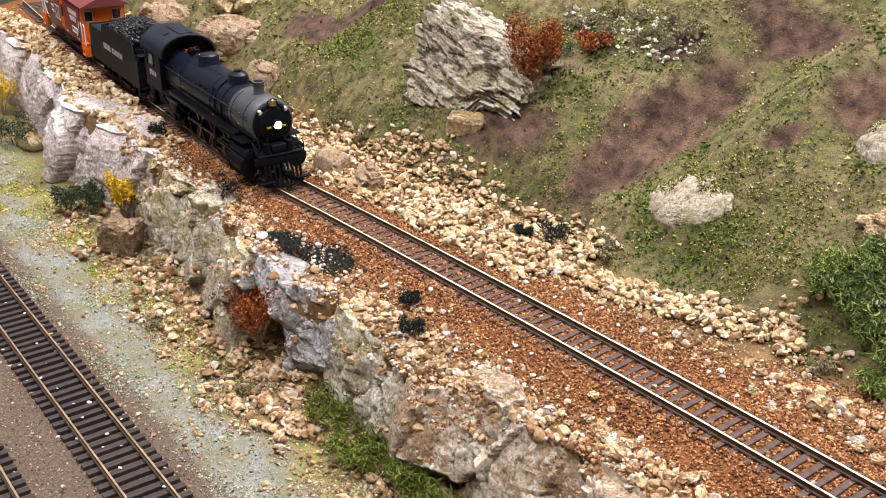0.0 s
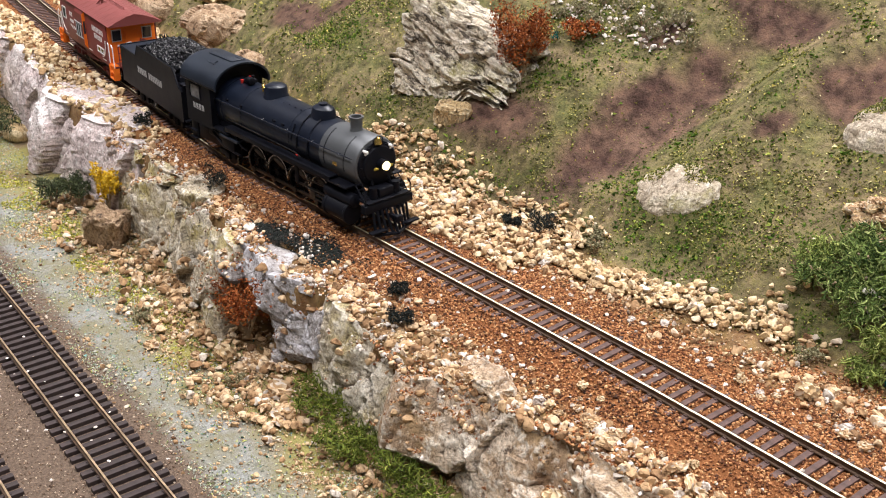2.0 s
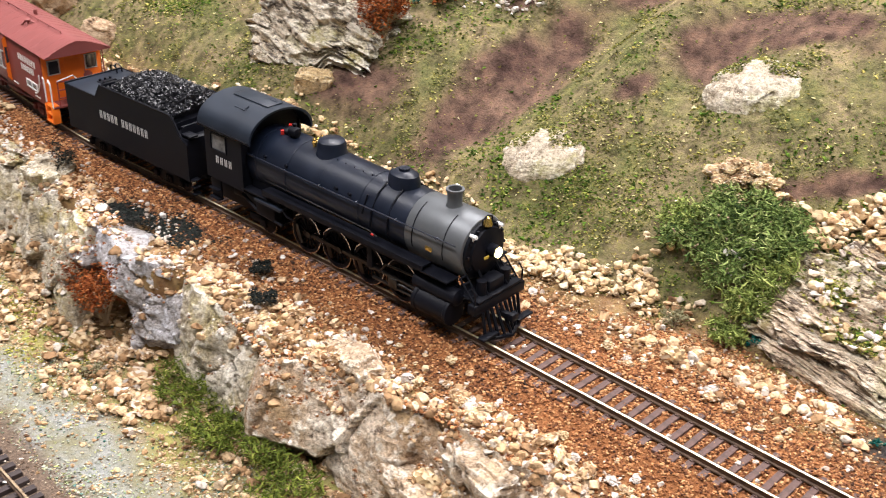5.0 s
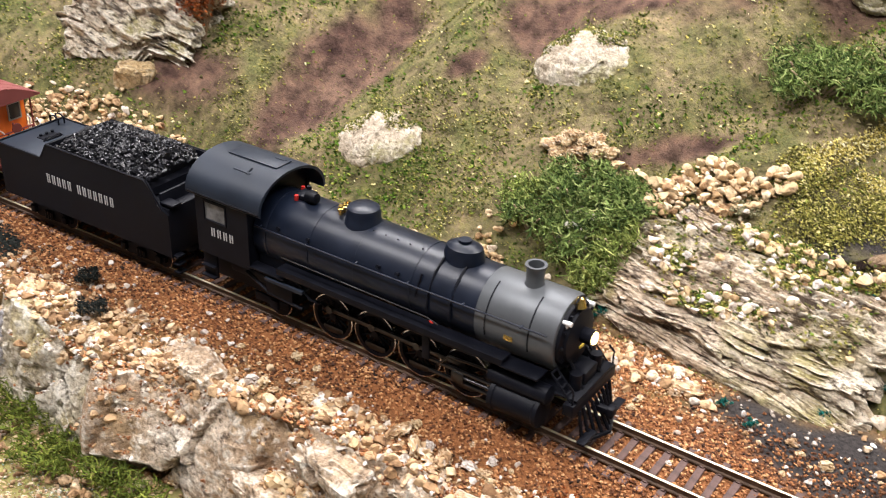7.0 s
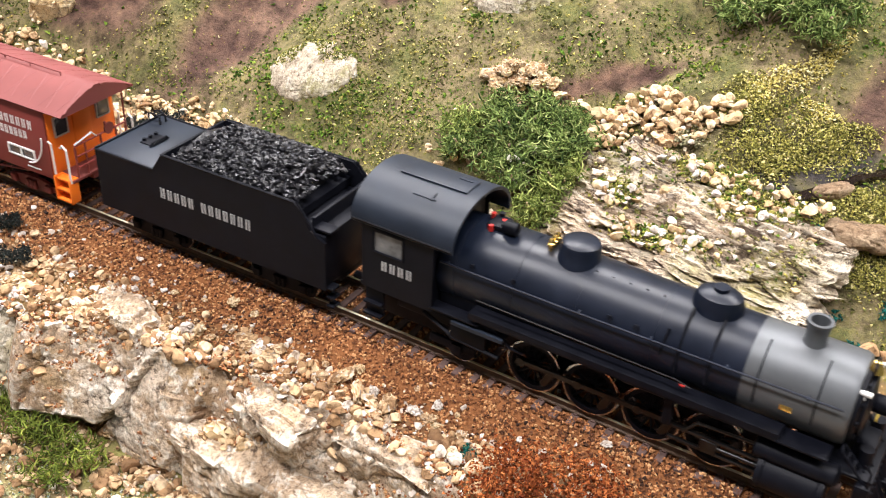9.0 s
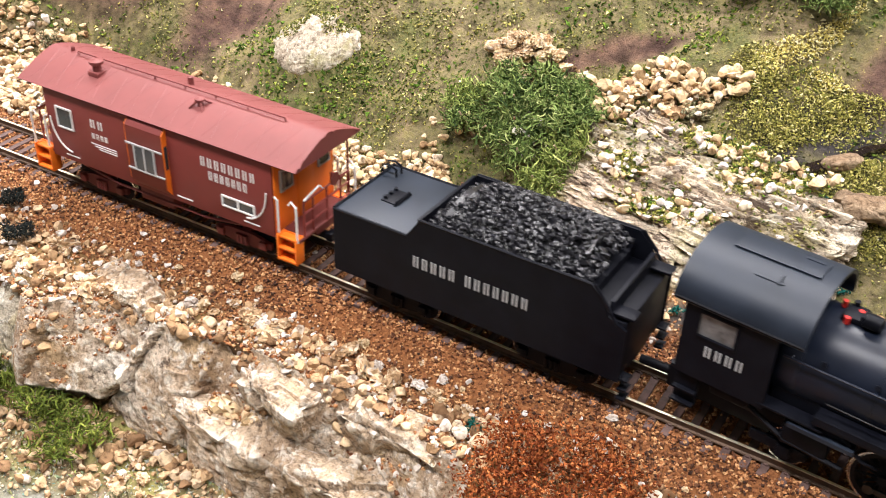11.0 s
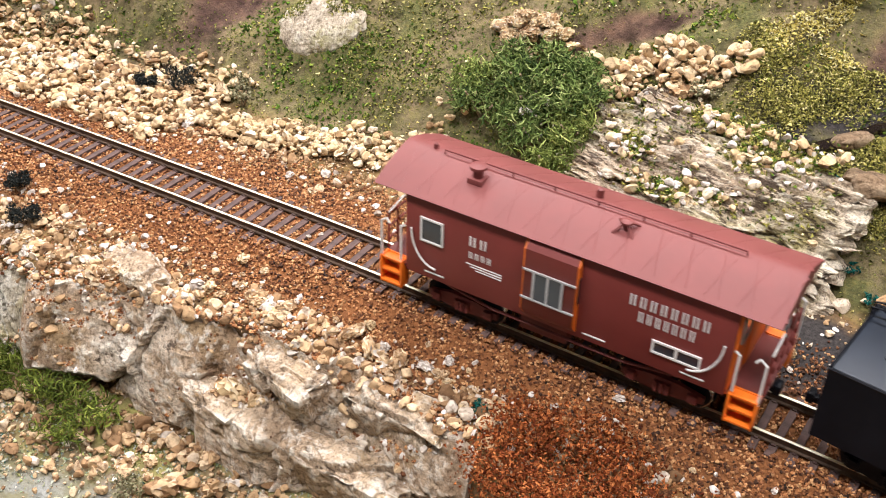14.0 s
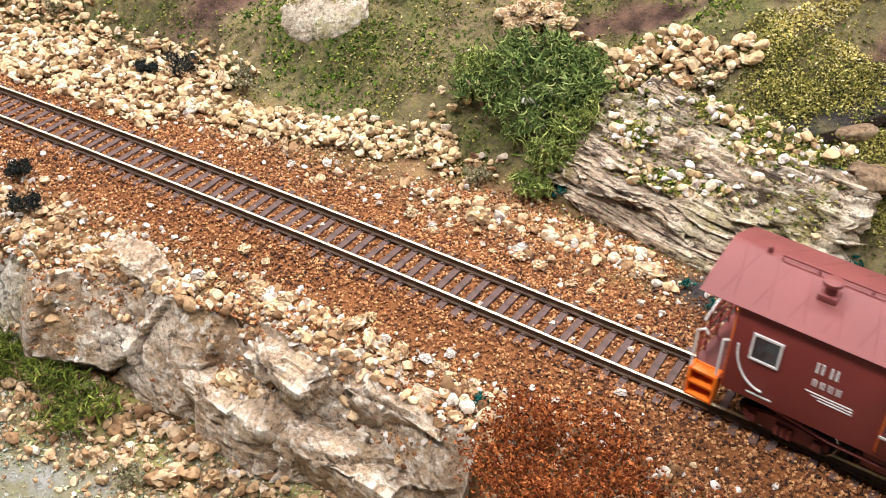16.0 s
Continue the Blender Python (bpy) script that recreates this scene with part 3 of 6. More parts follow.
def wheelset(parent, x, r, spokes=0):
    """A keyed axle with two wheels, at x in its thing's space."""
    hub = new("wheelset")
    hub.parent = parent
    hub.matrix_basis = Matrix.Translation((x * MM, 0, r * MM))
    part("axle", rod(fresh(), (0, -8.5, 0), (0, 8.5, 0), 1.1), BLACK, hub)
    for s in (-1, 1):
        wh = part("wheel", wheel(fresh(), r, 2.6, s * 8.9, spokes), BLACK, hub)
        bm = fresh()
        prof = [(r * 0.955, -1.36), (r * 1.005, -1.30), (r * 1.01, 1.1), (r * 0.9, 1.1)]
        rings = [[bm.verts.new((rad * math.cos(2 * math.pi * k / 28), s * 8.9 + h * (1 if s < 0 else -1), rad * math.sin(2 * math.pi * k / 28))) for k in range(28)] for rad, h in prof]
        for a, c in zip(rings, rings[1:]):
            for k in range(28):
                bm.faces.new((a[k], a[(k + 1) % 28], c[(k + 1) % 28], c[k]))
        part("tyre", bm, STEEL, hub, "bright worn steel tyre")
        if spokes:
            bm = box(fresh(), (0, s * 8.9, -r * 0.62), (r * 1.0, 2.4, r * 0.3), 0.3)
            rod(bm, (0, s * 10.0, r * 0.42), (0, s * 12.2, r * 0.42), 0.9)
            part("crank_pin", bm, DARKSTEEL, hub)
            for k in range(spokes):
                a = 2 * math.pi * k / spokes
                part("spoke", rod(fresh(), (1.3 * math.cos(a), s * 8.9, 1.3 * math.sin(a)), (r * 0.84 * math.cos(a), s * 8.9, r * 0.84 * math.sin(a)), 0.5, 0.4, 6), BLACK, hub)
    SPINNERS.append((hub, x, r))
    return hub


def truck(parent, x, gap, r, material, name="truck"):
    bm = fresh()
    for s in (-1, 1):
        prof = [(-gap / 2 - 3, r + 1), (-gap / 2 - 3, r - 1.2), (-gap / 4, 2.2), (gap / 4, 2.2), (gap / 2 + 3, r - 1.2), (gap / 2 + 3, r + 1), (gap / 4, r + 2.6), (-gap / 4, r + 2.6)]
        a = [bm.verts.new((x + u, s * 12.4, z)) for u, z in prof]
        c = [bm.verts.new((x + u, s * 11.0, z)) for u, z in prof]
        bm.faces.new(a), bm.faces.new(c[::-1])
        for i in range(8):
            bm.faces.new((a[i], a[(i + 1) % 8], c[(i + 1) % 8], c[i]))
        for k in (-1, 0, 1):
            rod(bm, (x + k * 1.7, s * 13, 2.8), (x + k * 1.7, s * 13, r + 1.5), 0.8)
        for k in (-1, 1):
            box(bm, (x + k * gap / 2, s * 13, r), (3, 1.6, 3), 0.3)
    box(bm, (x, 0, r + 1), (4, 23, 3), 0.3)
    part(name, bm, material, parent)
    for k in (-1, 1):
        wheelset(parent, x + k * gap / 2, r)


def coupler(parent, x, d):
    bm = box(fresh(), (x + d * 2.5, 0, 9.2), (6, 2.2, 2.2), 0.3)
    box(bm, (x + d * 6.2, 0.5, 9.2), (2.6, 4.0, 3.4), 0.6)
    part("coupler", bm, BLACK, parent)


def build_engine(cx):
    th = thing("steam_locomotive", "black steam locomotive with silver-grey smokebox and lit headlight", "locomotive")
    X = lambda x: x - cx
    cz = 33.0
    # boiler: firebox end wide, tapering forward
    bm = turned(fresh(), [(13.6, X(-93)), (14.4, X(-91)), (14.3, X(-55)), (13.5, X(-12)), (13.3, X(-4)), (13.3, X(4))], (0, 0, cz), 40, "X")
    boiler = part("boiler", bm, BOILER, th, "blue-black painted boiler")
    bm = fresh()
    for x, r in ((-86, 14.5), (-66, 14.45), (-46, 14.1), (-22, 13.8), (-6, 13.5)):
        bm = fresh()
        turned(bm, [(r - 0.4, X(x) - 0.45), (r + 0.07, X(x) - 0.45), (r + 0.07, X(x) + 0.45), (r - 0.4, X(x) + 0.45)], (0, 0, cz), 40, "X")
        part("boiler_band", bm, BOILER, boiler)
    bm = turned(fresh(), [(12.9, X(3.5)), (13.25, X(4)), (13.25, X(31)), (12.6, X(32.6)), (11.2, X(33))], (0, 0, cz), 40, "X")
    box_ = part("smokebox", bm, SILVER, th, "silver-grey graphite smokebox")
    bm = turned(fresh(), [(11.6, X(32.8)), (11.4, X(34)), (9.5, X(34.6)), (9.2, X(35.6)), (4, X(36.6)), (0.5, X(36.8))], (0, 0, cz), 36, "X")
    for k in range(12):
        a = math.pi * k / 6
        box(bm, (X(34.6), 10.4 * math.cos(a), cz + 10.4 * math.sin(a)), (0.8, 1, 1))
    part("smokebox_front", bm, BLACK, box_)
    bm = fresh()
    for x in (8, 24):
        wire(bm, [(X(x), -13.3 * math.cos(a), cz + 13.3 * math.sin(a)) for a in np.linspace(-0.3, 1.2, 8)], 0.25)
    part("seam", bm, BLACK, box_)
    # stack, domes, bell, headlight
    part("chimney", turned(fresh(), [(3.6, 44), (3.4, 46), (2.9, 47), (3.1, 51.5), (3.6, 52.2), (3.6, 53), (2.6, 53), (2.3, 48)], (X(18), 0, 0), 24), SILVER, th, "short flared grey chimney")
    dome = [(6.9, 41), (6.9, 46.4), (6.3, 47.4), (6.15, 50.6), (5.7, 51.9), (4.6, 52.6), (0.6, 52.9)]
    part("steam_dome", turned(fresh(), dome, (X(-51.5), 0, 0), 28), BOILER, th)
    bm = fresh()
    prof = [(7.4, 40.5), (7.3, 43.4), (6.4, 44.4), (6.3, 48.2), (5.6, 50.6), (3.6, 51.9), (0.6, 52.2)]
    turned(bm, prof, (0, 0, 0), 28)
    bm.transform(Matrix.Translation((X(-9), 0, 0)) @ Matrix.Diagonal((1.15, 0.9, 1, 1)))
    rod(bm, (X(-9), 0, 52), (X(-9), 0, 53), 2.2, seg=16)
    part("sand_dome", bm, BOILER, th)
    for y in (-2.2, 0, 2.2):
        bm = fresh()
        turned(bm, [(0.8, 45), (0.8, 48), (1.15, 48.4), (1.15, 49.4), (0.7, 49.7), (0.9, 50.4), (0.5, 51.0)], (X(-60), y, 0), 10)
        part("safety_valve", bm, GOLD, th, "brass safety valve behind the dome")
    bell = part("bell", turned(fresh(), [(2.2, 0), (2.0, 0.6), (1.5, 2), (1.2, 3), (0.4, 3.5)], (X(34.5), 0, 43.6), 16), GOLD, th, "brass bell on the smokebox front")
    part("bracket", wire(fresh(), [(X(34.5), -2.8, 43), (X(34.5), -2.8, 46.2), (X(34.5), 0, 47.3), (X(34.5), 2.8, 46.2), (X(34.5), 2.8, 43)], 0.35), BLACK, bell)
    lamp = part("headlight", turned(fresh(), [(2.2, X(36)), (2.6, X(36.6)), (2.6, X(40)), (2.9, X(40.6)), (2.5, X(40.6))], (0, 0, 34), 20, "X"), BLACK, th)
    part("lens", turned(fresh(), [(2.4, X(40.2)), (2.0, X(41.1)), (0.4, X(41.4))], (0, 0, 34), 20, "X"), LAMPGLOW, lamp, "lit warm headlight lens")
    for s in (-1, 1):
        part("number_board", box(fresh(), (X(38.5), s * 4.3, 32.6), (0.5, 2.6, 1.0), 0.1), BOARDGLOW, th, "small lit number board")
        bm = rod(fresh(), (X(33), s * 7.6, 41.0), (X(36), s * 7.6, 41.0), 0.8, seg=10)
        box(bm, (X(34), s * 7.6, 40.0), (1.2, 1, 1.6))
        part("marker_lamp", bm, WHITEPAINT, th, "pale marker lamp")
    part("builder_plate", box(fresh(), (X(17), -13.15, cz - 1.5), (3.4, 0.4, 2), 0.2, Matrix.Rotation(radians(-6), 4, "X")), GOLD, box_, "small brass builder's plate")
    # top detail: studs and pipes
    for x in np.arange(-44, -20, 5.2):
        part("stud", rod(fresh(), (X(x), -3.8, cz + 13.0), (X(x), -3.8, cz + 13.75), 0.3, seg=6), BLACK, boiler)
    for s in (-1, 1):
        for line, r in (([(X(-14), s * 4.6, 46.5), (X(-14), s * 9.5, 43.2), (X(-14), s * 13.6, 36), (X(-14), s * 14.2, 30)], 0.45),
                        ([(X(-5), s * 4.6, 46), (X(-5), s * 9.5, 42.6), (X(-5), s * 13.6, 35), (X(-5), s * 14.0, 30)], 0.45), ([(X(-19), s * 13.9, 34), (X(-18), s * 11.5, 42)], 0.4)):
            part("pipe", wire(fresh(), line, r), BLACK, boiler)
    for x in (-80, -66, -35, -27):
        part("washout_plug", rod(fresh(), (X(x), -12.5, cz + 6.2), (X(x), -13.8, cz + 6.8), 0.7, seg=8), BLACK, boiler)
    for s in (-1, 1):
        bm = fresh()
        wire(bm, [(X(-90), s * 15.1, 38.5), (X(-48), s * 14.9, 38.2), (X(0), s * 14.2, 38), (X(31), s * 13.9, 38)], 0.32)
        for x in (-88, -66, -44, -22, 0, 22):
            wire(bm, [(X(x), s * 13.2, 38.2), (X(x), s * 15.0, 38.2)], 0.35)
        part("handrail", bm, BOILER, th)
    bm = wire(fresh(), [(X(-76), -16.6, 30.6), (X(-12), -16.4, 29.8), (X(-8), -16.2, 28.4)], 0.26)
    part("reach_rod", bm, DARKSTEEL, th, "long bright reach rod")
    for s in (-1, 1):
        part("rod_tip", rod(fresh(), (X(-11), s * 16.4, 28.8), (X(-9.6), s * 16.4, 28.6), 0.5, seg=8), REDTRIM, th, "red rod tip")
    for y, x in ((-3, -80), (2, -78), (4, -83)):
        part("valve_handle", rod(fresh(), (X(x), y, 47), (X(x), y, 49), 0.8, seg=8), REDTRIM, th, "red valve handle")
    bm = box(fresh(), (X(-79), 1, 47.8), (6, 7, 2.2), 0.6)
    rod(bm, (X(-76), -1.5, 47.5), (X(-76), -1.5, 50.2), 1.2)
    rod(bm, (X(-80), 4, 47.5), (X(-80), 4, 50), 0.9)
    part("turret", bm, BLACK, th)
    # firebox, running boards, tanks
    bm = box(fresh(), (X(-78), 0, 25), (28, 25, 14), 2)
    part("firebox", bm, BLACK, th)
    for s in (-1, 1):
        bm = box(fresh(), (X(-30), s * 15, 25.4), (96, 5.4, 0.9), 0.2)
        box(bm, (X(-30), s * 17.4, 24.4), (96, 0.6, 2.2), 0.1)
        box(bm, (X(24), s * 14.4, 23.6), (14, 7, 0.8), 0.2)
        box(bm, (X(-84), s * 14.8, 21.5), (18, 5, 0.8), 0.2)
        part("running_board", bm, BLACK, th)
        part("air_tank", turned(fresh(), [(0.5, X(-30)), (1.9, X(-29)), (2.2, X(-27)), (2.2, X(4)), (1.9, X(6)), (0.5, X(7))], (0, s * 13.6, 22.4), 20, "X"), BLACK, th)
        bm = turned(fresh(), [(2, X(14)), (5.6, X(14.4)), (5.6, X(16)), (5.2, X(16.3)), (5.2, X(30.5)), (5.6, X(31)), (5.6, X(32.4)), (2, X(33))], (0, s * 14.6, 10.4), 24, "X")
        turned(bm, [(1.5, X(12)), (3.4, X(12.6)), (3.4, X(34)), (1.5, X(35))], (0, s * 14.2, 17.2), 18, "X")
        box(bm, (X(23.3), s * 12, 14), (14, 6, 12), 0.8)
        part("cylinder", bm, BLACK, th)
        bm = box(fresh(), (X(1), s * 14.6, 12.6), (26, 1.2, 0.9), 0.1)
        box(bm, (X(1), s * 14.6, 8.2), (26, 1.2, 0.9), 0.1)
        rod(bm, (X(14), s * 14.6, 10.4), (X(2), s * 14.6, 10.4), 0.6)
        box(bm, (X(0), s * 14.6, 10.4), (5, 2, 4), 0.4)
        wire(bm, [(X(12), s * 14.2, 17.2), (X(-4), s * 15, 17), (X(-8), s * 15, 12)], 0.5)
        part("crosshead_guide", bm, DARKSTEEL, th)
        box_bm = box(fresh(), (X(-13), s * 15.2, 18.5), (3, 1.2, 12), 0.4)
        part("valve_link", box_bm, BLACK, th)
    bm = fresh()
    box(bm, (X(-28), 0, 12), (92, 9, 9), 0.8)
    box(bm, (X(-92), 0, 13), (34, 20, 4), 0.8)
    part("frame", bm, BLACK, th)
    # sloping footplates below the firebox
    for s in (-1, 1):
        bm = prism(fresh(), [(s * 13.0, 20.5), (s * 17.6, 20.0), (s * 17.6, 18.8), (s * 13.0, 19.3)], X(-84), X(-66))
        part("footplate", bm, GREYROOF, th)
        bm = prism(fresh(), [(s * 12.6, 22.8), (s * 15.4, 22.4), (s * 15.4, 16.8), (s * 12.6, 16.8)], X(-78), X(-70))
        part("tool_box", bm, BLACK, th)
    part("generator", turned(fresh(), [(0.5, X(-76.5)), (2.0, X(-76)), (2.2, X(-74)), (2.0, X(-71.6)), (0.5, X(-71))], (0, -1.6, 49.4), 14, "X"), BLACK, th)
    # ash pan boxes and injectors under the cab
    for s in (-1, 1):
        part("ash_pan", box(fresh(), (X(-79), s * 13.4, 14.4), (13, 4.4, 7), 0.7), BLACK, th)
    bm = fresh()
    wire(bm, [(X(-96), -14.5, 17), (X(-84), -15, 12), (X(-68), -15, 11)], 0.8)
    wire(bm, [(X(-70), -15.5, 22), (X(-64), -15.5, 17), (X(-60), -14.5, 16)], 0.6)
    part("injector", bm, BLACK, th)
    # cab: side walls, front wall, arched roof
    for s in (-1, 1):
        bm = fresh()
        y = s * 16.6
        for (u0, u1), (z0, z1) in (((-118, -91.5), (20, 34.6)), ((-118, -91.5), (42.4, 45.4)), ((-118, -113.6), (34.6, 42.4)), ((-102.4, -91.5), (34.6, 42.4))):
            box(bm, ((X(u0) + X(u1)) / 2, y, (z0 + z1) / 2), (u1 - u0, 1.1, z1 - z0))
        side = part("cab_side", bm, BLACK, th, shade=False)
        bm = fresh()
        for (u0, u1), (z0, z1) in (((-113.8, -102.2), (34.2, 34.8)), ((-113.8, -102.2), (42.2, 42.8)), ((-113.9, -113.3), (34.6, 42.4)), ((-102.7, -102.1), (34.6, 42.4))):
            box(bm, ((X(u0) + X(u1)) / 2, y + s * 0.3, (z0 + z1) / 2), (u1 - u0, 1.2, z1 - z0))
        part("window_frame", bm, BLACK, side)
        part("pane", box(fresh(), (X(-108), y, 38.5), (11.2, 0.3, 7.6)), CABGLASS, side, "glossy cab window with a pale reflection painted in")
        part("lettering", letters(fresh(), [4], X(-110.6), X(-98.2), y + s * 0.62, 28.6, 3.4), GREYPAINT, side, "row of pale plain bars")
    bm = fresh()
    ring_in = [(14.4 * math.cos(a), cz + 14.4 * math.sin(a)) for a in np.linspace(math.pi, 0, 21)]
    outer = [(-16.4, 20), (-16.4, 45)] + [(16.8 * math.cos(a) * 0.98, 45 + 11.2 * math.sin(a)) for a in np.linspace(math.pi, 0, 21)][1:-1] + [(16.4, 45), (16.4, 20)]
    prism(bm, outer, X(-93.6), X(-92.4))
    part("cab_front", bm, BLACK, th, shade=False)
    arch = [(18.2 * math.cos(a), 44.4 + 12.4 * math.sin(a) ** 0.9) for a in np.linspace(math.pi, 0, 25)]
    inner = [(y * 0.95, z - 0.9) for y, z in arch]
    roof = part("cab_roof", prism(fresh(), arch + inner[::-1], X(-121.5), X(-84.5)), GREYROOF, th, "dusty black arched cab roof")
    part("roof_hatch", box(fresh(), (X(-101), 1.0, 57.0), (24, 8.5, 0.5), 0.15), GREYROOF, roof)
    part("roof_hatch", box(fresh(), (X(-93), 4.6, 56.8), (5, 3.4, 1.0), 0.3, Matrix.Rotation(radians(-12), 4, "X")), GREYROOF, roof)
    bm = box(fresh(), (X(-100), -9.4, 55.0), (8, 0.7, 0.9), 0.1, Matrix.Rotation(radians(24), 4, "X"))
    box(bm, (X(-97.4), -8.6, 55.6), (0.8, 3.2, 0.8), 0.1, Matrix.Rotation(radians(24), 4, "X"))
    part("vent_handle", bm, GREYROOF, roof)
    part("roof_seam", wire(fresh(), [(X(-121.3), -15.0, 51.4), (X(-84.7), -15.0, 51.4)], 0.22, 5), GREYROOF, roof)
    part("roof_seam", wire(fresh(), [(X(-113), -17.0, 48.2), (X(-84.7), -17.0, 48.2)], 0.16, 5), GREYROOF, roof)
    for s in (-1, 1):
        part("gutter", wire(fresh(), [(X(-121), s * 18.1, 45), (X(-85), s * 18.1, 45)], 0.45), BLACK, roof)
    part("trailing_frame", box(fresh(), (X(-100), 0, 9.5), (46, 17, 8), 0.8), BLACK, th)
    for s in (-1, 1):
        bm = box(fresh(), (X(-114), s * 15.2, 14), (7, 1, 10), 0.2)
        box(bm, (X(-114), s * 16, 9.6), (7, 3, 0.8), 0.2)
        box(bm, (X(-114), s * 16, 14), (7, 2.6, 0.8), 0.2)
        part("cab_step", bm, BLACK, th)
    bm = box(fresh(), (X(-106), 0, 19.6), (28, 31, 1.2), 0.3)
    box(bm, (X(-94), 0, 38), (2, 24, 18), 1)
    part("cab_floor", bm, BLACK, th)
    # pilot, steps, ladders
    bm = box(fresh(), (X(41), 0, 14.8), (4, 30, 4.4), 0.6)
    box(bm, (X(36), 0, 17.8), (14, 26, 0.9), 0.2)
    part("pilot_beam", bm, BLACK, th)
    pilot = part("pilot", wire(fresh(), [(X(45), -11.5, 2), (X(49.6), 0, 1.6), (X(45), 11.5, 2)], 0.9), BLACK, th, "slatted pilot with footboards")
    for k in range(9):
        y = (k - 4) * 2.6
        part("slat", rod(fresh(), (X(43), y, 13), (X(49.5 - abs(y) * 0.42), y, 1.8), 0.7, seg=6), BLACK, pilot)
    for s in (-1, 1):
        part("footboard", box(fresh(), (X(46.5), s * 10.5, 4.2), (3, 9, 0.9), 0.2), BLACK, pilot)
    coupler(th, X(43), 1)
    bm = fresh()
    for s in (-1, 1):
        for o in (-1.7, 1.7):
            wire(bm, [(X(33.5), s * (11.5 + o), 25), (X(42), s * (11.5 + o), 16)], 0.4)
        for k in range(5):
            u = k / 4.5
            wire(bm, [(X(33.5 + 8.5 * u), s * 9.8, 25 - 9 * u), (X(33.5 + 8.5 * u), s * 13.2, 25 - 9 * u)], 0.4)
        wire(bm, [(X(35), s * 5, 27), (X(42), s * 6, 17)], 0.55)
        wire(bm, [(X(42), s * 14, 17), (X(42), s * 14, 22), (X(40), s * 14, 24)], 0.35)
    part("pilot_ladder", bm, BLACK, th)
    bm = box(fresh(), (X(38), 0, 20.5), (6, 9, 5), 0.8)
    rod(bm, (X(39), -7, 18), (X(39), -7, 24), 2)
    rod(bm, (X(39), 7, 18), (X(39), 7, 24), 2)
    part("air_pump", bm, BLACK, th)
    # wheels
    for x in (-58, -38.6, -19.2, 0.2):
        wheelset(th, X(x), 9.2, 14)
    wheelset(th, X(24), 5.0)
    wheelset(th, X(-84), 6.0)
    for s in (-1, 1):
        bm = box(fresh(), (X(-86), s * 11.8, 6.4), (17, 1.4, 3.4), 0.5)
        box(bm, (X(-84), s * 12.6, 6), (4, 2, 4), 0.4)
        part("trailing_truck_side", bm, BLACK, th)
    for s in (-1, 1):
        bm = box(fresh(), (X(-28.9), s * 11.6, 0), (61, 0.9, 1.7), 0.2)
        for x in (-58, -38.6, -19.2, 0.2):
            rod(bm, (X(x), s * 11.0, 0), (X(x), s * 12.4, 0), 1.5, seg=14)
        RODS.append((part("side_rod", bm, DARKSTEEL, th, "steel side rod"), s, 9.2, 3.9))
    return th


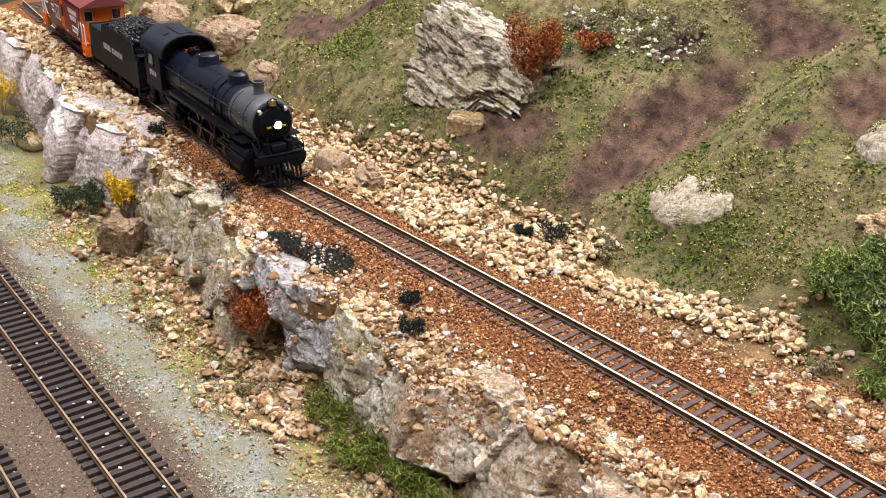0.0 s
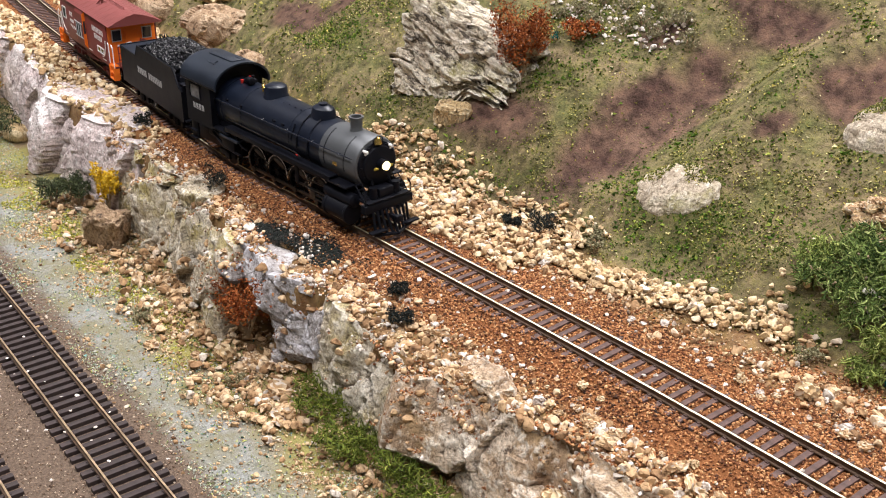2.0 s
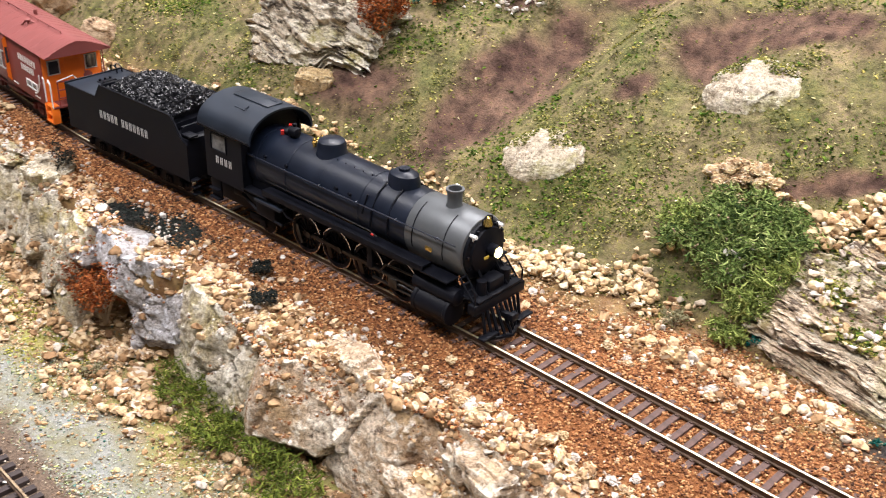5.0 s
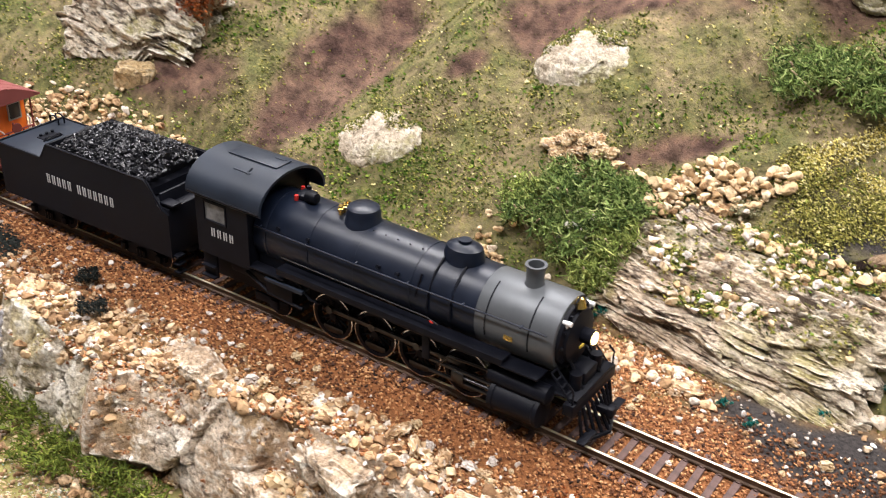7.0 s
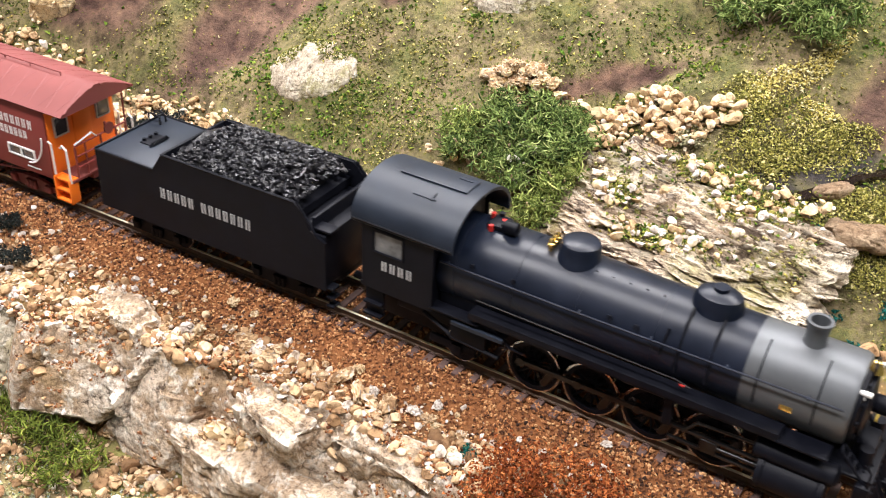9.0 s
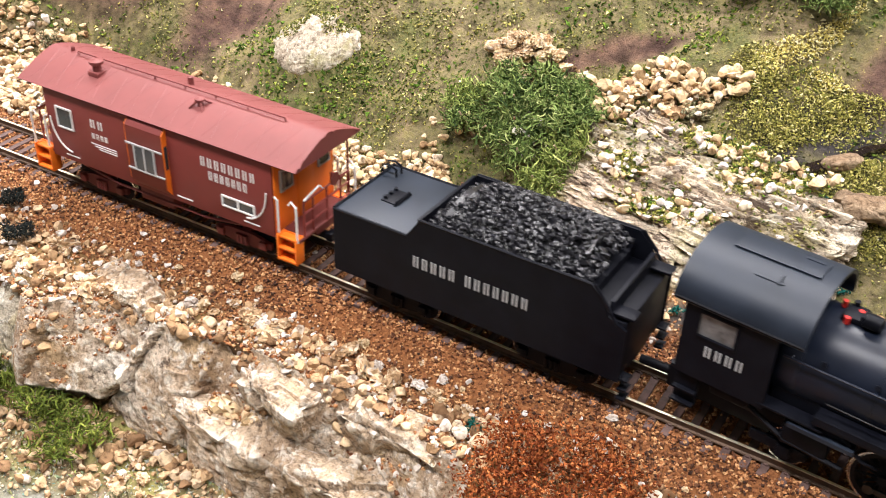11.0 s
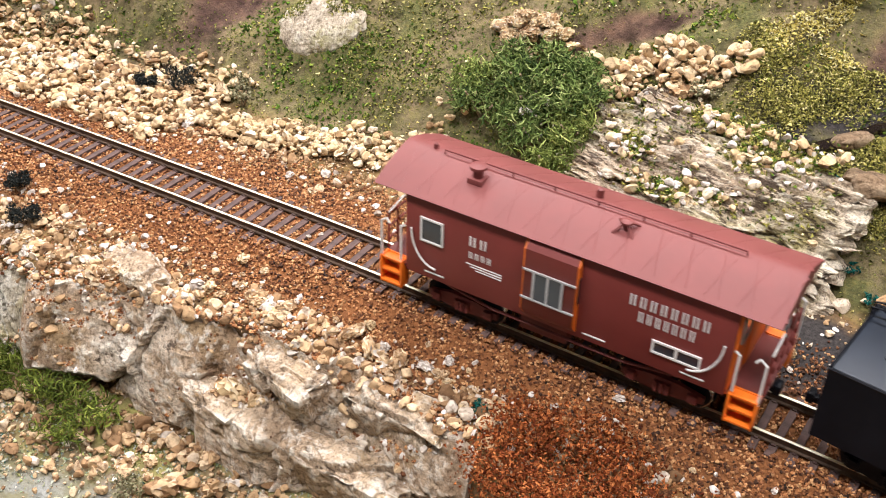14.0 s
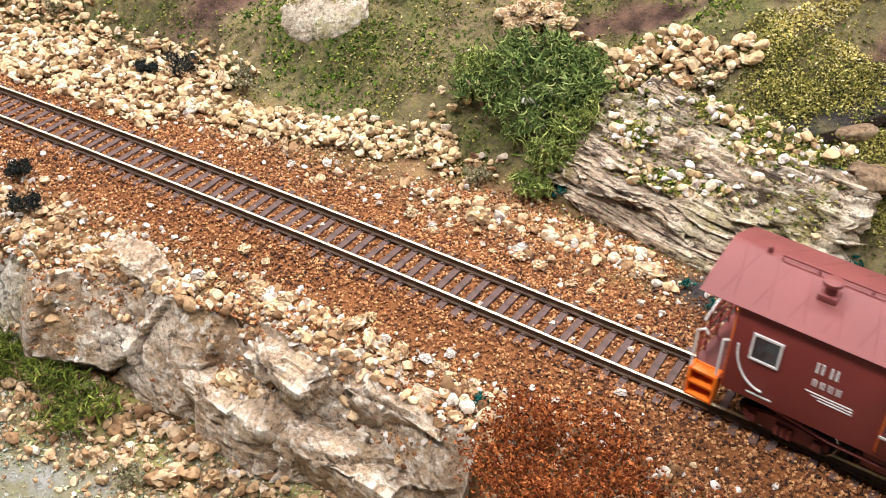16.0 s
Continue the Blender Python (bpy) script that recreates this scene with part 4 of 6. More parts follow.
def build_tender(cx):
    th = thing("tender", "black coal tender with weathered pale lettering and heaped coal", "tender")
    X = lambda x: x - cx
    outline = [(-235, 11.5), (-235, 34.6), (-207, 34.6), (-202, 41.8), (-145, 41.8), (-141, 38), (-139, 33), (-133, 30), (-133, 11.5)]
    for s in (-1, 1):
        bm = fresh()
        a = [bm.verts.new((X(u), s * 17.3, z)) for u, z in outline]
        c = [bm.verts.new((X(u), s * 16.3, z)) for u, z in outline]
        n = len(outline)
        bm.faces.new(a), bm.faces.new(c[::-1])
        for i in range(n):
            bm.faces.new((a[i], a[(i + 1) % n], c[(i + 1) % n], c[i]))
        side = part("tank_side", bm, BLACK, th, shade=False)
        bm = wire(fresh(), [(X(u), s * 17.2, z) for u, z in outline[1:7]], 0.42)
        part("beading", bm, BLACK, side)
        part("lettering", letters(fresh(), [5, 7], X(-204.5), X(-163), s * 17.4, 24.4, 4.0), GREYPAINT, side, "two words as pale plain bars")
    bm = box(fresh(), (X(-184), 0, 22), (101, 32.6, 20), 0.3)
    box(bm, (X(-220.6), 0, 33.4), (28, 32.6, 1.2), 0.2)
    box(bm, (X(-234.6), 0, 23), (1.2, 34, 23), 0.3)
    box(bm, (X(-139), 0, 30), (1.4, 30, 14), 0.3)
    part("tank", bm, BLACK, th)
    part("deck", box(fresh(), (X(-220.4), 0, 34.3), (28.5, 33, 0.8), 0.2), GREYROOF, th, "dusty rear tender deck")
    bm = fresh()
    wire(bm, [(X(-234.8), -17, 35), (X(-234.8), 17, 35)], 0.5)
    part("rear_beading", bm, BLACK, th)
    bm = box(fresh(), (X(-222), -0.5, 34.9), (6.5, 8.5, 0.5), 0.3)
    wire(bm, [(X(-219.5), -5.4, 34.6), (X(-219.2), -4.4, 36.0), (X(-219.2), 2.8, 36.0), (X(-219.5), 4.0, 34.6)], 0.45)
    for y in (-3, 0, 3):
        rod(bm, (X(-224.5), y, 34.6), (X(-224.5), y, 36.0), 0.7, seg=8)
    part("water_hatch", bm, BLACK, th)
    for y in (10.5, 13.5):
        part("rear_ladder_rail", wire(fresh(), [(X(-235.4), y, 20), (X(-235.0), y, 38.0), (X(-232), y, 38.6), (X(-229.5), y, 37.4), (X(-229.5), y, 34.6)], 0.4), BLACK, th)
    bm = fresh()
    box(bm, (X(-203), 0, 38), (1.2, 33, 7), 0.2)
    prism(bm, [(-16.4, 33), (16.4, 33), (16.4, 36), (-16.4, 36)], X(-202), X(-146))
    part("coal_bunker", bm, BLACK, th)
    rng = np.random.default_rng(3)
    n = 1700
    u, v = rng.uniform(-201.5, -146, n), rng.uniform(-16, 16, n)
    dome = 37.5 + 9.5 * np.sqrt(np.clip(1 - (v / 17.5) ** 2, 0, 1)) * np.clip(np.minimum((u + 206) / 16, (-141 - u) / 14), 0, 1)
    vs, fs = strew(np.stack([u - cx, v, dome + rng.uniform(-0.9, 0.6, n)], 1), rng.uniform(0.75, 1.5, n), SOLIDS + GRAINS, rng, 0.9)
    tagged(link_np("coal_load", vs, fs, COAL, th, "heap of glossy black coal lumps"), kind="stuff")
    core = fresh()
    prism(core, [(-16, 35.5), (-16, 38), (-10, 43.2), (0, 45.6), (10, 43.2), (16, 38), (16, 35.5)], X(-197), X(-151))
    part("coal_core", core, COAL, th)
    for s in (-1, 1):
        bm = fresh()
        box(bm, (X(-136), s * 15.5, 22), (1, 1, 15), 0.2)
        box(bm, (X(-135), s * 13.5, 33.6), (7, 5, 1), 0.3)
        for k in range(3):
            box(bm, (X(-132), s * 14.6, 5 + 3.6 * k), (3, 4, 0.7), 0.1)
        wire(bm, [(X(-144), s * 17, 42), (X(-139), s * 17.4, 36), (X(-136), s * 17.2, 31)], 0.5)
        part("step_ladder", bm, BLACK, th)
    part("frame", box(fresh(), (X(-184), 0, 10.4), (100, 14, 2.6), 0.4), BLACK, th)
    for x in (-213, -156):
        truck(th, X(x), 20, 4.9, BLACK)
    coupler(th, X(-235), -1)
    bm = rod(fresh(), (X(-133), 0, 9), (X(-119), 0, 9), 1.4)
    part("drawbar", bm, BLACK, th)
    return th


def build_caboose(cx):
    th = thing("caboose", "boxcar-red bay-window caboose with orange ends and white grab irons", "railway wagon")
    X = lambda x: x - cx
    A, B = -365.5, -260.5
    wins = {-1: [(-359.5, -352.5, 28.2, 35.6), (-282, -275.6, 20.2, 23.4), (-275.2, -268.8, 20.2, 23.4)], 1: [(-359.5, -352.5, 28.2, 35.6), (-276, -269, 28.2, 35.6)]}
    for s in (-1, 1):
        side = part("body_side", box(fresh(), (X((A + B) / 2), s * 16.6, 28.6), (B - A, 1.2, 29), 0.15), MAROON, th)
        for u0, u1, z0, z1 in wins[s]:
            bm = fresh()
            for a0, a1, c0, c1 in ((u0, u1, z0 - 0.6, z0), (u0, u1, z1, z1 + 0.6), (u0 - 0.6, u0, z0 - 0.6, z1 + 0.6), (u1, u1 + 0.6, z0 - 0.6, z1 + 0.6)):
                box(bm, (X((a0 + a1) / 2), s * 17.3, (c0 + c1) / 2), (a1 - a0, 0.9, c1 - c0))
            wf = part("window_frame", bm, WHITEPAINT, side, "white window frame")
            part("pane", box(fresh(), (X((u0 + u1) / 2), s * 17.2, (z0 + z1) / 2), (u1 - u0, 0.4, z1 - z0)), GLASSDARK, wf)
        for n, u0, u1, z0, tall in ((8, -291.2, -266.8, 32.8, 3.6), (7, -288, -270.5, 28.0, 3.4), (2, -343.2, -335.8, 32.0, 3.3), (4, -343, -334.6, 27.6, 2.2)):
            part("lettering", letters(fresh(), [n], X(u0), X(u1), s * 17.25, z0, tall), WHITEPAINT, side, "row of white plain bars")
        bm = fresh()
        for z in (25.4, 24.5, 23.6):
            part("stencil_line", box(fresh(), (X(-337.6 + (25.4 - z)), s * 17.25, z), (12.5 - (25.4 - z) * 2, 0.25, 0.32)), WHITEPAINT, side, "fine white stencil line")
        for u in (-355, -300, -270):
            part("stencil_line", box(fresh(), (X(u), s * 17.25, 16.4), (7, 0.25, 0.5)), WHITEPAINT, side, "fine white stencil line")
        # bay
        bay = part("bay", prism(fresh(), [(s * 16.9, 15), (s * 19.4, 18.5), (s * 19.4, 40), (s * 16.9, 42.8)], X(-323), X(-306.4)), MAROON, th)
        for u in (-323.2, -306.2):
            bm = prism(fresh(), [(s * 16.9, 15.2), (s * 19.3, 18.6), (s * 19.3, 39.8), (s * 16.9, 42.4)], X(u - 0.3), X(u + 0.3))
            e = part("bay_end", bm, ORANGE, bay, "orange bay end")
            part("pane", box(fresh(), (X(u), s * 18.2, 31), (0.9, 1.4, 9)), GLASSDARK, e)
        bm = fresh()
        for z in (23.2, 33.2):
            box(bm, (X(-314.8), s * 19.7, z), (17, 0.5, 0.55))
        for u in (-319.6, -315, -310.4):
            box(bm, (X(u), s * 19.7, 28.2), (0.7, 0.5, 9.6))
        part("window_frame", bm, GREYPAINT, bay, "grey metal window frame")
        for u in (-317.3, -312.7):
            part("pane", box(fresh(), (X(u), s * 19.55, 28.2), (3.9, 0.4, 9.4)), GLASSDARK, bay)
        # grab irons
        for end, d in ((A, 1), (B, -1)):
            bm = fresh()
            wire(bm, [(X(end + d * (2.2 + 9 * (1 - math.cos(a)))), s * 17.8, 31 - 12.5 * math.sin(a)) for a in np.linspace(0, 1.57, 8)], 0.34)
            part("grab_iron", bm, WHITEPAINT, th, "white curved wire grab iron")
            bm = wire(fresh(), [(X(end - d * 9.5), s * 17, 15), (X(end - d * 9.5), s * 17, 29), (X(end - d * 7.5), s * 17, 30.5), (X(end - d * 6.5), s * 17, 29)], 0.42)
            part("grab_iron", bm, WHITEPAINT, th, "white wire grab iron")
            bm = wire(fresh(), [(X(end - d * 2), s * 17.2, 17), (X(end - d * 2), s * 17.2, 29.6), (X(end - d * 0.6), s * 17.2, 30.4)], 0.42)
            part("grab_iron", bm, WHITEPAINT, th, "white wire grab iron")
        for end, d in ((A, -1), (B, 1)):
            bm = fresh()
            for k in range(3):
                box(bm, (X(end + d * 5.5), s * (15.4 + 0.5 * k), 15.5 - 4.2 * k), (7.4, 4, 0.8), 0.1)
            for o in (-3.8, 3.8):
                box(bm, (X(end + d * 5.5 + o), s * 15.9, 11.3), (0.7, 4.4, 10.2), 0.1)
            box(bm, (X(end + d * 5.5), s * 14.0, 11.4), (7.4, 0.6, 9.6))
            part("step", bm, ORANGE, th, "orange end steps")
    for end, d in ((A, -1), (B, 1)):
        wall = part("body_end", box(fresh(), (X(end), 0, 28.8), (1.2, 33, 29.4), 0.2), ORANGE, th, "orange end wall")
        part("door", box(fresh(), (X(end + d * 0.7), 0, 27), (0.6, 9, 21), 0.2), ORANGE, wall)
        for y in (-10.5, 10.5):
            bm = fresh()
            for a0, a1, c0, c1 in ((-2.9, 2.9, 30.4, 31), (-2.9, 2.9, 38, 38.6), (-3.4, -2.8, 30.4, 38.6), (2.8, 3.4, 30.4, 38.6)):
                box(bm, (X(end + d * 0.9), y + (a0 + a1) / 2, (c0 + c1) / 2), (0.8, a1 - a0, c1 - c0))
            wf = part("window_frame", bm, GREYPAINT, wall)
            part("pane", box(fresh(), (X(end + d * 0.8), y, 34.5), (0.5, 5.6, 7.2)), GLASSDARK, wf)
        part("platform", box(fresh(), (X(end + d * 5), 0, 15.2), (10, 33, 1.2), 0.2), UNDER, th)
        x = X(end + d * 9.6)
        railing = part("end_railing", wire(fresh(), [(x, -13, 29), (x, 13, 29)], 0.4), MAROON, th)
        for z in (20, 24.5):
            part("rail_bar", wire(fresh(), [(x, -13, z), (x, 13, z)], 0.4), MAROON, railing)
        for y in (-13, -8, 0, 8, 13):
            part("baluster", wire(fresh(), [(x, y, 15.5), (x, y, 29)], 0.4), MAROON, railing)
        part("brake_staff", wire(fresh(), [(x, 3, 29), (x, 3, 33)], 0.5), MAROON, railing)
        part("roof_post", wire(fresh(), [(X(end + d * 8.2), 14.5, 15), (X(end + d * 8.2), 14.5, 43)], 0.4), MAROON, th)
        bm = rod(fresh(), (x, 4.4, 30), (x + d * 0.6, 4.4, 30), 2.4, seg=18)
        part("brake_wheel", bm, UNDER, th)
        wire_bm = wire(fresh(), [(x, -13, 29.6), (x, -4, 31.4), (x, -2, 29)], 0.36)
        part("hand_rail", wire_bm, WHITEPAINT, th, "pale end hand rail")
    # roof
    arch = [(y, 49.9 - 6.7 * (abs(y) / 18.6) ** 1.35) for y in np.linspace(-18.6, 18.6, 23)]
    roof = part("roof", prism(fresh(), arch + [(18.0, 42.6), (-18.0, 42.6)], X(-376.5), X(-249.5)), ROOFRED, th, "dusty red arched roof with pressed ribs")
    bm = fresh()
    for k in range(14):
        u = -372 + k * 9.1
        for a, c in ((0.0, 5.0), (5.0, 0.0)):
            for s in (-1, 1):
                pts = [(X(u + a + (c - a) * q), s * 18.4 * (1 - q), 49.95 - 6.7 * (0.989 * (1 - q)) ** 1.35) for q in np.linspace(0.1, 0.9, 6)]
                wire(bm, pts, 0.34, 6)
    bm.transform(Matrix.Translation((0, 0, -0.28)))
    part("roof_rib", bm, ROOFRED, roof)
    bm = wire(fresh(), [(X(-362), -1.2, 49.6), (X(-362), -1.2, 51), (X(-266), -1.2, 51), (X(-266), -1.2, 49.6)], 0.3)
    for u in np.arange(-352, -268, 14):
        wire(bm, [(X(u), -1.2, 49.6), (X(u), -1.2, 51)], 0.3)
    part("roof_rail", bm, ROOFRED, roof)
    bm = turned(fresh(), [(1.6, 46), (1.6, 51.5), (2.6, 52), (2.6, 53), (0.6, 53.6)], (X(-347), -6.5, 0), 16)
    box(bm, (X(-347), -6.5, 48.2), (5, 5, 2), 0.3)
    part("smoke_jack", bm, ROOFRED, roof)
    bm = turned(fresh(), [(1.0, 46), (1.0, 50), (1.8, 50.4), (1.8, 51), (0.5, 51.6)], (X(-299), -6, 0), 14)
    wire(bm, [(X(-302), -8.5, 47.4), (X(-299), -6, 51), (X(-296), -3.5, 49.2)], 0.5)
    wire(bm, [(X(-302), -3.5, 49.2), (X(-299), -6, 51), (X(-296), -8.5, 47.2)], 0.5)
    part("vent", bm, ROOFRED, roof)
    part("vent", turned(fresh(), [(1.1, 48), (1.1, 51.8), (0.4, 52.2)], (X(-312), 4, 0), 12), ROOFRED, roof)
    part("vent", turned(fresh(), [(0.8, 48.5), (0.8, 51.4), (0.3, 51.8)], (X(-366), 0, 0), 10), ROOFRED, roof)
    # underframe
    bm = box(fresh(), (X(-313), 0, 13.4), (124, 12, 2.6), 0.3)
    box(bm, (X(-313), 0, 14), (104, 32, 1), 0.2)
    box(bm, (X(-318), -10, 9), (16, 7, 6), 0.5)
    rod(bm, (X(-300), 8, 9), (X(-286), 8, 9), 3.2, seg=16)
    wire(bm, [(X(-352), -15.5, 13.2), (X(-335), -15.5, 10.4), (X(-292), -15.5, 10.4), (X(-274), -15.5, 13.2)], 0.5)
    part("underframe", bm, UNDER, th)
    part("floor", box(fresh(), (X(-313), 0, 15.2), (103, 32, 0.8)), UNDER, th)
    for x in (-347, -279):
        truck(th, X(x), 19, 4.9, UNDER)
    coupler(th, X(-370), -1)
    coupler(th, X(-256), 1)
    return th


SPEED = 52.2
ENGINE_C, TENDER_C, CABOOSE_C = -35.0, -184.0, -313.0
engine, tender, caboose = build_engine(ENGINE_C), build_tender(TENDER_C), build_caboose(CABOOSE_C)


def on_track(x, reach):
    """The pose of a vehicle whose middle is at x, its trucks reach mm to both sides."""
    a, c = float(track_y(x - reach)), float(track_y(x + reach))
    return pose(x * MM, (a + c) / 2 * MM, 0.00007, 0, 0, math.degrees(math.atan2(c - a, 2 * reach)))


def run_at(t):
    """How far the train has run at time t, in mm from its place at 7 s: a little slower at first."""
    return SPEED * (t - 7.0) + 9.3 * max(0.0, 1 - t / 3.5) ** 1.15


def motions():
    times = [round(0.1 * k, 1) for k in range(161)]
    for car, mid, reach in ((engine, ENGINE_C, 28), (tender, TENDER_C, 28), (caboose, CABOOSE_C, 34)):
        walk(car, [(t, on_track(mid + run_at(t), reach)) for t in times[::5]])
    for hub, x, r in SPINNERS:
        walk(hub, [(t, pose(x * MM, 0, r * MM, 0, math.degrees(run_at(t) / r), 0)) for t in times])
    for bar, s, r, crank in RODS:
        walk(bar, [(t, pose(crank * math.sin(run_at(t) / r) * MM, 0, (r + crank * math.cos(run_at(t) / r)) * MM)) for t in times])


# ---- cliffs and rocks ----
def edge_at(x):
    return float(np.interp(x, EDGE_X, EDGE_Y))


def facet(p, seed, size):
    """Broken-rock relief: blocks of their own height and tilt with cracks between, about -1 to 1."""
    q = Vector((p[0] / size[0] + seed * 7.3, p[1] / size[1] - seed * 3.1, p[2] / size[2] + seed))
    q = q + 0.2 * noise.noise_vector(q * 0.8)
    d, pts = noise.voronoi(q)
    r = noise.cell_vector(pts[0] * 9.7)
    tilt = (q - pts[0]).dot(r - Vector((0.5, 0.5, 0.5))) * 2.1
    crack = min(1.0, (d[1] - d[0]) / 0.06)
    return (r.x - 0.5) * 1.2 + tilt - 0.35 * (1 - crack)


def cliff(label, x0, x1, material, seed, top=-6.0, foot=-56.0, out=6.0, block=(24, 20, 17), group="cliff rocks", cave=None, lean=9.0, shelf=None, back=12):
    """A run of cast rock facing along the edge of the upper ground: closed, with a broken face."""
    nu, bm = int((x1 - x0) / 1.1), bmesh.new()
    prof = [(back + 4, -9)] + [(back - (back + 4) * k / 9, 0) for k in range(10)] + [(None, k / 40) for k in range(1, 41)] + [(6, 1), (back + 4, 1)]
    rings = []
    for i in range(nu + 1):
        x = x0 + (x1 - x0) * i / nu
        e, ends = edge_at(x) + 2.5 * math.sin(x / 9 + seed), min(1, min(i, nu - i) / 7.0)
        lip = float(height(np.float64(x), np.float64(e + (3 if not cave else 26)))) + top - 1.2 + 3.2 * noise.noise((x / 17, seed * 5, 0)) - 2.5 * (1 - ends)
        ring = []
        for dy, v in prof:
            if dy is None:
                y, z = e - 4 - 0.45 * out * min(1, v * 5) * ends - lean * v - 3 * math.sin(math.pi * v), lip + (foot - lip) * v
                w = min(1, v * 8)
            elif v == 0:
                y, z, w = e + dy, lip - 0.12 * max(0, dy) + 0.5, max(0, min(1, (12 - dy) / 16))
            elif v == 1:
                y, z, w = e + dy, foot, 0
            else:
                y, z, w = e + dy, lip + v, 0
            if w:
                r = facet((x, y * 0.4, z), seed, block)
                f = noise.fractal((x / 5, y / 5, z / 3.4 + seed), 0.8, 2.1, 6)
                r2 = facet((x + 40, y * 0.4, z), seed + 20, (block[0] * 0.38, block[1] * 0.38, block[2] * 0.3))
                push = (out * r + 0.2 * out * r2 + 1.0 * f) * (0.35 + 0.65 * w) * ends
                if cave and dy is None:
                    push -= cave[2] * math.exp(-((x - cave[0]) / cave[1]) ** 2) * smooth(0.28, 0.5, v)
                if shelf and dy is None:
                    push += shelf[2] * math.exp(-((x - shelf[0]) / shelf[1]) ** 4) * smooth(shelf[3] - 0.03, shelf[3] + 0.03, v)
                y -= push
                z += (0.5 * f + 0.9 * r + 0.5 * r2) * w
                x2 = x + 0.8 * noise.noise((x / 4, z / 4, seed * 2)) * w
            else:
                x2 = x
            ring.append(bm.verts.new((x2, y, z)))
        rings.append(ring)
    n = len(prof)
    for a, c in zip(rings, rings[1:]):
        for k in range(n):
            bm.faces.new((a[k], c[k], c[(k + 1) % n], a[(k + 1) % n]))
    bm.faces.new(rings[0]), bm.faces.new(rings[-1][::-1])
    ob = part("cliff_rock", bm, material, None, label)
    ob.data.set_sharp_from_angle(angle=radians(30))
    return tagged(ob, label, "rock", group)


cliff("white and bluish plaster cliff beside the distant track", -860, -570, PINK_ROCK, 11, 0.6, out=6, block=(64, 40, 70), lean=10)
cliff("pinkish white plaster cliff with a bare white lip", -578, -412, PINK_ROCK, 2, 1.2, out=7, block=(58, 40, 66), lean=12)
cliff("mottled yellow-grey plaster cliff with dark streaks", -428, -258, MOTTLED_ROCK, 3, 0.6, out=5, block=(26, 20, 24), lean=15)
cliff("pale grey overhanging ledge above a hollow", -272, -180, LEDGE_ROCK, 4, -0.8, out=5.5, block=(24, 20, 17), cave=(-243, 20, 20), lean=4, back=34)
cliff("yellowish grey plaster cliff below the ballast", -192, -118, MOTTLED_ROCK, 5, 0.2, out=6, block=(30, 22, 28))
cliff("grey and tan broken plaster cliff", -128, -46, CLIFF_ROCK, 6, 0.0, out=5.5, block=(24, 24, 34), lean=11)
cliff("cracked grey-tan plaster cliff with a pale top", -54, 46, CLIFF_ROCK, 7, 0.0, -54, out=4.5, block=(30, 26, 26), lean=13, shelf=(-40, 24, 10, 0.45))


def lump(label, place, size, material, seed, turn=(0, 0, 0), sub=5, block=9.0, rough=0.22, fine=0.06, square=0.8, name="rock", category="rock", group=""):
    """A single broken rock."""
    bm = bmesh.new()
    bmesh.ops.create_icosphere(bm, subdivisions=sub, radius=1)
    for v in bm.verts:
        p = v.co.copy()
        q = Vector([math.copysign(abs(c) ** square, c) for c in p])
        w = Vector((q.x * size[0], q.y * size[1], q.z * size[2])) / 2
        r = facet(w, seed, (block, block, block))
        f = noise.fractal(w / 4 + Vector((seed, 0, 0)), 0.9, 2.1, 4)
        v.co = w * (1 + rough * r + fine * f)
    ob = part(name, bm, material, None, label)
    ob.matrix_basis = pose(place[0] * MM, place[1] * MM, place[2] * MM, *turn)
    return tagged(ob, label, category, group)


def slate(label, place, size, material, seed, turn=(0, 0, 0), cut=0.0, layer=2.2, deep=1.0):
    """A rock of long thin layers that stick out unevenly; layers run along its x."""
    bm = bmesh.new()
    bmesh.ops.create_cube(bm, size=1)
    bmesh.ops.subdivide_edges(bm, edges=bm.edges[:], cuts=66, use_grid_fill=True)
    for v in bm.verts:
        p = v.co
        x, y, z = p.x * size[0], p.y * size[1], p.z * size[2]
        wob = 2.6 * noise.noise((x / 30, y / 30, seed)) + 0.5 * noise.noise((x / 7, y / 7, seed))
        w = 0.6 * z + 0.8 * y + wob + 0.05 * x
        r1 = facet((x, 0.2 * y, w), seed, (24, 30, layer * 2.4))
        r2 = facet((x + 50, 0.2 * y, w), seed + 9, (10, 16, layer * 1.1))
        big = noise.noise((x / 26 + seed, y / 22, z / 22))
        step = deep * (1.9 * r1 + 1.2 * r2)
        endy = noise.noise((seed, (y + wob) / 5.5, (z + wob) / 5.5)) * 8 + 3 * r1
        px = math.copysign(max(0, abs(p.x) - 0.36) / 0.14, p.x)
        x += endy * px + 0.6 * r2
        n = Vector((0, p.y, p.z)).normalized() if abs(p.y) + abs(p.z) > 1e-4 else Vector()
        round_ = 1 - 0.16 * (abs(p.y) * 2) ** 4 * (abs(p.z) * 2) ** 4
        y, z = y * round_ + n.y * (step + 1.6 * deep * big), z * round_ + n.z * (step + 2.4 * deep * big)
        if cut:
            z += cut * size[2] * smooth(0.0, 0.16, p.x - 0.02 + 0.12 * p.y) * smooth(0.2, -0.5, p.z)
        v.co = (x, y, z)
    ob = part("layered_rock", bm, material, None, label)
    ob.data.set_sharp_from_angle(angle=radians(35))
    ob.matrix_basis = pose(place[0] * MM, place[1] * MM, place[2] * MM, *turn)
    return tagged(ob, label, "rock", "layered rocks")


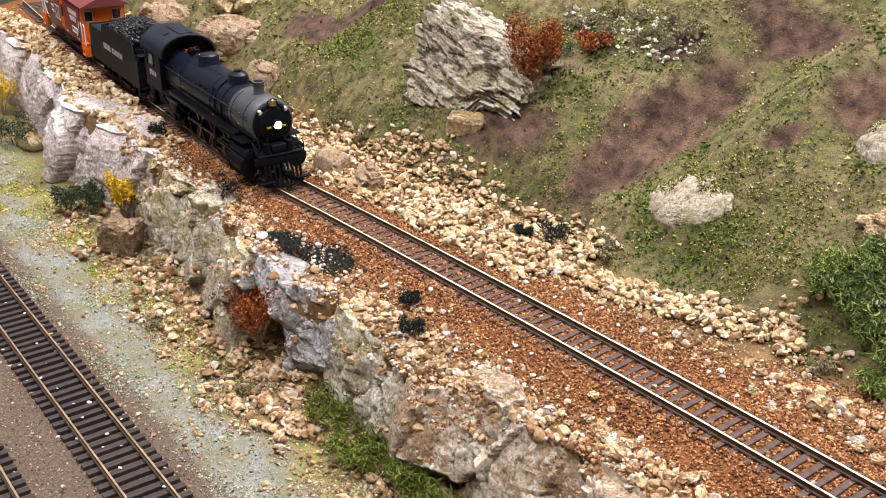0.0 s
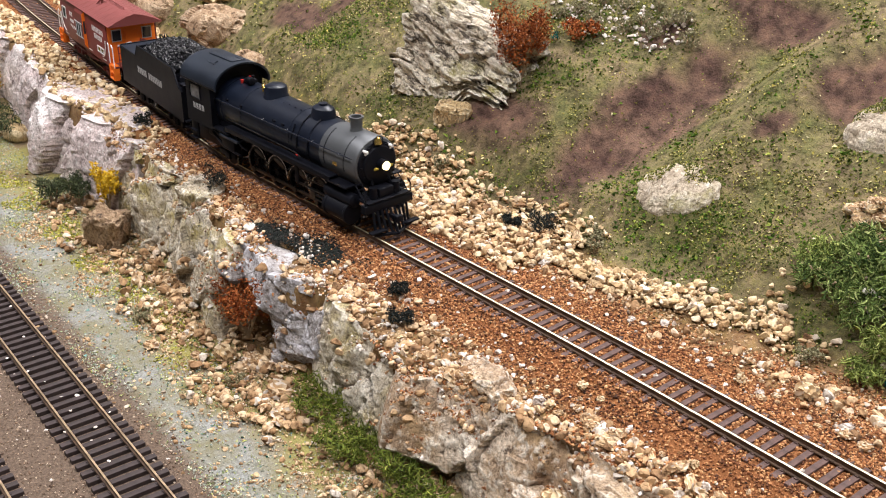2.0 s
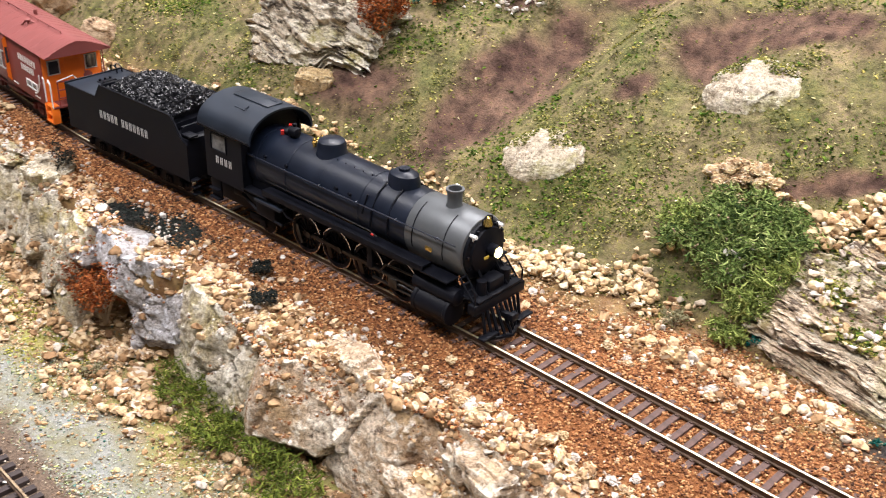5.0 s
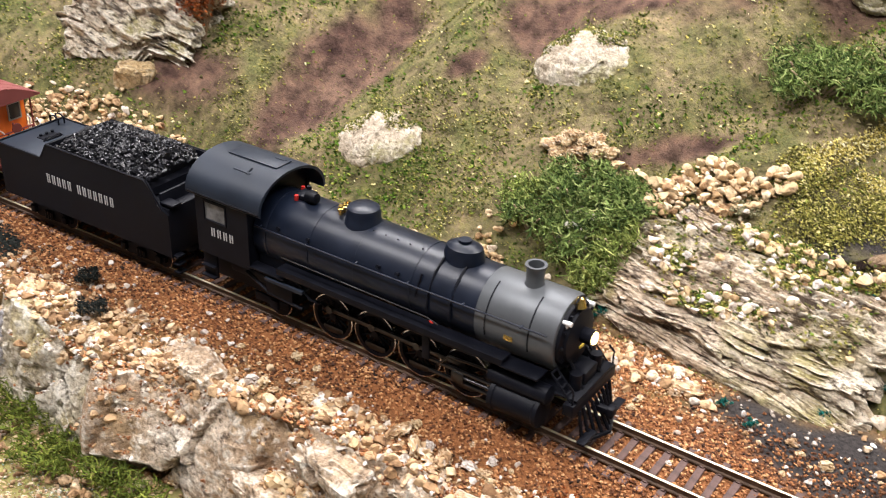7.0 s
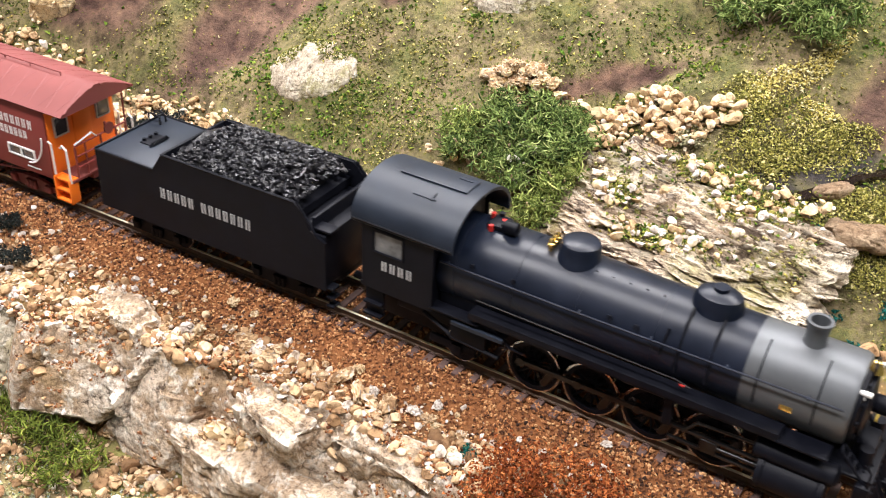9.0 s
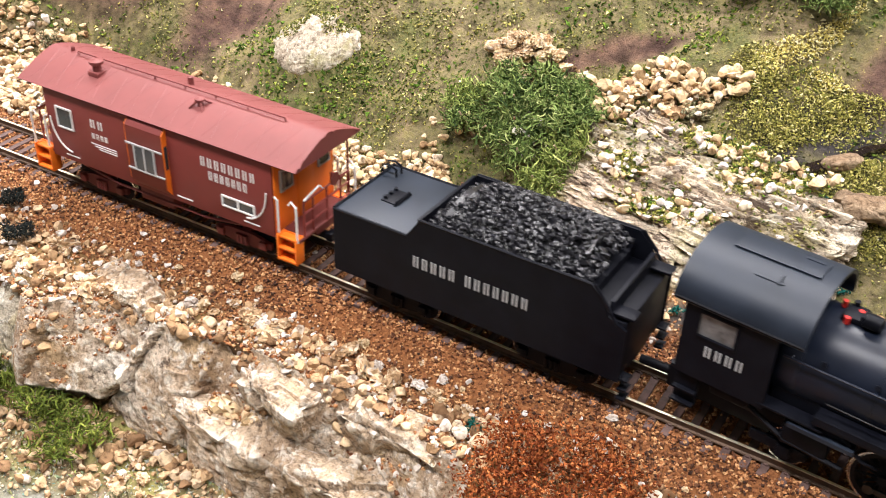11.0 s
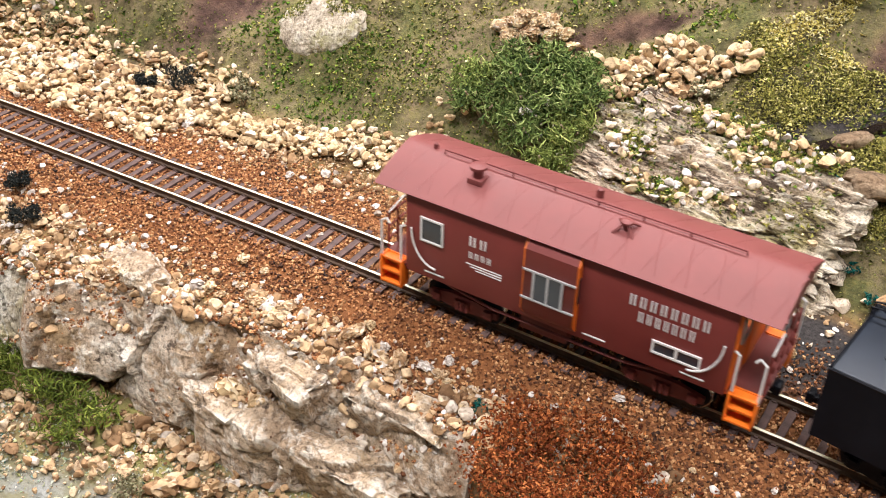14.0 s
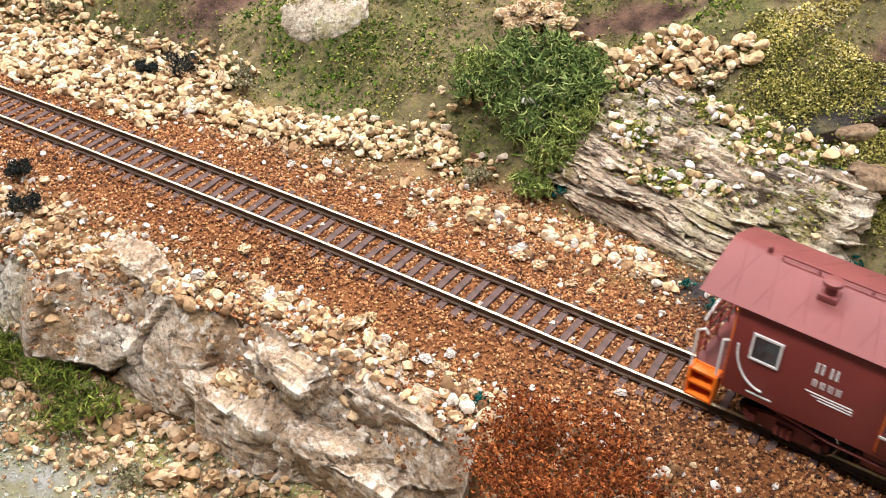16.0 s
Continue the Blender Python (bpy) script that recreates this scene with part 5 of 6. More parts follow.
def block(label, place, size, material, seed, turn=(0, 0, 0), group="cliff rocks", relief=2.4):
    """A squared cast block with chiselled faces and chipped edges."""
    bm = bmesh.new()
    bmesh.ops.create_cube(bm, size=1)
    bmesh.ops.subdivide_edges(bm, edges=bm.edges[:], cuts=34, use_grid_fill=True)
    for v in bm.verts:
        p = v.co * 2
        w = Vector((p.x * size[0], p.y * size[1], p.z * size[2])) / 2
        corner = sorted((abs(p.x), abs(p.y), abs(p.z)))[1]
        chip = max(0, corner - 0.6) * (0.4 + 0.5 * noise.noise(w / 5 + Vector((seed, 0, 0))))
        r = facet(w, seed, (16, 16, 22))
        f = noise.fractal(Vector((w.x / 3, w.y / 3, w.z / 9 + seed)), 0.9, 2.1, 4)
        n = Vector([c if abs(c) > 0.97 else 0 for c in p])
        v.co = w * (1 - chip) + n * (relief * r + 0.8 * f) + Vector((0.12 * w.z + 1.5 * noise.noise(w / 9 + Vector((0, seed, 0))), -0.10 * w.z, 0.06 * w.x + 2.5 * noise.noise((w.x / 14, seed, 0))))
    ob = part("rock", bm, material, None, label)
    ob.data.set_sharp_from_angle(angle=radians(30))
    ob.matrix_basis = pose(place[0] * MM, place[1] * MM, place[2] * MM, *turn)
    return tagged(ob, label, "rock", group)


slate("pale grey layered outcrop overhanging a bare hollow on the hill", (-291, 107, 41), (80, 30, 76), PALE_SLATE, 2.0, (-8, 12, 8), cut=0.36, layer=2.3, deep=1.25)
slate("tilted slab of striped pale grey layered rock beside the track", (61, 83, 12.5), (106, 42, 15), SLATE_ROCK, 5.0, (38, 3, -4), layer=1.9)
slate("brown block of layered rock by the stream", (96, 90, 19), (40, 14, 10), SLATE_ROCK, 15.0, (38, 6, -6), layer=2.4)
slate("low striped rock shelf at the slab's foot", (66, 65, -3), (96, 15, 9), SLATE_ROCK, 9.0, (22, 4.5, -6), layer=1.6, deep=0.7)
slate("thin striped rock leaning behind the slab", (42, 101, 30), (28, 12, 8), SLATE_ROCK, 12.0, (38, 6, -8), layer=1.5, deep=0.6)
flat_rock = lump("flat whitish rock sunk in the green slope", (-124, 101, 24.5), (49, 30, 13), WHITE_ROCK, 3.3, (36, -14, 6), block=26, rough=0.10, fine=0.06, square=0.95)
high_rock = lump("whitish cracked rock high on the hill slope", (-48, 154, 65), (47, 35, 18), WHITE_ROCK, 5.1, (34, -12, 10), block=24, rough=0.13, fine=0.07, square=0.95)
lump("white rock at the top of the slope", (60, 206, 104), (26, 14, 18), WHITE_ROCK, 8.1, (-20, 0, 0))
block("tan block below the layered outcrop", (-274, 86, 25), (22, 13, 14), TAN_ROCK, 1.2, (10, 8, 34), "single rocks", 1.2)
block("brown block at the cliff foot", (-400, -76, -46), (25, 18, 25), BROWN_ROCK, 2.2, (4, 8, 30), "single rocks", 1.2)
block("tan boulder close beside the track", (-291, 30, 0), (24, 13, 14), EARTH_ROCK, 4.7, (8, 10, -24), "single rocks", 2.0)
lump("pinkish tan boulder beside the track", (-326, 28, 0), (22, 18, 18), EARTH_ROCK, 4.9, (0, 5, 10), sub=4, block=16, rough=0.14)
lump("large tan boulder behind the track", (-553, 88, 18), (58, 36, 32), EARTH_ROCK, 6.2, (0, 0, 12), block=22, rough=0.2)
lump("tan boulder behind the track", (-662, 84, 10), (42, 30, 32), EARTH_ROCK, 7.3, (0, 0, 40), block=20, rough=0.2)
lump("tan boulder behind the track", (-474, 68, 9), (26, 22, 26), EARTH_ROCK, 8.8, (0, 0, 10), block=16, rough=0.2)
lump("orange-brown boulder on the lower ground", (-610, -56, -51), (24, 16, 13), TAN_ROCK, 9.4, (0, 0, 20), sub=4, block=16)
lump("tan boulder on the bare slope", (-600, 120, 42), (60, 40, 34), TAN_ROCK, 10.1, (0, 0, -10), block=22)
lump("grey-brown rock beside the stream", (116, 97, 27), (24, 13, 9), BROWN_ROCK, 11.0, (0, 0, 10), sub=4)

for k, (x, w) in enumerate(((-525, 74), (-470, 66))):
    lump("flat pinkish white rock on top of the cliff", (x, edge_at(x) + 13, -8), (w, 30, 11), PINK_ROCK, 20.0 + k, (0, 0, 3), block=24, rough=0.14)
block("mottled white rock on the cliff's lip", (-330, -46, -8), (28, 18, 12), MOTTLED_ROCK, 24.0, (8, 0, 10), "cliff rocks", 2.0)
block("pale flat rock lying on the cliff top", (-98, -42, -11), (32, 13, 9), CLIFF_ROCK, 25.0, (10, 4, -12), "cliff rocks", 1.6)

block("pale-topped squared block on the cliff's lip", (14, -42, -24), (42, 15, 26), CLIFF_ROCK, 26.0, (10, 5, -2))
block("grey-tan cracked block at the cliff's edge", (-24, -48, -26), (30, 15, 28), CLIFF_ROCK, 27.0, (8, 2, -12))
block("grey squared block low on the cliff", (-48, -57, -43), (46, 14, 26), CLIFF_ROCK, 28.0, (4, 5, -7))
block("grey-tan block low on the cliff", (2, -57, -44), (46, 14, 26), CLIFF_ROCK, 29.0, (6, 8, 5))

# ---- stream on the hill ----
STREAM_X = (130, 118, 108, 98, 90, 84, 90, 100, 108)
STREAM_Y = (130, 124, 119, 111, 104, 98.5, 95.5, 94, 89)


def stream_at(u):
    """A place along the stream, u from 0 to 1."""
    k = np.linspace(0, 1, len(STREAM_X))
    return float(np.interp(u, k, STREAM_X)), float(np.interp(u, k, STREAM_Y))


def near_stream(x, y):
    """1 on the stream's bed, falling to 0 some mm away."""
    d = np.full_like(x, 1e3)
    for u in np.linspace(0, 1, 60):
        sx, sy = stream_at(u)
        d = np.minimum(d, np.hypot(x - sx, y - sy))
    return 1 - smooth(3.0, 5.0, d)


bm = fresh()
left, right = [], []
for k in range(41):
    u = k / 40
    (x, y), (x2, y2) = stream_at(u), stream_at(min(1, u + 0.02))
    if k == 40:
        (x2, y2), (x1, y1) = (x, y), stream_at(u - 0.02)
        dx, dy = x2 - x1, y2 - y1
    else:
        dx, dy = x2 - x, y2 - y
    long = math.hypot(dx, dy)
    w = 2.6 + 0.7 * math.sin(17 * u + 1)
    z = float(height(np.float64(x), np.float64(y))) + 1.3
    for side, s in ((left, 1), (right, -1)):
        side.append(bm.verts.new((x - s * w * dy / long, y + s * w * dx / long, z)))
low_row = [bm.verts.new(v.co - Vector((0, 0, 6))) for v in left], [bm.verts.new(v.co - Vector((0, 0, 6))) for v in right]
for k in range(40):
    bm.faces.new((left[k], left[k + 1], right[k + 1], right[k]))
    bm.faces.new((left[k], low_row[0][k], low_row[0][k + 1], left[k + 1]))
    bm.faces.new((right[k], right[k + 1], low_row[1][k + 1], low_row[1][k]))
tagged(part("water", bm, WATERMAT), "dark glossy resin stream winding over the hill", "water", kind="structure")
lump("smooth brown rock rising from the stream", (102, 112, 33.5), (15, 7, 6), BROWN_ROCK, 31.0, (0, -8, 34), sub=4, block=9, rough=0.14)


# ---- loose stones, joined where nobody could count them ----
def sit(x, y, up):
    return np.stack([x, y, height(x, y) + up], 1)


def gather(n, x0, x1, y0, y1, keep, rng):
    """About n random places over a rectangle, kept with the chance that keep() gives."""
    x, y = rng.uniform(x0, x1, n), rng.uniform(y0, y1, n)
    ok = rng.uniform(0, 1, n) < keep(x, y)
    return x[ok], y[ok]


def loose(name, label, category, x, y, lo, hi, material, rng, solids=FINE_SOLIDS, up=0.25, flat=0.8, jitter=0.0, heap=None):
    size = rng.uniform(0, 1, len(x)) ** 3.0 * (hi - lo) + lo
    places = sit(x, y, size * up + (heap if heap is not None else 0))
    vs, fs = strew(places, size, solids, rng, flat, jitter)
    return tagged(link_np(name, vs, fs, material, smooth=False), label, category, kind="stuff")


def off_track(x, y):
    return y - track_y(x)


def down_edge(x, y):
    return np.interp(x, EDGE_X, EDGE_Y) - y


rng = np.random.default_rng(21)
DARKBED = [(114, 38, 58, 24, -6)]
SOIL = [(-262, -46, 22, 10, 10), (-232, -38, 32, 12, 8)]


def keep_ballast(x, y):
    o = np.abs(off_track(x, y))
    chance = (1 - smooth(30, 52, o)) * (down_edge(x, y) < 3)
    return np.where(o < 14.5, 0.85, chance * (1 - 0.95 * in_patches(x, y, SOIL)) * (1 - 0.75 * in_patches(x, y, DARKBED)))


x, y = gather(72000, -420, 190, -60, 56, keep_ballast, rng)
o = off_track(x, y)
arc_x = np.arange(-860, 290.1, 5.0)
arc = np.r_[0, np.cumsum(np.hypot(np.diff(arc_x), np.diff(track_y(arc_x))))]
from_tie = np.abs((np.interp(x, arc_x, arc) - 2 + 2.92) % 5.84 - 2.92)
clear = (np.minimum(np.abs(o - 8.7), np.abs(o + 8.7)) > 1.5) & ((from_tie > 1.55) | (np.abs(o) > 11.6) | (rng.uniform(0, 1, len(x)) < 0.05))
x, y = x[clear], y[clear]
size_b = rng.uniform(0.42, 0.85, len(x))
z = height(x, y) + np.where(np.abs(off_track(x, y)) < 11, 0.55, np.where(np.abs(off_track(x, y)) < 16, 0.75, 0.2)) + rng.uniform(-0.15, 0.35, len(x))
vs, fs = strew(np.stack([x, y, z], 1), size_b, GRAINS, rng, 0.85, 0.12)
tagged(link_np("ballast", vs, fs, BALLAST), "loose rusty orange-brown ballast grains round the ties", "ballast", kind="stuff")
x, y = gather(5200, -860, -420, -40, 60, lambda x, y: 1 - smooth(18, 34, np.abs(off_track(x, y))), rng)
o = off_track(x, y)
clear = np.minimum(np.abs(o - 8.7), np.abs(o + 8.7)) > 1.7
x, y = x[clear], y[clear]
loose("ballast", "loose rusty ballast along the distant track", "ballast", x, y, 0.6, 1.0, BALLAST, rng, GRAINS)

DARKGRAIN = grains("dark_ballast", [(0.0, (0.02, 0.011, 0.008)), (0.6, (0.09, 0.036, 0.016)), (1.0, (0.2, 0.085, 0.035))], grain=1800)
x, y = gather(30000, -420, 190, -50, 62, lambda x, y: (np.abs(off_track(x, y)) > 12.5) * (1 - smooth(28, 48, np.abs(off_track(x, y)))) * (down_edge(x, y) < 0) * (smooth(0.15, 0.7, wave(x, y, 16, 5)) * 0.6 + 0.8 * smooth(50, 90, x) + 0.12 + in_patches(x, y, DARKBED)), rng)
loose("ballast", "dark brown ballast grains in patches", "ballast", x, y, 0.5, 0.95, DARKGRAIN, rng, GRAINS, up=0.55)
# white and tan pebbles on both shoulders of the track
x, y = gather(8500, -420, 190, -70, 0, lambda x, y: smooth(15, 32, -off_track(x, y)) * (down_edge(x, y) < 2) * (0.16 + 0.5 * smooth(0.1, 0.6, wave(x, y, 11, 3))), rng)
loose("pebbles", "white and grey pebbles along the cliff top", "pebbles", x, y, 0.55, 1.9, WHITE, rng, up=0.45)
x, y = gather(8200, -430, 190, -75, 0, lambda x, y: smooth(25, 39, -off_track(x, y)) * (down_edge(x, y) < 8) * (0.3 + 0.7 * smooth(-0.1, 0.6, wave(x, y, 13, 6))) * (1 - 0.93 * in_patches(x, y, SOIL)), rng)
loose("rubble", "tan stone rubble along the cliff top", "rubble", x, y, 0.8, 3.0, STONE, rng, up=0.4)
x, y = gather(1200, -420, 190, 10, 60, lambda x, y: smooth(12, 20, off_track(x, y)) * 0.35, rng)
loose("pebbles", "white pebbles on the track's far shoulder", "pebbles", x, y, 0.6, 1.9, WHITE, rng, up=0.45)


x, y = gather(3400, -150, 190, 14, 72, lambda x, y: 0.55 * smooth(24, 40, off_track(x, y)) * (1 - smooth(50, 64, off_track(x, y))) * smooth(-0.4, 0.4, wave(x, y, 10, 2)) * (1 - 0.8 * in_patches(x, y, DARKBED)), rng)
loose("rubble", "tan stones strewn along the far shoulder", "rubble", x, y, 0.7, 2.8, STONE, rng, up=0.4)
for label, area, chance in (("fine tan grit along the cliff's foot", (-480, 150, -135, -35), lambda x, y: smooth(6, 12, down_edge(x, y)) * (1 - smooth(24, 70, down_edge(x, y) + 12 * wave(x, y, 17, 8))) * 0.6),
                            ("fine tan grit on the cliff top", (-430, 190, -70, 0), lambda x, y: smooth(22, 38, -off_track(x, y)) * (down_edge(x, y) < 4) * 0.34 * (1 - in_patches(x, y, SOIL))),
                            ("fine tan grit on the far shoulder", (-430, 190, 14, 75), lambda x, y: 0.5 * smooth(26, 40, off_track(x, y)) * (1 - smooth(54, 70, off_track(x, y))) * (1 - 0.9 * in_patches(x, y, DARKBED)))):
    x, y = gather(26000, *area, chance, rng)
    loose("grit", label, "grit", x, y, 0.3, 0.9, STONE, rng, SOLIDS, up=0.35, heap=rng.uniform(0, 0.8, len(x)))
x, y = gather(16000, -60, 120, 34, 70, lambda x, y: in_patches(x, y, [(20, 50, 60, 14, 0)]) * (1 - in_patches(x, y, DARKBED)), rng)
loose("ballast", "rusty grains spread before the slab", "ballast", x, y, 0.42, 0.9, BALLAST, rng, GRAINS, up=0.5)
# rubble banks at the foot of the hill
def bank(x, y):
    o = off_track(x, y)
    toe = np.interp(x, TOE_X, TOE_Y)
    left = (x < -150) * smooth(17, 27, o) * (1 - smooth(toe + 2, toe + 18, o - 17 * np.exp(-((x + 295) / 75.0) ** 2)))
    return left * (0.75 + 0.25 * wave(x, y, 9, 2))


x, y = gather(7500, -520, -140, 12, 110, bank, rng)
loose("rubble", "brown and tan stone rubble banked against the hill", "rubble", x, y, 1.0, 3.3, STONE, rng, up=0.35, heap=rng.uniform(0, 3.0, len(x)))
x, y = gather(7500, -520, -140, 12, 110, bank, rng)
loose("rubble", "tan and cream stone rubble banked against the hill", "rubble", x, y, 1.0, 3.3, CREAM, rng, up=0.35, heap=rng.uniform(0, 3.0, len(x)))
x, y = gather(2400, -860, -500, 12, 90, bank, rng)
loose("rubble", "cream stone rubble behind the distant track", "rubble", x, y, 1.6, 4.6, CREAM, rng, SOLIDS, up=0.35, heap=rng.uniform(0, 3.0, len(x)))


def heap_of(cx, cy, a, b, turn):
    def chance(x, y):
        return in_patches(x, y, [(cx, cy, a, b, turn)]) > 0.35
    return chance


PILES = [("cream stone pile beside the ballast", CREAM, (-92, 56, 62, 12, 13), 1500, 1.1, 3.2, 5.0), ("cream stone pile by the dark shrubs", CREAM, (-168, 70, 34, 9, 4), 620, 1.1, 3.0, 4.0),
         ("pale rubble above the layered slab", CREAM, (28, 112, 38, 13, 12), 900, 1.2, 4.2, 5.0), ("brown and white rubble above the layered slab", STONE, (30, 110, 34, 12, 12), 420, 1.2, 3.6, 5.0), ("pale rubble beside the green shrubs", CREAM, (-44, 84, 13, 7, 10), 190, 1.6, 3.8, 4.0),
         ("cream stones at the foot of the green shrubs", CREAM, (-32, 66, 18, 9, 0), 190, 1.2, 3.8, 2.0), ("cream and tan stones before the green shrubs", STONE, (-18, 65, 22, 8, 0), 240, 1.0, 3.4, 1.6), ("tan boulders where the stream ends", STONE, (134, 66, 20, 8, 0), 150, 1.6, 5.0, 2.0), ("white pebbles beside the rust-brown shrub", WHITE, (50, -31, 30, 7, -4), 240, 0.7, 1.9, 0.5), ("grey and white pebbles between the cliff and the shrub", WHITE, (36, -46, 14, 9, 0), 170, 0.8, 1.9, 0.6), ("tan and white stones before the slab", STONE, (26, 53, 36, 10, -2), 330, 0.7, 2.8, 0.5), ("white pebbles before the slab", WHITE, (60, 50, 50, 10, -4), 110, 0.7, 1.9, 0.5), ("stones along the stream bank", STONE, (60, 70, 34, 4, -4), 110, 0.9, 2.4, 1.5),
         ("white stones and tufts on the high slope", WHITE, (-226, 167, 50, 17, 12), 420, 0.9, 2.2, 0.6), ("tan stones at the ballast's far edge", STONE, (10, 44, 50, 8, 2), 260, 1.0, 3.4, 1.0)]
for label, material, patch, n, lo, hi, tall in PILES:
    x, y = gather(n * 3, patch[0] - 75, patch[0] + 75, patch[1] - 40, patch[1] + 40, heap_of(*patch), rng)
    inside = in_patches(x, y, [patch])
    loose("rubble", label, "rubble", x, y, lo, hi, material, rng, up=0.35, heap=inside * tall * rng.uniform(0.2, 1.0, len(x)), solids=FINE_SOLIDS)

# stones and tufts strewn over the layered slab
def on_slab(x, y):
    return 14 + 9.2 - 0.05 * (x - 58) + 0.78 * (y - 84 + 0.07 * (x - 58))


for label, material, n, lo, hi, solids, kind_ in (("white stones lying on the layered slab", WHITE, 115, 0.9, 2.7, FINE_SOLIDS, "stones"), ("cream stones lying on the layered slab", CREAM, 110, 0.9, 3.2, FINE_SOLIDS, "stones"),
                                                  ("yellow-green tufts on the layered slab", MOSS, 2400, 0.5, 1.2, FLAKES, "turf"), ("fresh green tufts on the layered slab", FRESH, 1000, 0.5, 1.2, FLAKES, "turf")):
    n *= 4
    x, y = rng.uniform(18, 106, n), rng.uniform(70, 101, n)
    ok = rng.uniform(0, 1, n) < 0.06 + 0.75 * in_patches(x, y, [(82, 92, 22, 6, 5), (52, 74, 18, 4, 5), (64, 98, 16, 5, 0), (30, 84, 10, 4, 0)])
    x, y = x[ok], y[ok]
    vs, fs = strew(np.stack([x, y, on_slab(x, y) + rng.uniform(-0.4, 0.8, len(x))], 1), rng.uniform(lo, hi, len(x)), solids, rng, 0.8)
    tagged(link_np(kind_, vs, fs, material, smooth=False), label, kind_, kind="stuff")
# stones and grains spilling over the cliff's lip
for label, material, n, lo, hi, solids, kind_ in (("rusty grains spilling over the cliff's lip", BALLAST, 9000, 0.5, 1.0, GRAINS, "ballast"), ("tan stones spilling over the cliff's lip", STONE, 1700, 0.8, 3.4, FINE_SOLIDS, "rubble"), ("white pebbles on the cliff's lip", WHITE, 800, 0.6, 1.8, FINE_SOLIDS, "pebbles")):
    x = rng.uniform(-420, 60, n)
    d = rng.uniform(-9, 7, n)
    ok = rng.uniform(0, 1, n) < smooth(-0.35, 0.5, wave(x, d * 2, 12, 5)) * np.where(x < -190, 0.35, 1)
    x, d = x[ok], d[ok]
    e = np.interp(x, EDGE_X, EDGE_Y) + 1.0
    s = rng.uniform(0, 1, len(x)) ** 2 * (hi - lo) + lo
    z = height(x, e + 6 + 20 * np.exp(-((x + 243) / 22.0) ** 4)) - 0.3 * np.clip(d, 0, 9) + 0.2 * s
    vs, fs = strew(np.stack([x, e - d, z], 1), s, solids, rng, 0.85)
    tagged(link_np(kind_, vs, fs, material, smooth=False), label, kind_, kind="stuff")
# stones, grains and soil caught on the steps of the cliffs
ledges = []
for ob in bpy.data.objects:
    if ob.name.startswith("cliff_rock"):
        tree = BVHTree.FromPolygons([v.co[:] for v in ob.data.vertices], [p.vertices[:] for p in ob.data.polygons])
        xs = [v.co.x for v in ob.data.vertices]
        for x in rng.uniform(max(-0.46, min(xs)), max(xs), int(max(0, 70 * (max(xs) - max(-0.46, min(xs))) / MM))) if max(xs) > -0.46 else ():
            y = edge_at(x / MM) * MM + rng.uniform(-26, 7) * MM
            hit, normal, _, _ = tree.ray_cast(Vector((x, y, 0.02)), Vector((0, 0, -1)))
            if hit is not None and abs(normal.z) > 0.62 and hit.z > -0.052:
                ledges.append((hit.x / MM, hit.y / MM, hit.z / MM))
ledges = np.array(ledges)
patchy = wave(ledges[:, 0], ledges[:, 1] * 1.5, 8, 6)
dice = rng.uniform(0, 1, len(ledges))
for label, material, lo, hi, solids, kind_, some in (("rusty grains lying on the cliff's steps", BALLAST, 0.45, 0.95, GRAINS, "ballast", (dice < np.where(ledges[:, 0] > -150, 0.55, 0.16)) & (patchy > -0.1)), ("tan stones lying on the cliff's steps", STONE, 0.8, 3.2, FINE_SOLIDS, "rubble", (dice > 0.62) & (dice < np.where(ledges[:, 0] > -150, 0.74, 0.66)) & (patchy > -0.1)),
                                                     ("white pebbles lying on the cliff's steps", WHITE, 0.5, 1.7, FINE_SOLIDS, "pebbles", (dice > 0.80) & (dice < 0.86) & (patchy > -0.4))):
    at = ledges[some]
    s = rng.uniform(0, 1, len(at)) ** 2.2 * (hi - lo) + lo
    vs, fs = strew(at + np.stack([0 * s, 0 * s, 0.3 * s], 1), s, solids, rng, 0.85)
    tagged(link_np(kind_, vs, fs, material, smooth=False), label, kind_, kind="stuff")
# dark soil above the hollow
x, y = gather(14000, -300, -190, -60, -20, lambda x, y: 0.9 * in_patches(x, y, SOIL) * (down_edge(x, y) < 0), rng)
loose("soil", "crumbly black soil above the hollow", "soil", x, y, 0.35, 0.9, BLACKLEAF, rng, GRAINS, up=0.4)
# white pebbles caught in the green shrubs
x, y = gather(420, -50, 20, 62, 108, lambda x, y: (in_patches(x, y, [(-8, 89, 22, 14, 0)]) > 0.6) * (0.15 + 0.6 * smooth(0.1, 0.5, wave(x, y, 6, 2))), rng)
loose("pebbles", "white pebbles caught among the green shrubs", "pebbles", x, y, 0.9, 2.6, WHITE, rng, up=0.4, heap=rng.uniform(5, 11, len(x)))
# rubble on the near shoulder of the distant track
x, y = gather(4200, -860, -415, -70, 10, lambda x, y: smooth(14, 22, -off_track(x, y)) * (down_edge(x, y) < 4) * 0.9, rng)
loose("rubble", "cream stone rubble on the distant cliff top", "rubble", x, y, 1.2, 4.2, CREAM, rng, up=0.4, heap=rng.uniform(0, 1.5, len(x)))

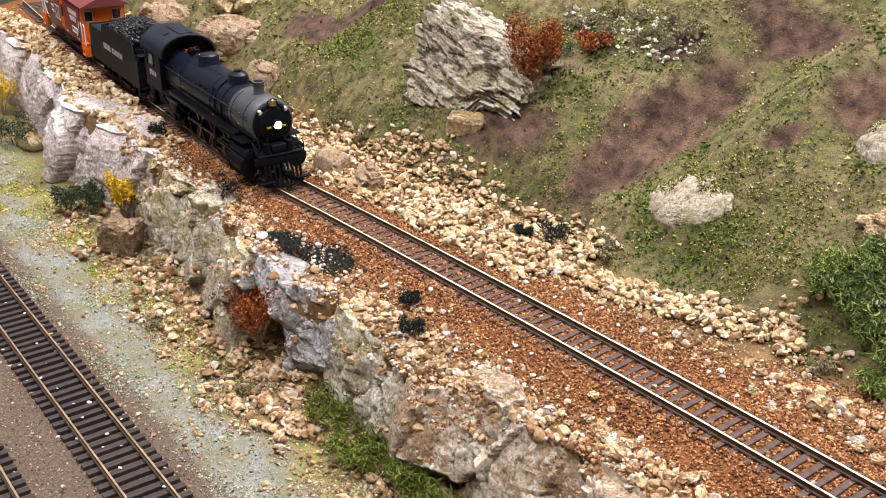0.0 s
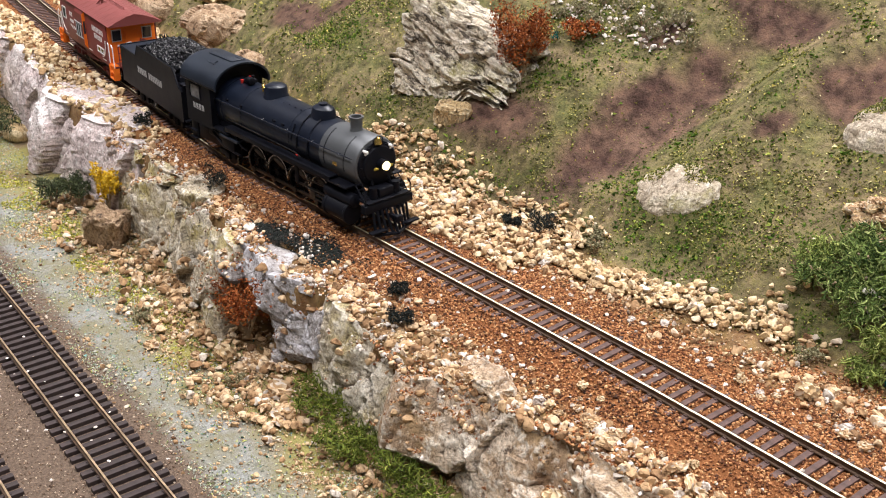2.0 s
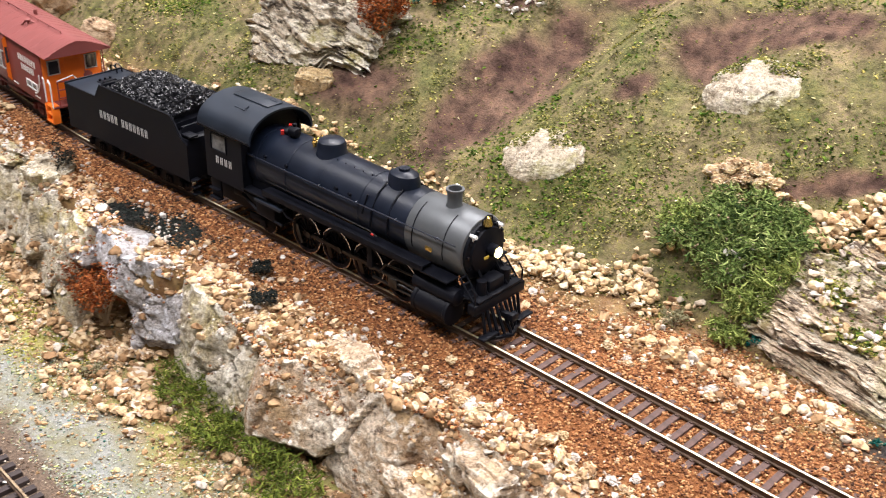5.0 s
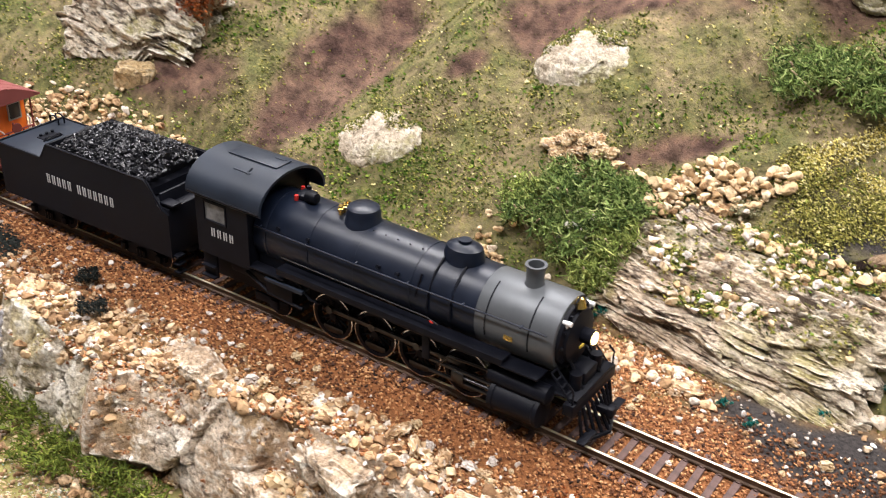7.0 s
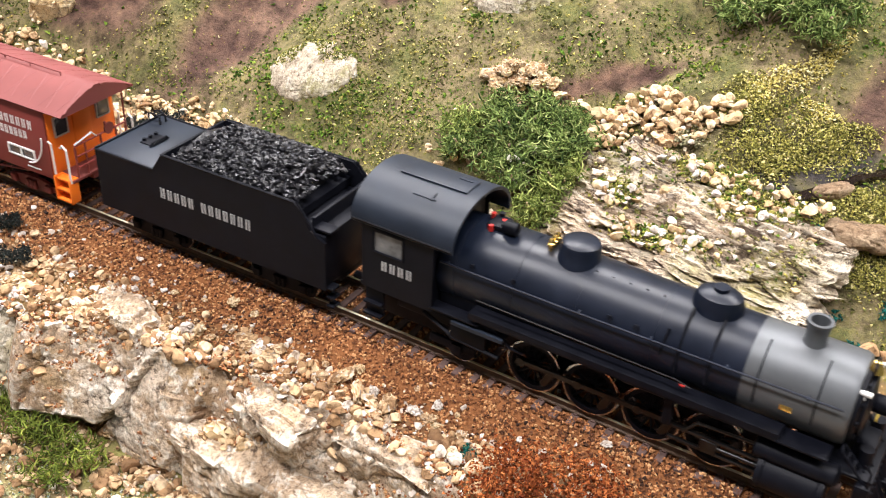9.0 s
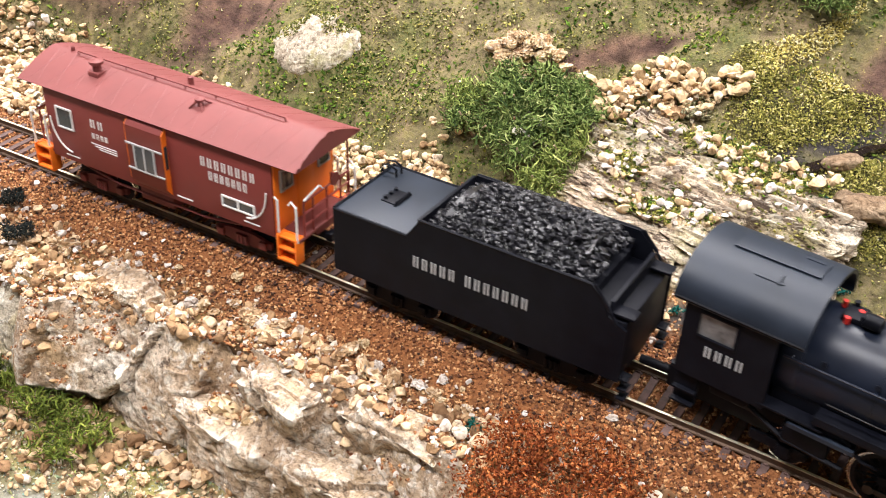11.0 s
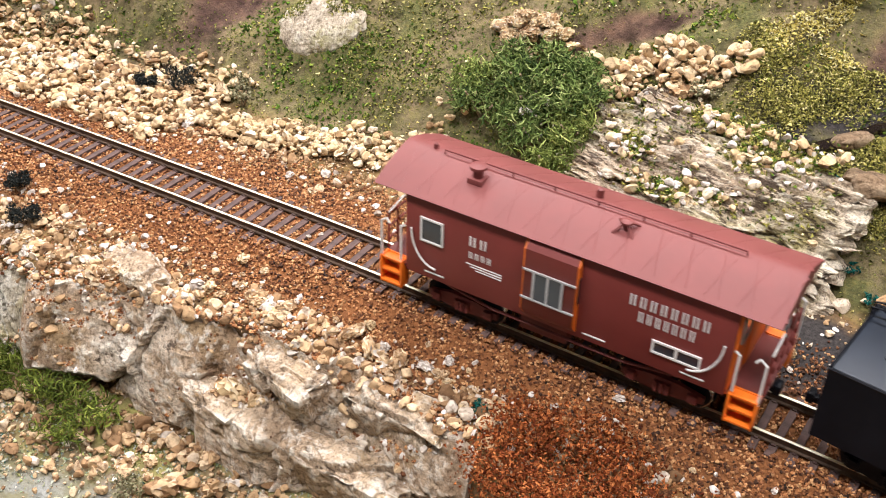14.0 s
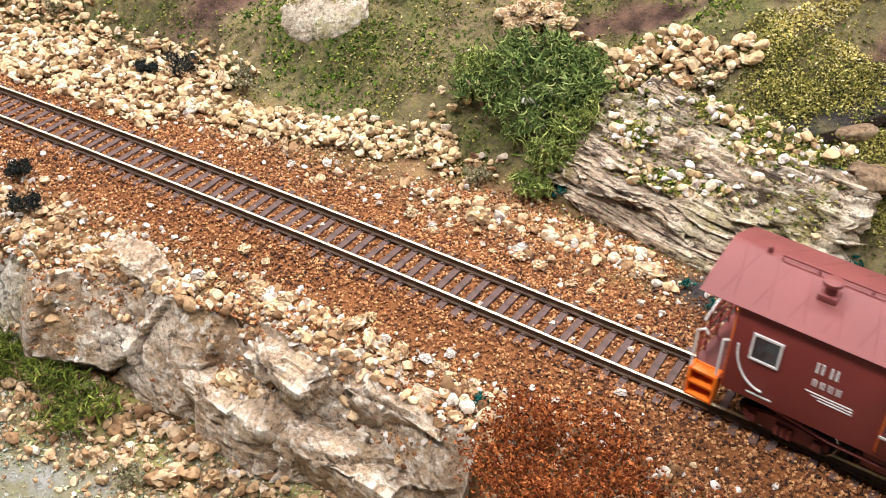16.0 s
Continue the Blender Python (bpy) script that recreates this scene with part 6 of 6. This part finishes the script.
# rubble at the cliff's foot
x, y = gather(15000, -480, 150, -135, -35, lambda x, y: smooth(7, 12, down_edge(x, y)) * (1 - smooth(18, 62, down_edge(x, y) + 12 * wave(x, y, 17, 8))) * 0.8, rng)
loose("rubble", "tan stone rubble fallen along the cliff's foot", "rubble", x, y, 0.8, 3.6, STONE, rng, up=0.4, heap=rng.uniform(0, 2, len(x)))
x, y = gather(1800, 20, 190, -110, -30, lambda x, y: smooth(-4, 4, down_edge(x, y)) * 0.8, rng)
loose("rubble", "tan stone rubble on the bank near the shrub", "rubble", x, y, 1.0, 3.8, STONE, rng, up=0.4, heap=rng.uniform(0, 2, len(x)))
x, y = gather(3200, -700, -120, -150, -70, lambda x, y: 0.5 * smooth(20, 40, down_edge(x, y)), rng)
loose("pebbles", "scattered pebbles on the lower ground", "pebbles", x, y, 0.5, 1.7, STONE, rng, up=0.4)
x, y = gather(24000, -700, 100, -250, -130, lambda x, y: 0.9 * (np.abs(y - low_track_y(x, -158.3)) > 13) * (np.abs(y - low_track_y(x, -210.5)) > 13), rng)
loose("gravel", "brown gravel between the lower tracks", "gravel", x, y, 0.35, 0.8, grains("brown_gravel", [(0.0, (0.08, 0.05, 0.035)), (0.6, (0.28, 0.19, 0.13)), (1.0, (0.58, 0.48, 0.37))], grain=1500), rng, GRAINS, up=0.5)
x, y = gather(70, -420, -150, -225, -140, lambda x, y: 1.0 + 0 * x, rng)
vs, fs = strew(np.stack([x, y, np.full(len(x), LOW + 2.3)], 1), rng.uniform(0.6, 1.6, len(x)), SOLIDS, rng, 0.3)
tagged(link_np("chips", vs, fs, WHITE), "white chips and crumbs lying on the lower ties", "chips", kind="stuff")

# ---- turf and scatter ----
STRAW = grains("straw_fleck", [(0.0, (0.42, 0.34, 0.08)), (0.6, (0.62, 0.54, 0.18)), (1.0, (0.75, 0.70, 0.45))], rough=0.95, spec=0.1, grain=1200)
def hill(x, y):
    toe = np.interp(x, TOE_X, TOE_Y)
    return smooth(toe - 2, toe + 12, off_track(x, y)) * (1 - 0.94 * in_patches(x, y, DIRT))


x, y = gather(270000, -480, 200, 55, 270, lambda x, y: hill(x, y) * (0.10 + 0.9 * smooth(-0.1, 0.7, wave(x, y, 17, 9) + 0.7 * wave(x, y, 5, 2))) * (1 - 0.6 * smooth(170, 260, y)), rng)
loose("turf", "olive and yellow-green foam turf on the hillside", "turf", x, y, 0.3, 1.15, TURF, rng, FLAKES, up=0.4, flat=0.9)
x, y = gather(60000, -480, 200, 55, 270, lambda x, y: hill(x, y) * smooth(0.1, 0.8, wave(x, y, 23, 4) + 0.7 * wave(x, y, 7, 8)), rng)
loose("turf", "dark green foam clumps on the hillside", "turf", x, y, 0.5, 1.7, FRESH, rng, FLAKES, up=0.5, flat=0.9)
x, y = gather(9000, -480, 200, 55, 250, lambda x, y: hill(x, y) * (0.15 + 0.85 * smooth(-0.2, 0.7, wave(x, y, 14, 1))), rng)
loose("turf", "straw-yellow flecks scattered over the hillside", "turf", x, y, 0.5, 1.2, STRAW, rng, FLAKES, up=0.9, flat=0.9)
x, y = gather(2600, -300, 120, 60, 230, lambda x, y: in_patches(x, y, DIRT), rng)
loose("turf", "sparse crumbs on the bare soil", "turf", x, y, 0.3, 0.8, TURF, rng, FLAKES, up=0.4)
x, y = gather(9000, -860, -440, 55, 300, lambda x, y: hill(x, y) * 0.8, rng)
loose("turf", "olive turf on the distant hillside", "turf", x, y, 0.9, 2.4, TURF, rng, FLAKES, up=0.4, flat=0.9)
FRESHP = [(-105, 82, 50, 12, 10), (-60, 100, 40, 14, 10), (-200, 78, 26, 8, 5), (-215, 150, 22, 10, 15), (-400, 96, 36, 14, 5), (-330, 80, 40, 10, 0), (30, 150, 40, 14, 15), (-20, 100, 30, 10, 0), (-30, 74, 22, 10, 0), (70, 178, 40, 20, 0), (-110, 150, 8, 34, -10), (-150, 92, 30, 8, 5), (-226, 166, 54, 18, 12), (-232, 74, 30, 8, 5), (-90, 96, 40, 10, 12)]
x, y = gather(100000, -480, 200, 55, 230, lambda x, y: in_patches(x, y, FRESHP) * (0.35 + 0.65 * smooth(-0.2, 0.4, wave(x, y, 6, 4))) * (off_track(x, y) > 50), rng)
loose("turf", "fresh green foam turf in patches", "turf", x, y, 0.35, 1.25, FRESH, rng, FLAKES, up=0.45, flat=0.9)
MOSSP = [(78, 121, 28, 14, 24), (70, 116, 18, 10, 20), (92, 128, 20, 8, 10), (120, 106, 20, 9, -10), (112, 100, 14, 6, -20), (122, 92, 16, 6, -10), (58, 130, 10, 8, 40), (132, 112, 20, 16, 0)]
x, y = gather(240000, 20, 200, 70, 180, lambda x, y: in_patches(x, y, MOSSP) * (0.5 + 0.5 * smooth(-0.4, 0.3, wave(x, y, 5, 5))) * (1 - near_stream(x, y)), rng)
inside = in_patches(x, y, MOSSP)
loose("moss", "yellow-green moss on the mound by the stream", "moss", x, y, 0.35, 1.0, MOSS, rng, FLAKES, up=0.4, heap=inside * (rng.uniform(0, 2.0, len(x)) + 1.5 * wave(x, y, 4, 3)))
caps = []
for rock in (flat_rock, high_rock):
    tree = BVHTree.FromPolygons([rock.matrix_basis @ v.co for v in rock.data.vertices], [p.vertices[:] for p in rock.data.polygons])
    c = rock.matrix_basis.translation
    for u, v in zip(rng.uniform(-26, 26, 2600), rng.uniform(-18, 18, 2600)):
        if v + 5 * math.sin(u / 5) > 3 or (u < -8 and v > -4):
            hit, normal, _, _ = tree.ray_cast(Vector((c.x + u * MM, c.y + v * MM, c.z + 0.05)), Vector((0, 0, -1)))
            if hit is not None:
                caps.append(hit / MM)
caps = np.array([tuple(c) for c in caps])
vs, fs = strew(caps + np.array((0, 0, 0.3)), rng.uniform(0.4, 1.1, len(caps)), FLAKES, rng, 0.9)
tagged(link_np("turf", vs, fs, TURF), "yellow-green turf grown over the whitish rocks", "turf", kind="stuff")
x, y = gather(42000, -700, 60, -140, -62, lambda x, y: smooth(14, 30, down_edge(x, y)) * (0.25 + 0.75 * smooth(-0.2, 0.5, wave(x, y, 18, 3))), rng)
loose("turf", "pale grey-green scatter on the lower ground", "turf", x, y, 0.45, 1.2, PALE, rng, FLAKES, up=0.4)
x, y = gather(26000, -480, 60, -132, -62, lambda x, y: smooth(0.15, 0.6, wave(x, y, 13, 5) + 0.4 * wave(x, y, 4, 1)) * smooth(14, 26, down_edge(x, y)), rng)
loose("grit", "brown and tan grit in patches on the lower ground", "grit", x, y, 0.35, 1.3, STONE, rng, SOLIDS, up=0.4)
x, y = gather(2500, -480, 60, -132, -62, lambda x, y: smooth(0.2, 0.6, wave(x, y, 9, 7)), rng)
loose("turf", "teal foam crumbs on the lower ground", "turf", x, y, 0.4, 1.1, TEALLEAF, rng, FLAKES, up=0.5)
LOWMOSS = [(-345, -94, 46, 13, 0), (-297, -90, 34, 9, 0), (-435, -86, 46, 13, 0), (-260, -106, 24, 10, 0), (-480, -96, 40, 16, 0), (-372, -92, 60, 12, 5), (-440, -92, 40, 14, 5), (-330, -98, 40, 12, 0), (-520, -96, 60, 18, 0), (-235, -88, 40, 8, 0), (-170, -78, 26, 8, 0)]
x, y = gather(60000, -700, -60, -135, -62, lambda x, y: in_patches(x, y, LOWMOSS) * 0.9 * smooth(-0.3, 0.4, wave(x, y, 8, 1)), rng)
loose("turf", "yellow-green turf on the lower ground", "turf", x, y, 0.5, 1.3, BRIGHTMOSS, rng, FLAKES, up=0.4)


STRAWP = [(70, 138, 16, 4, 52), (80, 150, 12, 4, 62), (64, 126, 8, 3, 40), (88, 136, 8, 3, 0), (84, 160, 8, 4, 70)]
x, y = gather(16000, 50, 105, 115, 175, lambda x, y: in_patches(x, y, STRAWP), rng)
loose("moss", "pale straw-yellow moss along the mound's crest", "moss", x, y, 0.4, 1.1, STRAW, rng, FLAKES, up=0.5, heap=rng.uniform(0, 2.5, len(x)))


# ---- shrubs ----
def strand(seed):
    """A short curled strand of lichen: a three-sided tapering tube."""
    r = np.random.default_rng(seed)
    v, f = [], []
    bend, lift = r.uniform(-1.2, 1.2), r.uniform(-0.8, 0.8)
    for k in range(4):
        u = k / 3 * 2 - 1
        for q in range(3):
            a = 2 * math.pi * q / 3
            w = 0.26 * (1 - 0.45 * abs(u))
            v.append((1.7 * u, bend * u * u + w * math.cos(a), lift * u * u + 0.3 * u + w * math.sin(a)))
    for k in range(3):
        for q in range(3):
            a, b, c, d = 3 * k + q, 3 * k + (q + 1) % 3, 3 * k + 3 + (q + 1) % 3, 3 * k + 3 + q
            f += [(a, b, c), (a, c, d)]
    return np.array(v), np.array(f + [(0, 2, 1), (9, 10, 11)])


STRANDS = [strand(k) for k in range(6)]
DUSKLEAF = grains("dusky_green_leaf", [(0.0, (0.015, 0.02, 0.012)), (0.6, (0.05, 0.065, 0.03)), (1.0, (0.12, 0.14, 0.06))], rough=0.9, spec=0.15, grain=1200)
FRONTLEAF = grains("yellowish_green_leaf", [(0.0, (0.06, 0.085, 0.02)), (0.6, (0.20, 0.26, 0.06)), (1.0, (0.42, 0.46, 0.15))], rough=0.9, spec=0.15, grain=1200)
MOSSGREEN = grains("moss_green_leaf", [(0.0, (0.05, 0.07, 0.012)), (0.6, (0.13, 0.17, 0.025)), (1.0, (0.24, 0.26, 0.05))], rough=0.9, spec=0.15, grain=1200)


def shrub(label, at, size, material, n, leaf, seed, stems=5, group="shrubs", name="shrub", solids=None):
    """A small shrub: bent stems and a ragged crown of many little leaves."""
    r = np.random.default_rng(seed)
    z0 = at[2] if len(at) > 2 else float(height(np.float64(at[0]), np.float64(at[1])))
    th = thing(name, label, "shrub", group, Matrix.Translation((at[0] * MM, at[1] * MM, z0 * MM)))
    bm = fresh()
    tips = []
    for k in range(stems):
        a = 2 * math.pi * k / stems + r.uniform(-0.4, 0.4)
        tip = (size[0] * 0.36 * math.cos(a), size[1] * 0.36 * math.sin(a), size[2] * r.uniform(0.5, 0.85))
        wire(bm, [(0, 0, -1.5), (tip[0] * 0.4, tip[1] * 0.4, tip[2] * 0.45), tip], 0.45, 5)
        tips.append(tip)
    part("stem", bm, BROWN_ROCK, th)
    lobes = np.array(tips + [(0, 0, size[2] * 0.55)])
    d = r.normal(size=(n, 3))
    d /= np.linalg.norm(d, axis=1)[:, None]
    c = lobes[r.integers(0, len(lobes), n)]
    p = c + d * (r.uniform(0.15, 1, (n, 1)) ** 0.45) * np.array(size) * r.uniform(0.16, 0.34, (n, 1))
    p[:, 2] = np.clip(p[:, 2], -0.5, None)
    if len(at) == 2:
        p[:, 2] += 0.6 * (height(at[0] + p[:, 0], at[1] + p[:, 1]) - z0)
    vs, fs = strew(p, r.uniform(0.6, 1.25, n) * leaf, solids or FLAKES, r, 1.0)
    tagged(link_np("crown", vs, fs, material, th), kind="stuff")
    return th


for k, (at, s) in enumerate((((-166, -35), (9, 9, 7)), ((-148, -48), (12, 11, 9)), ((-323, -42), (17, 14, 14)), ((-241, -46), (22, 10, 7)), ((-176, 63), (18, 12, 9)), ((-188, 53), (11, 9, 7)), ((-445, -26), (17, 12, 8)))):
    shrub("small blackish lichen shrub on the track shoulder", at, s, BLACKLEAF, 800, 0.55, 50 + k, 4, "dark shrubs")
shrub("large rust-brown shrub on the bank below the track", (74, -51, -29), (52, 40, 34), RUSTLEAF, 6800, 0.72, 61, 9, "rust shrubs")
shrub("rust-brown shrub growing in the hollow under the ledge", (-246, -69, -50), (44, 22, 36), RUSTLEAF, 2600, 0.8, 62, 7, "rust shrubs")
shrub("rust-brown shrub beside the layered outcrop", (-249, 112), (34, 22, 44), RUSTLEAF, 3600, 0.85, 63, 7, "rust shrubs")
shrub("low rust-brown shrub on the high slope", (-238, 148), (24, 14, 12), RUSTLEAF, 500, 1.0, 64, 5, "rust shrubs")
shrub("rust-brown shrub on the bank", (108, -50), (34, 26, 14), RUSTLEAF, 1500, 0.75, 65, 5, "rust shrubs")
for k, (at, s, n) in enumerate((((-20, 95), (28, 18, 16), 800), ((-2, 92), (27, 21, 18), 900), ((-32, 84), (24, 16, 14), 560), ((4, 72), (17, 14, 16), 560), ((-2, 100), (24, 14, 14), 560), ((-12, 80), (22, 14, 15), 600), ((-18, 90), (24, 16, 16), 600), ((-42, 92), (16, 14, 9), 300), ((8, 82), (16, 14, 12), 460), ((9, 96), (16, 14, 11), 420), ((2, 62), (14, 10, 9), 320), ((54, 160), (38, 22, 16), 1000), ((74, 160), (30, 22, 15), 800), ((44, 172), (30, 20, 16), 600))):
    shrub("dense tangled green shrub on the slope behind the track", at, s, FRONTLEAF if k in (3, 7, 8, 10) else LEAF, int(n * 0.95), 1.35, 70 + k, 6, "green shrubs", solids=STRANDS)
for k, (at, s, n) in enumerate((((-170, -74), (34, 24, 13), 900), ((-122, -76), (36, 26, 15), 1000), ((-96, -82), (30, 22, 12), 700), ((-140, -84), (26, 20, 12), 600), ((-474, -80), (22, 16, 18), 700), ((-462, -68), (20, 14, 22), 700), ((-624, -64), (40, 26, 24), 800))):
    shrub("tangled green shrub at the cliff's foot", at, s, DUSKLEAF if k > 3 else MOSSGREEN, int(n * 0.72), 1.2, 80 + k, 6, "lower shrubs", solids=STRANDS)
for k, (at, s, n) in enumerate((((-428, -62, -46), (24, 12, 28), 800), ((-702, -48, -56), (40, 24, 36), 900), ((36, 202), (24, 12, 22), 500))):
    shrub("bright yellow shrub against the rock", at, s, YELLOWLEAF, n, 1.1, 90 + k, 5, "yellow shrubs")
for k, (x, y) in enumerate(((126, 72), (118, 78), (102, 60), (132, 84), (72, 44), (84, 38), (-2, 98), (12, 66), (96, 76), (40, -38), (-10, -92), (-252, 142), (104, 96), (58, 62), (88, 92), (-18, -88))):
    shrub("tiny teal foam tuft among the stones", (x, y), (5, 4.5, 3.4), TEALLEAF, 60, 0.7, 100 + k, 3, "teal tufts")
for k, (x, y) in enumerate(((-218, 162), (-228, 174), (-254, 162), (-202, 166), (-236, 156), (-190, 178), (-244, 172), (-210, 180), (-262, 154), (-180, 170), (48, 108), (-150, 72), (-142, 66), (-212, 169), (-198, 174), (-242, 160), (22, -60), (-60, -92), (-300, -100), (-220, -92), (-20, 60), (-260, 66), (-340, 62), (-376, 60))):
    shrub("grey-green tuft between the stones", (x, y), (11, 9, 7), GREYLEAF, 170, 0.8, 120 + k, 4, "grey tufts")


# ---- single stones that stand out ----
STONES = []
for k in range(9):
    r = np.random.default_rng(200 + k)
    bm = bmesh.new()
    bmesh.ops.create_icosphere(bm, subdivisions=3, radius=1)
    ends = r.normal(size=(11, 3))
    ends /= np.linalg.norm(ends, axis=1)[:, None]
    for v in bm.verts:
        p = np.array(v.co)
        for e, lim in zip(ends, r.uniform(0.36, 0.8, 11)):
            p = p - e * max(0, p @ e - lim) * 0.96
        v.co = Vector(p) * (1 + 0.06 * noise.noise(Vector(p) * 3 + Vector((k, 0, 0))))
    bm.transform(Matrix.Scale(MM, 4))
    mesh = bpy.data.meshes.new("stone")
    bm.to_mesh(mesh)
    bm.free()
    STONES.append(mesh)
STONE_MESH = {}


def stone(x, y, size, material, label, k, turn=0, z=None, group="loose stones"):
    key = (k % 9, material.name)
    if key not in STONE_MESH:
        STONE_MESH[key] = STONES[k % 9].copy()
        STONE_MESH[key].materials.append(material)
        STONE_MESH[key].shade_smooth()
        STONE_MESH[key].set_sharp_from_angle(angle=radians(24))
    ob = new("stone", STONE_MESH[key])
    z = float(height(np.float64(x), np.float64(y))) if z is None else z
    ob.matrix_basis = pose(x * MM, y * MM, (z + size[2] * 0.30) * MM, (k * 37) % 21 - 10, (k * 53) % 21 - 10, turn) @ Matrix.Diagonal((size[0] / 2, size[1] / 2, size[2] / 2, 1))
    return tagged(ob, label, "stone", group)


NAMED = [(-7, 38, (11, 9, 10), CREAM, "cream boulder beside the far rail", 20), (-29, 28, (7, 6, 6), CREAM, "cream stone beside the far rail", 70), (15, 31, (8, 4, 4), WHITE, "white flat stone beside the ballast", 30),
         (59, 44, (13, 9, 6), STONE, "flat pinkish stone on the ballast edge", 10), (-3, -34, (13, 5.5, 5), STONE, "long oval tan stone above the cliff", -52), (-131, -40, (11, 6, 6), STONE, "tan upright stone on the shoulder", 60),
         (-121, -54, (12, 9, 9), STONE, "tan boulder on the cliff's lip", 15), (-42, -57, (17, 11, 10), CREAM, "large tan stone on the cliff's ledge", -10), (-32, -57, (8, 7, 7), CREAM, "tan stone on the cliff's ledge", 40),
         (-243, -84, (14, 12, 13), CREAM, "pale boulder before the hollow", 25), (-275, -108, (13, 9, 6), STONE, "orange-brown flat stone on the gravel", 0), (-340, -84, (12, 8, 12), STONE, "tan upright stone on the lower ground", 15),
         (-226, -84, (12, 10, 9), STONE, "tan stone before the hollow", 80), (-198, -80, (16, 12, 10), STONE, "tan boulder at the cliff's foot", 33), (-180, -92, (13, 10, 9), STONE, "tan boulder at the cliff's foot", 5),
         (-90, -76, (11, 9, 9), STONE, "tan boulder at the cliff's foot", 5), (-70, -84, (9, 8, 7), STONE, "tan boulder at the cliff's foot", 45), (-49, -85, (13, 10, 9), STONE, "orange-tan boulder at the cliff's foot", 20),
         (-36, -78, (11, 8, 10), STONE, "tan boulder at the cliff's foot", 60), (64, 87, (9, 8, 7), CREAM, "round cream stone lying on the slab", 0), (55, 70, (8, 6, 5), WHITE, "white stone on the slab's edge", 30),
         (-97, 38, (5, 5, 8), STONE, "yellow-brown upright stone at the pile's foot", 0), (38, 106, (11, 9, 8), STONE, "brown-tan boulder above the slab", 0), (6, 108, (11, 8, 7), CREAM, "cream boulder above the slab", 10),
         (24, 110, (10, 8, 7), CREAM, "cream boulder above the slab", 30), (15, 101, (10, 8, 8), STONE, "tan boulder above the slab", 60), (76, -17, (5, 4, 3), WHITE, "white pebble on the shoulder", 0), (20, -50, (9, 7, 5), WHITE, "white stone near the shrub", 0)]
for k, (x, y, s, m, label, turn) in enumerate(NAMED):
    stone(x, y, s, m, label, k, turn, -31.0 if "ledge" in label else None)
# the cone of stones on the slope
r = np.random.default_rng(33)
for k in range(78):
    u = r.uniform(0, 1) ** 0.7
    a = r.uniform(0, 2 * math.pi)
    x, y = -26 + 19 * u * math.cos(a), 110 + 8 * u * math.sin(a)
    s = r.uniform(4.6, 7.6) * (0.75 + 0.3 * u)
    stone(x, y, (s * 1.15, s, s * 0.85), CREAM if k % 3 else STONE, "tan stone of the small cone on the slope", k, r.uniform(0, 180), float(height(np.float64(x), np.float64(y))) + (10 if k % 2 else 4) * (1 - u), "stone cone")
for k in range(110):
    x = r.uniform(-150, 130)
    if k % 2:
        y = float(track_y(x)) - r.uniform(22, 46)
    else:
        y = float(track_y(x)) + r.uniform(22, 48)
    if y < edge_at(x) - 1:
        continue
    s = 2.2 + 4.0 * r.uniform(0, 1) ** 2.5
    stone(x, y, (s * 1.25, s, s * 0.8), (WHITE, STONE, STONE, CREAM)[int(r.integers(0, 4))], "loose stone on the ballast shoulder", k, r.uniform(0, 180), None, "shoulder stones")
for k, (x, o) in enumerate(((-52.9, -1), (-50, 2.5), (-137, 6), (48, 5), (44, 0), (53, -3), (70, 3), (-92, -4), (-120, 3), (20, -4.5))):
    stone(x, float(track_y(x)) + o, (2.6, 2.2, 1.7), WHITE, "white pebble lying between the rails", k, 30 * k, -3.0, "pebbles on the track")
# angular boulders tumbled at the cliff's foot before the hollow and beyond
for k in range(86):
    x = r.uniform(-345, -150) if k < 62 else r.uniform(-120, 10)
    y = edge_at(x) - 11 - 26 * r.uniform(0, 1) ** 1.6
    s = 4.0 + 6.0 * r.uniform(0, 1) ** 1.8
    stone(x, y, (s * 1.25, s, s * 0.85), (STONE, STONE, CREAM, STONE)[k % 4], "tan angular stone tumbled at the cliff's foot", k, r.uniform(0, 180), None, "foot stones")
for k in range(46):
    x = r.uniform(-150, 70)
    y = edge_at(x) + 1 + 9 * r.uniform(0, 1)
    s = 3.0 + 5.0 * r.uniform(0, 1) ** 2.2
    stone(x, y, (s * 1.3, s, s * 0.85), (STONE, CREAM, STONE)[k % 3], "tan stone on the cliff's lip", k, r.uniform(0, 180), None, "lip stones")


motions()
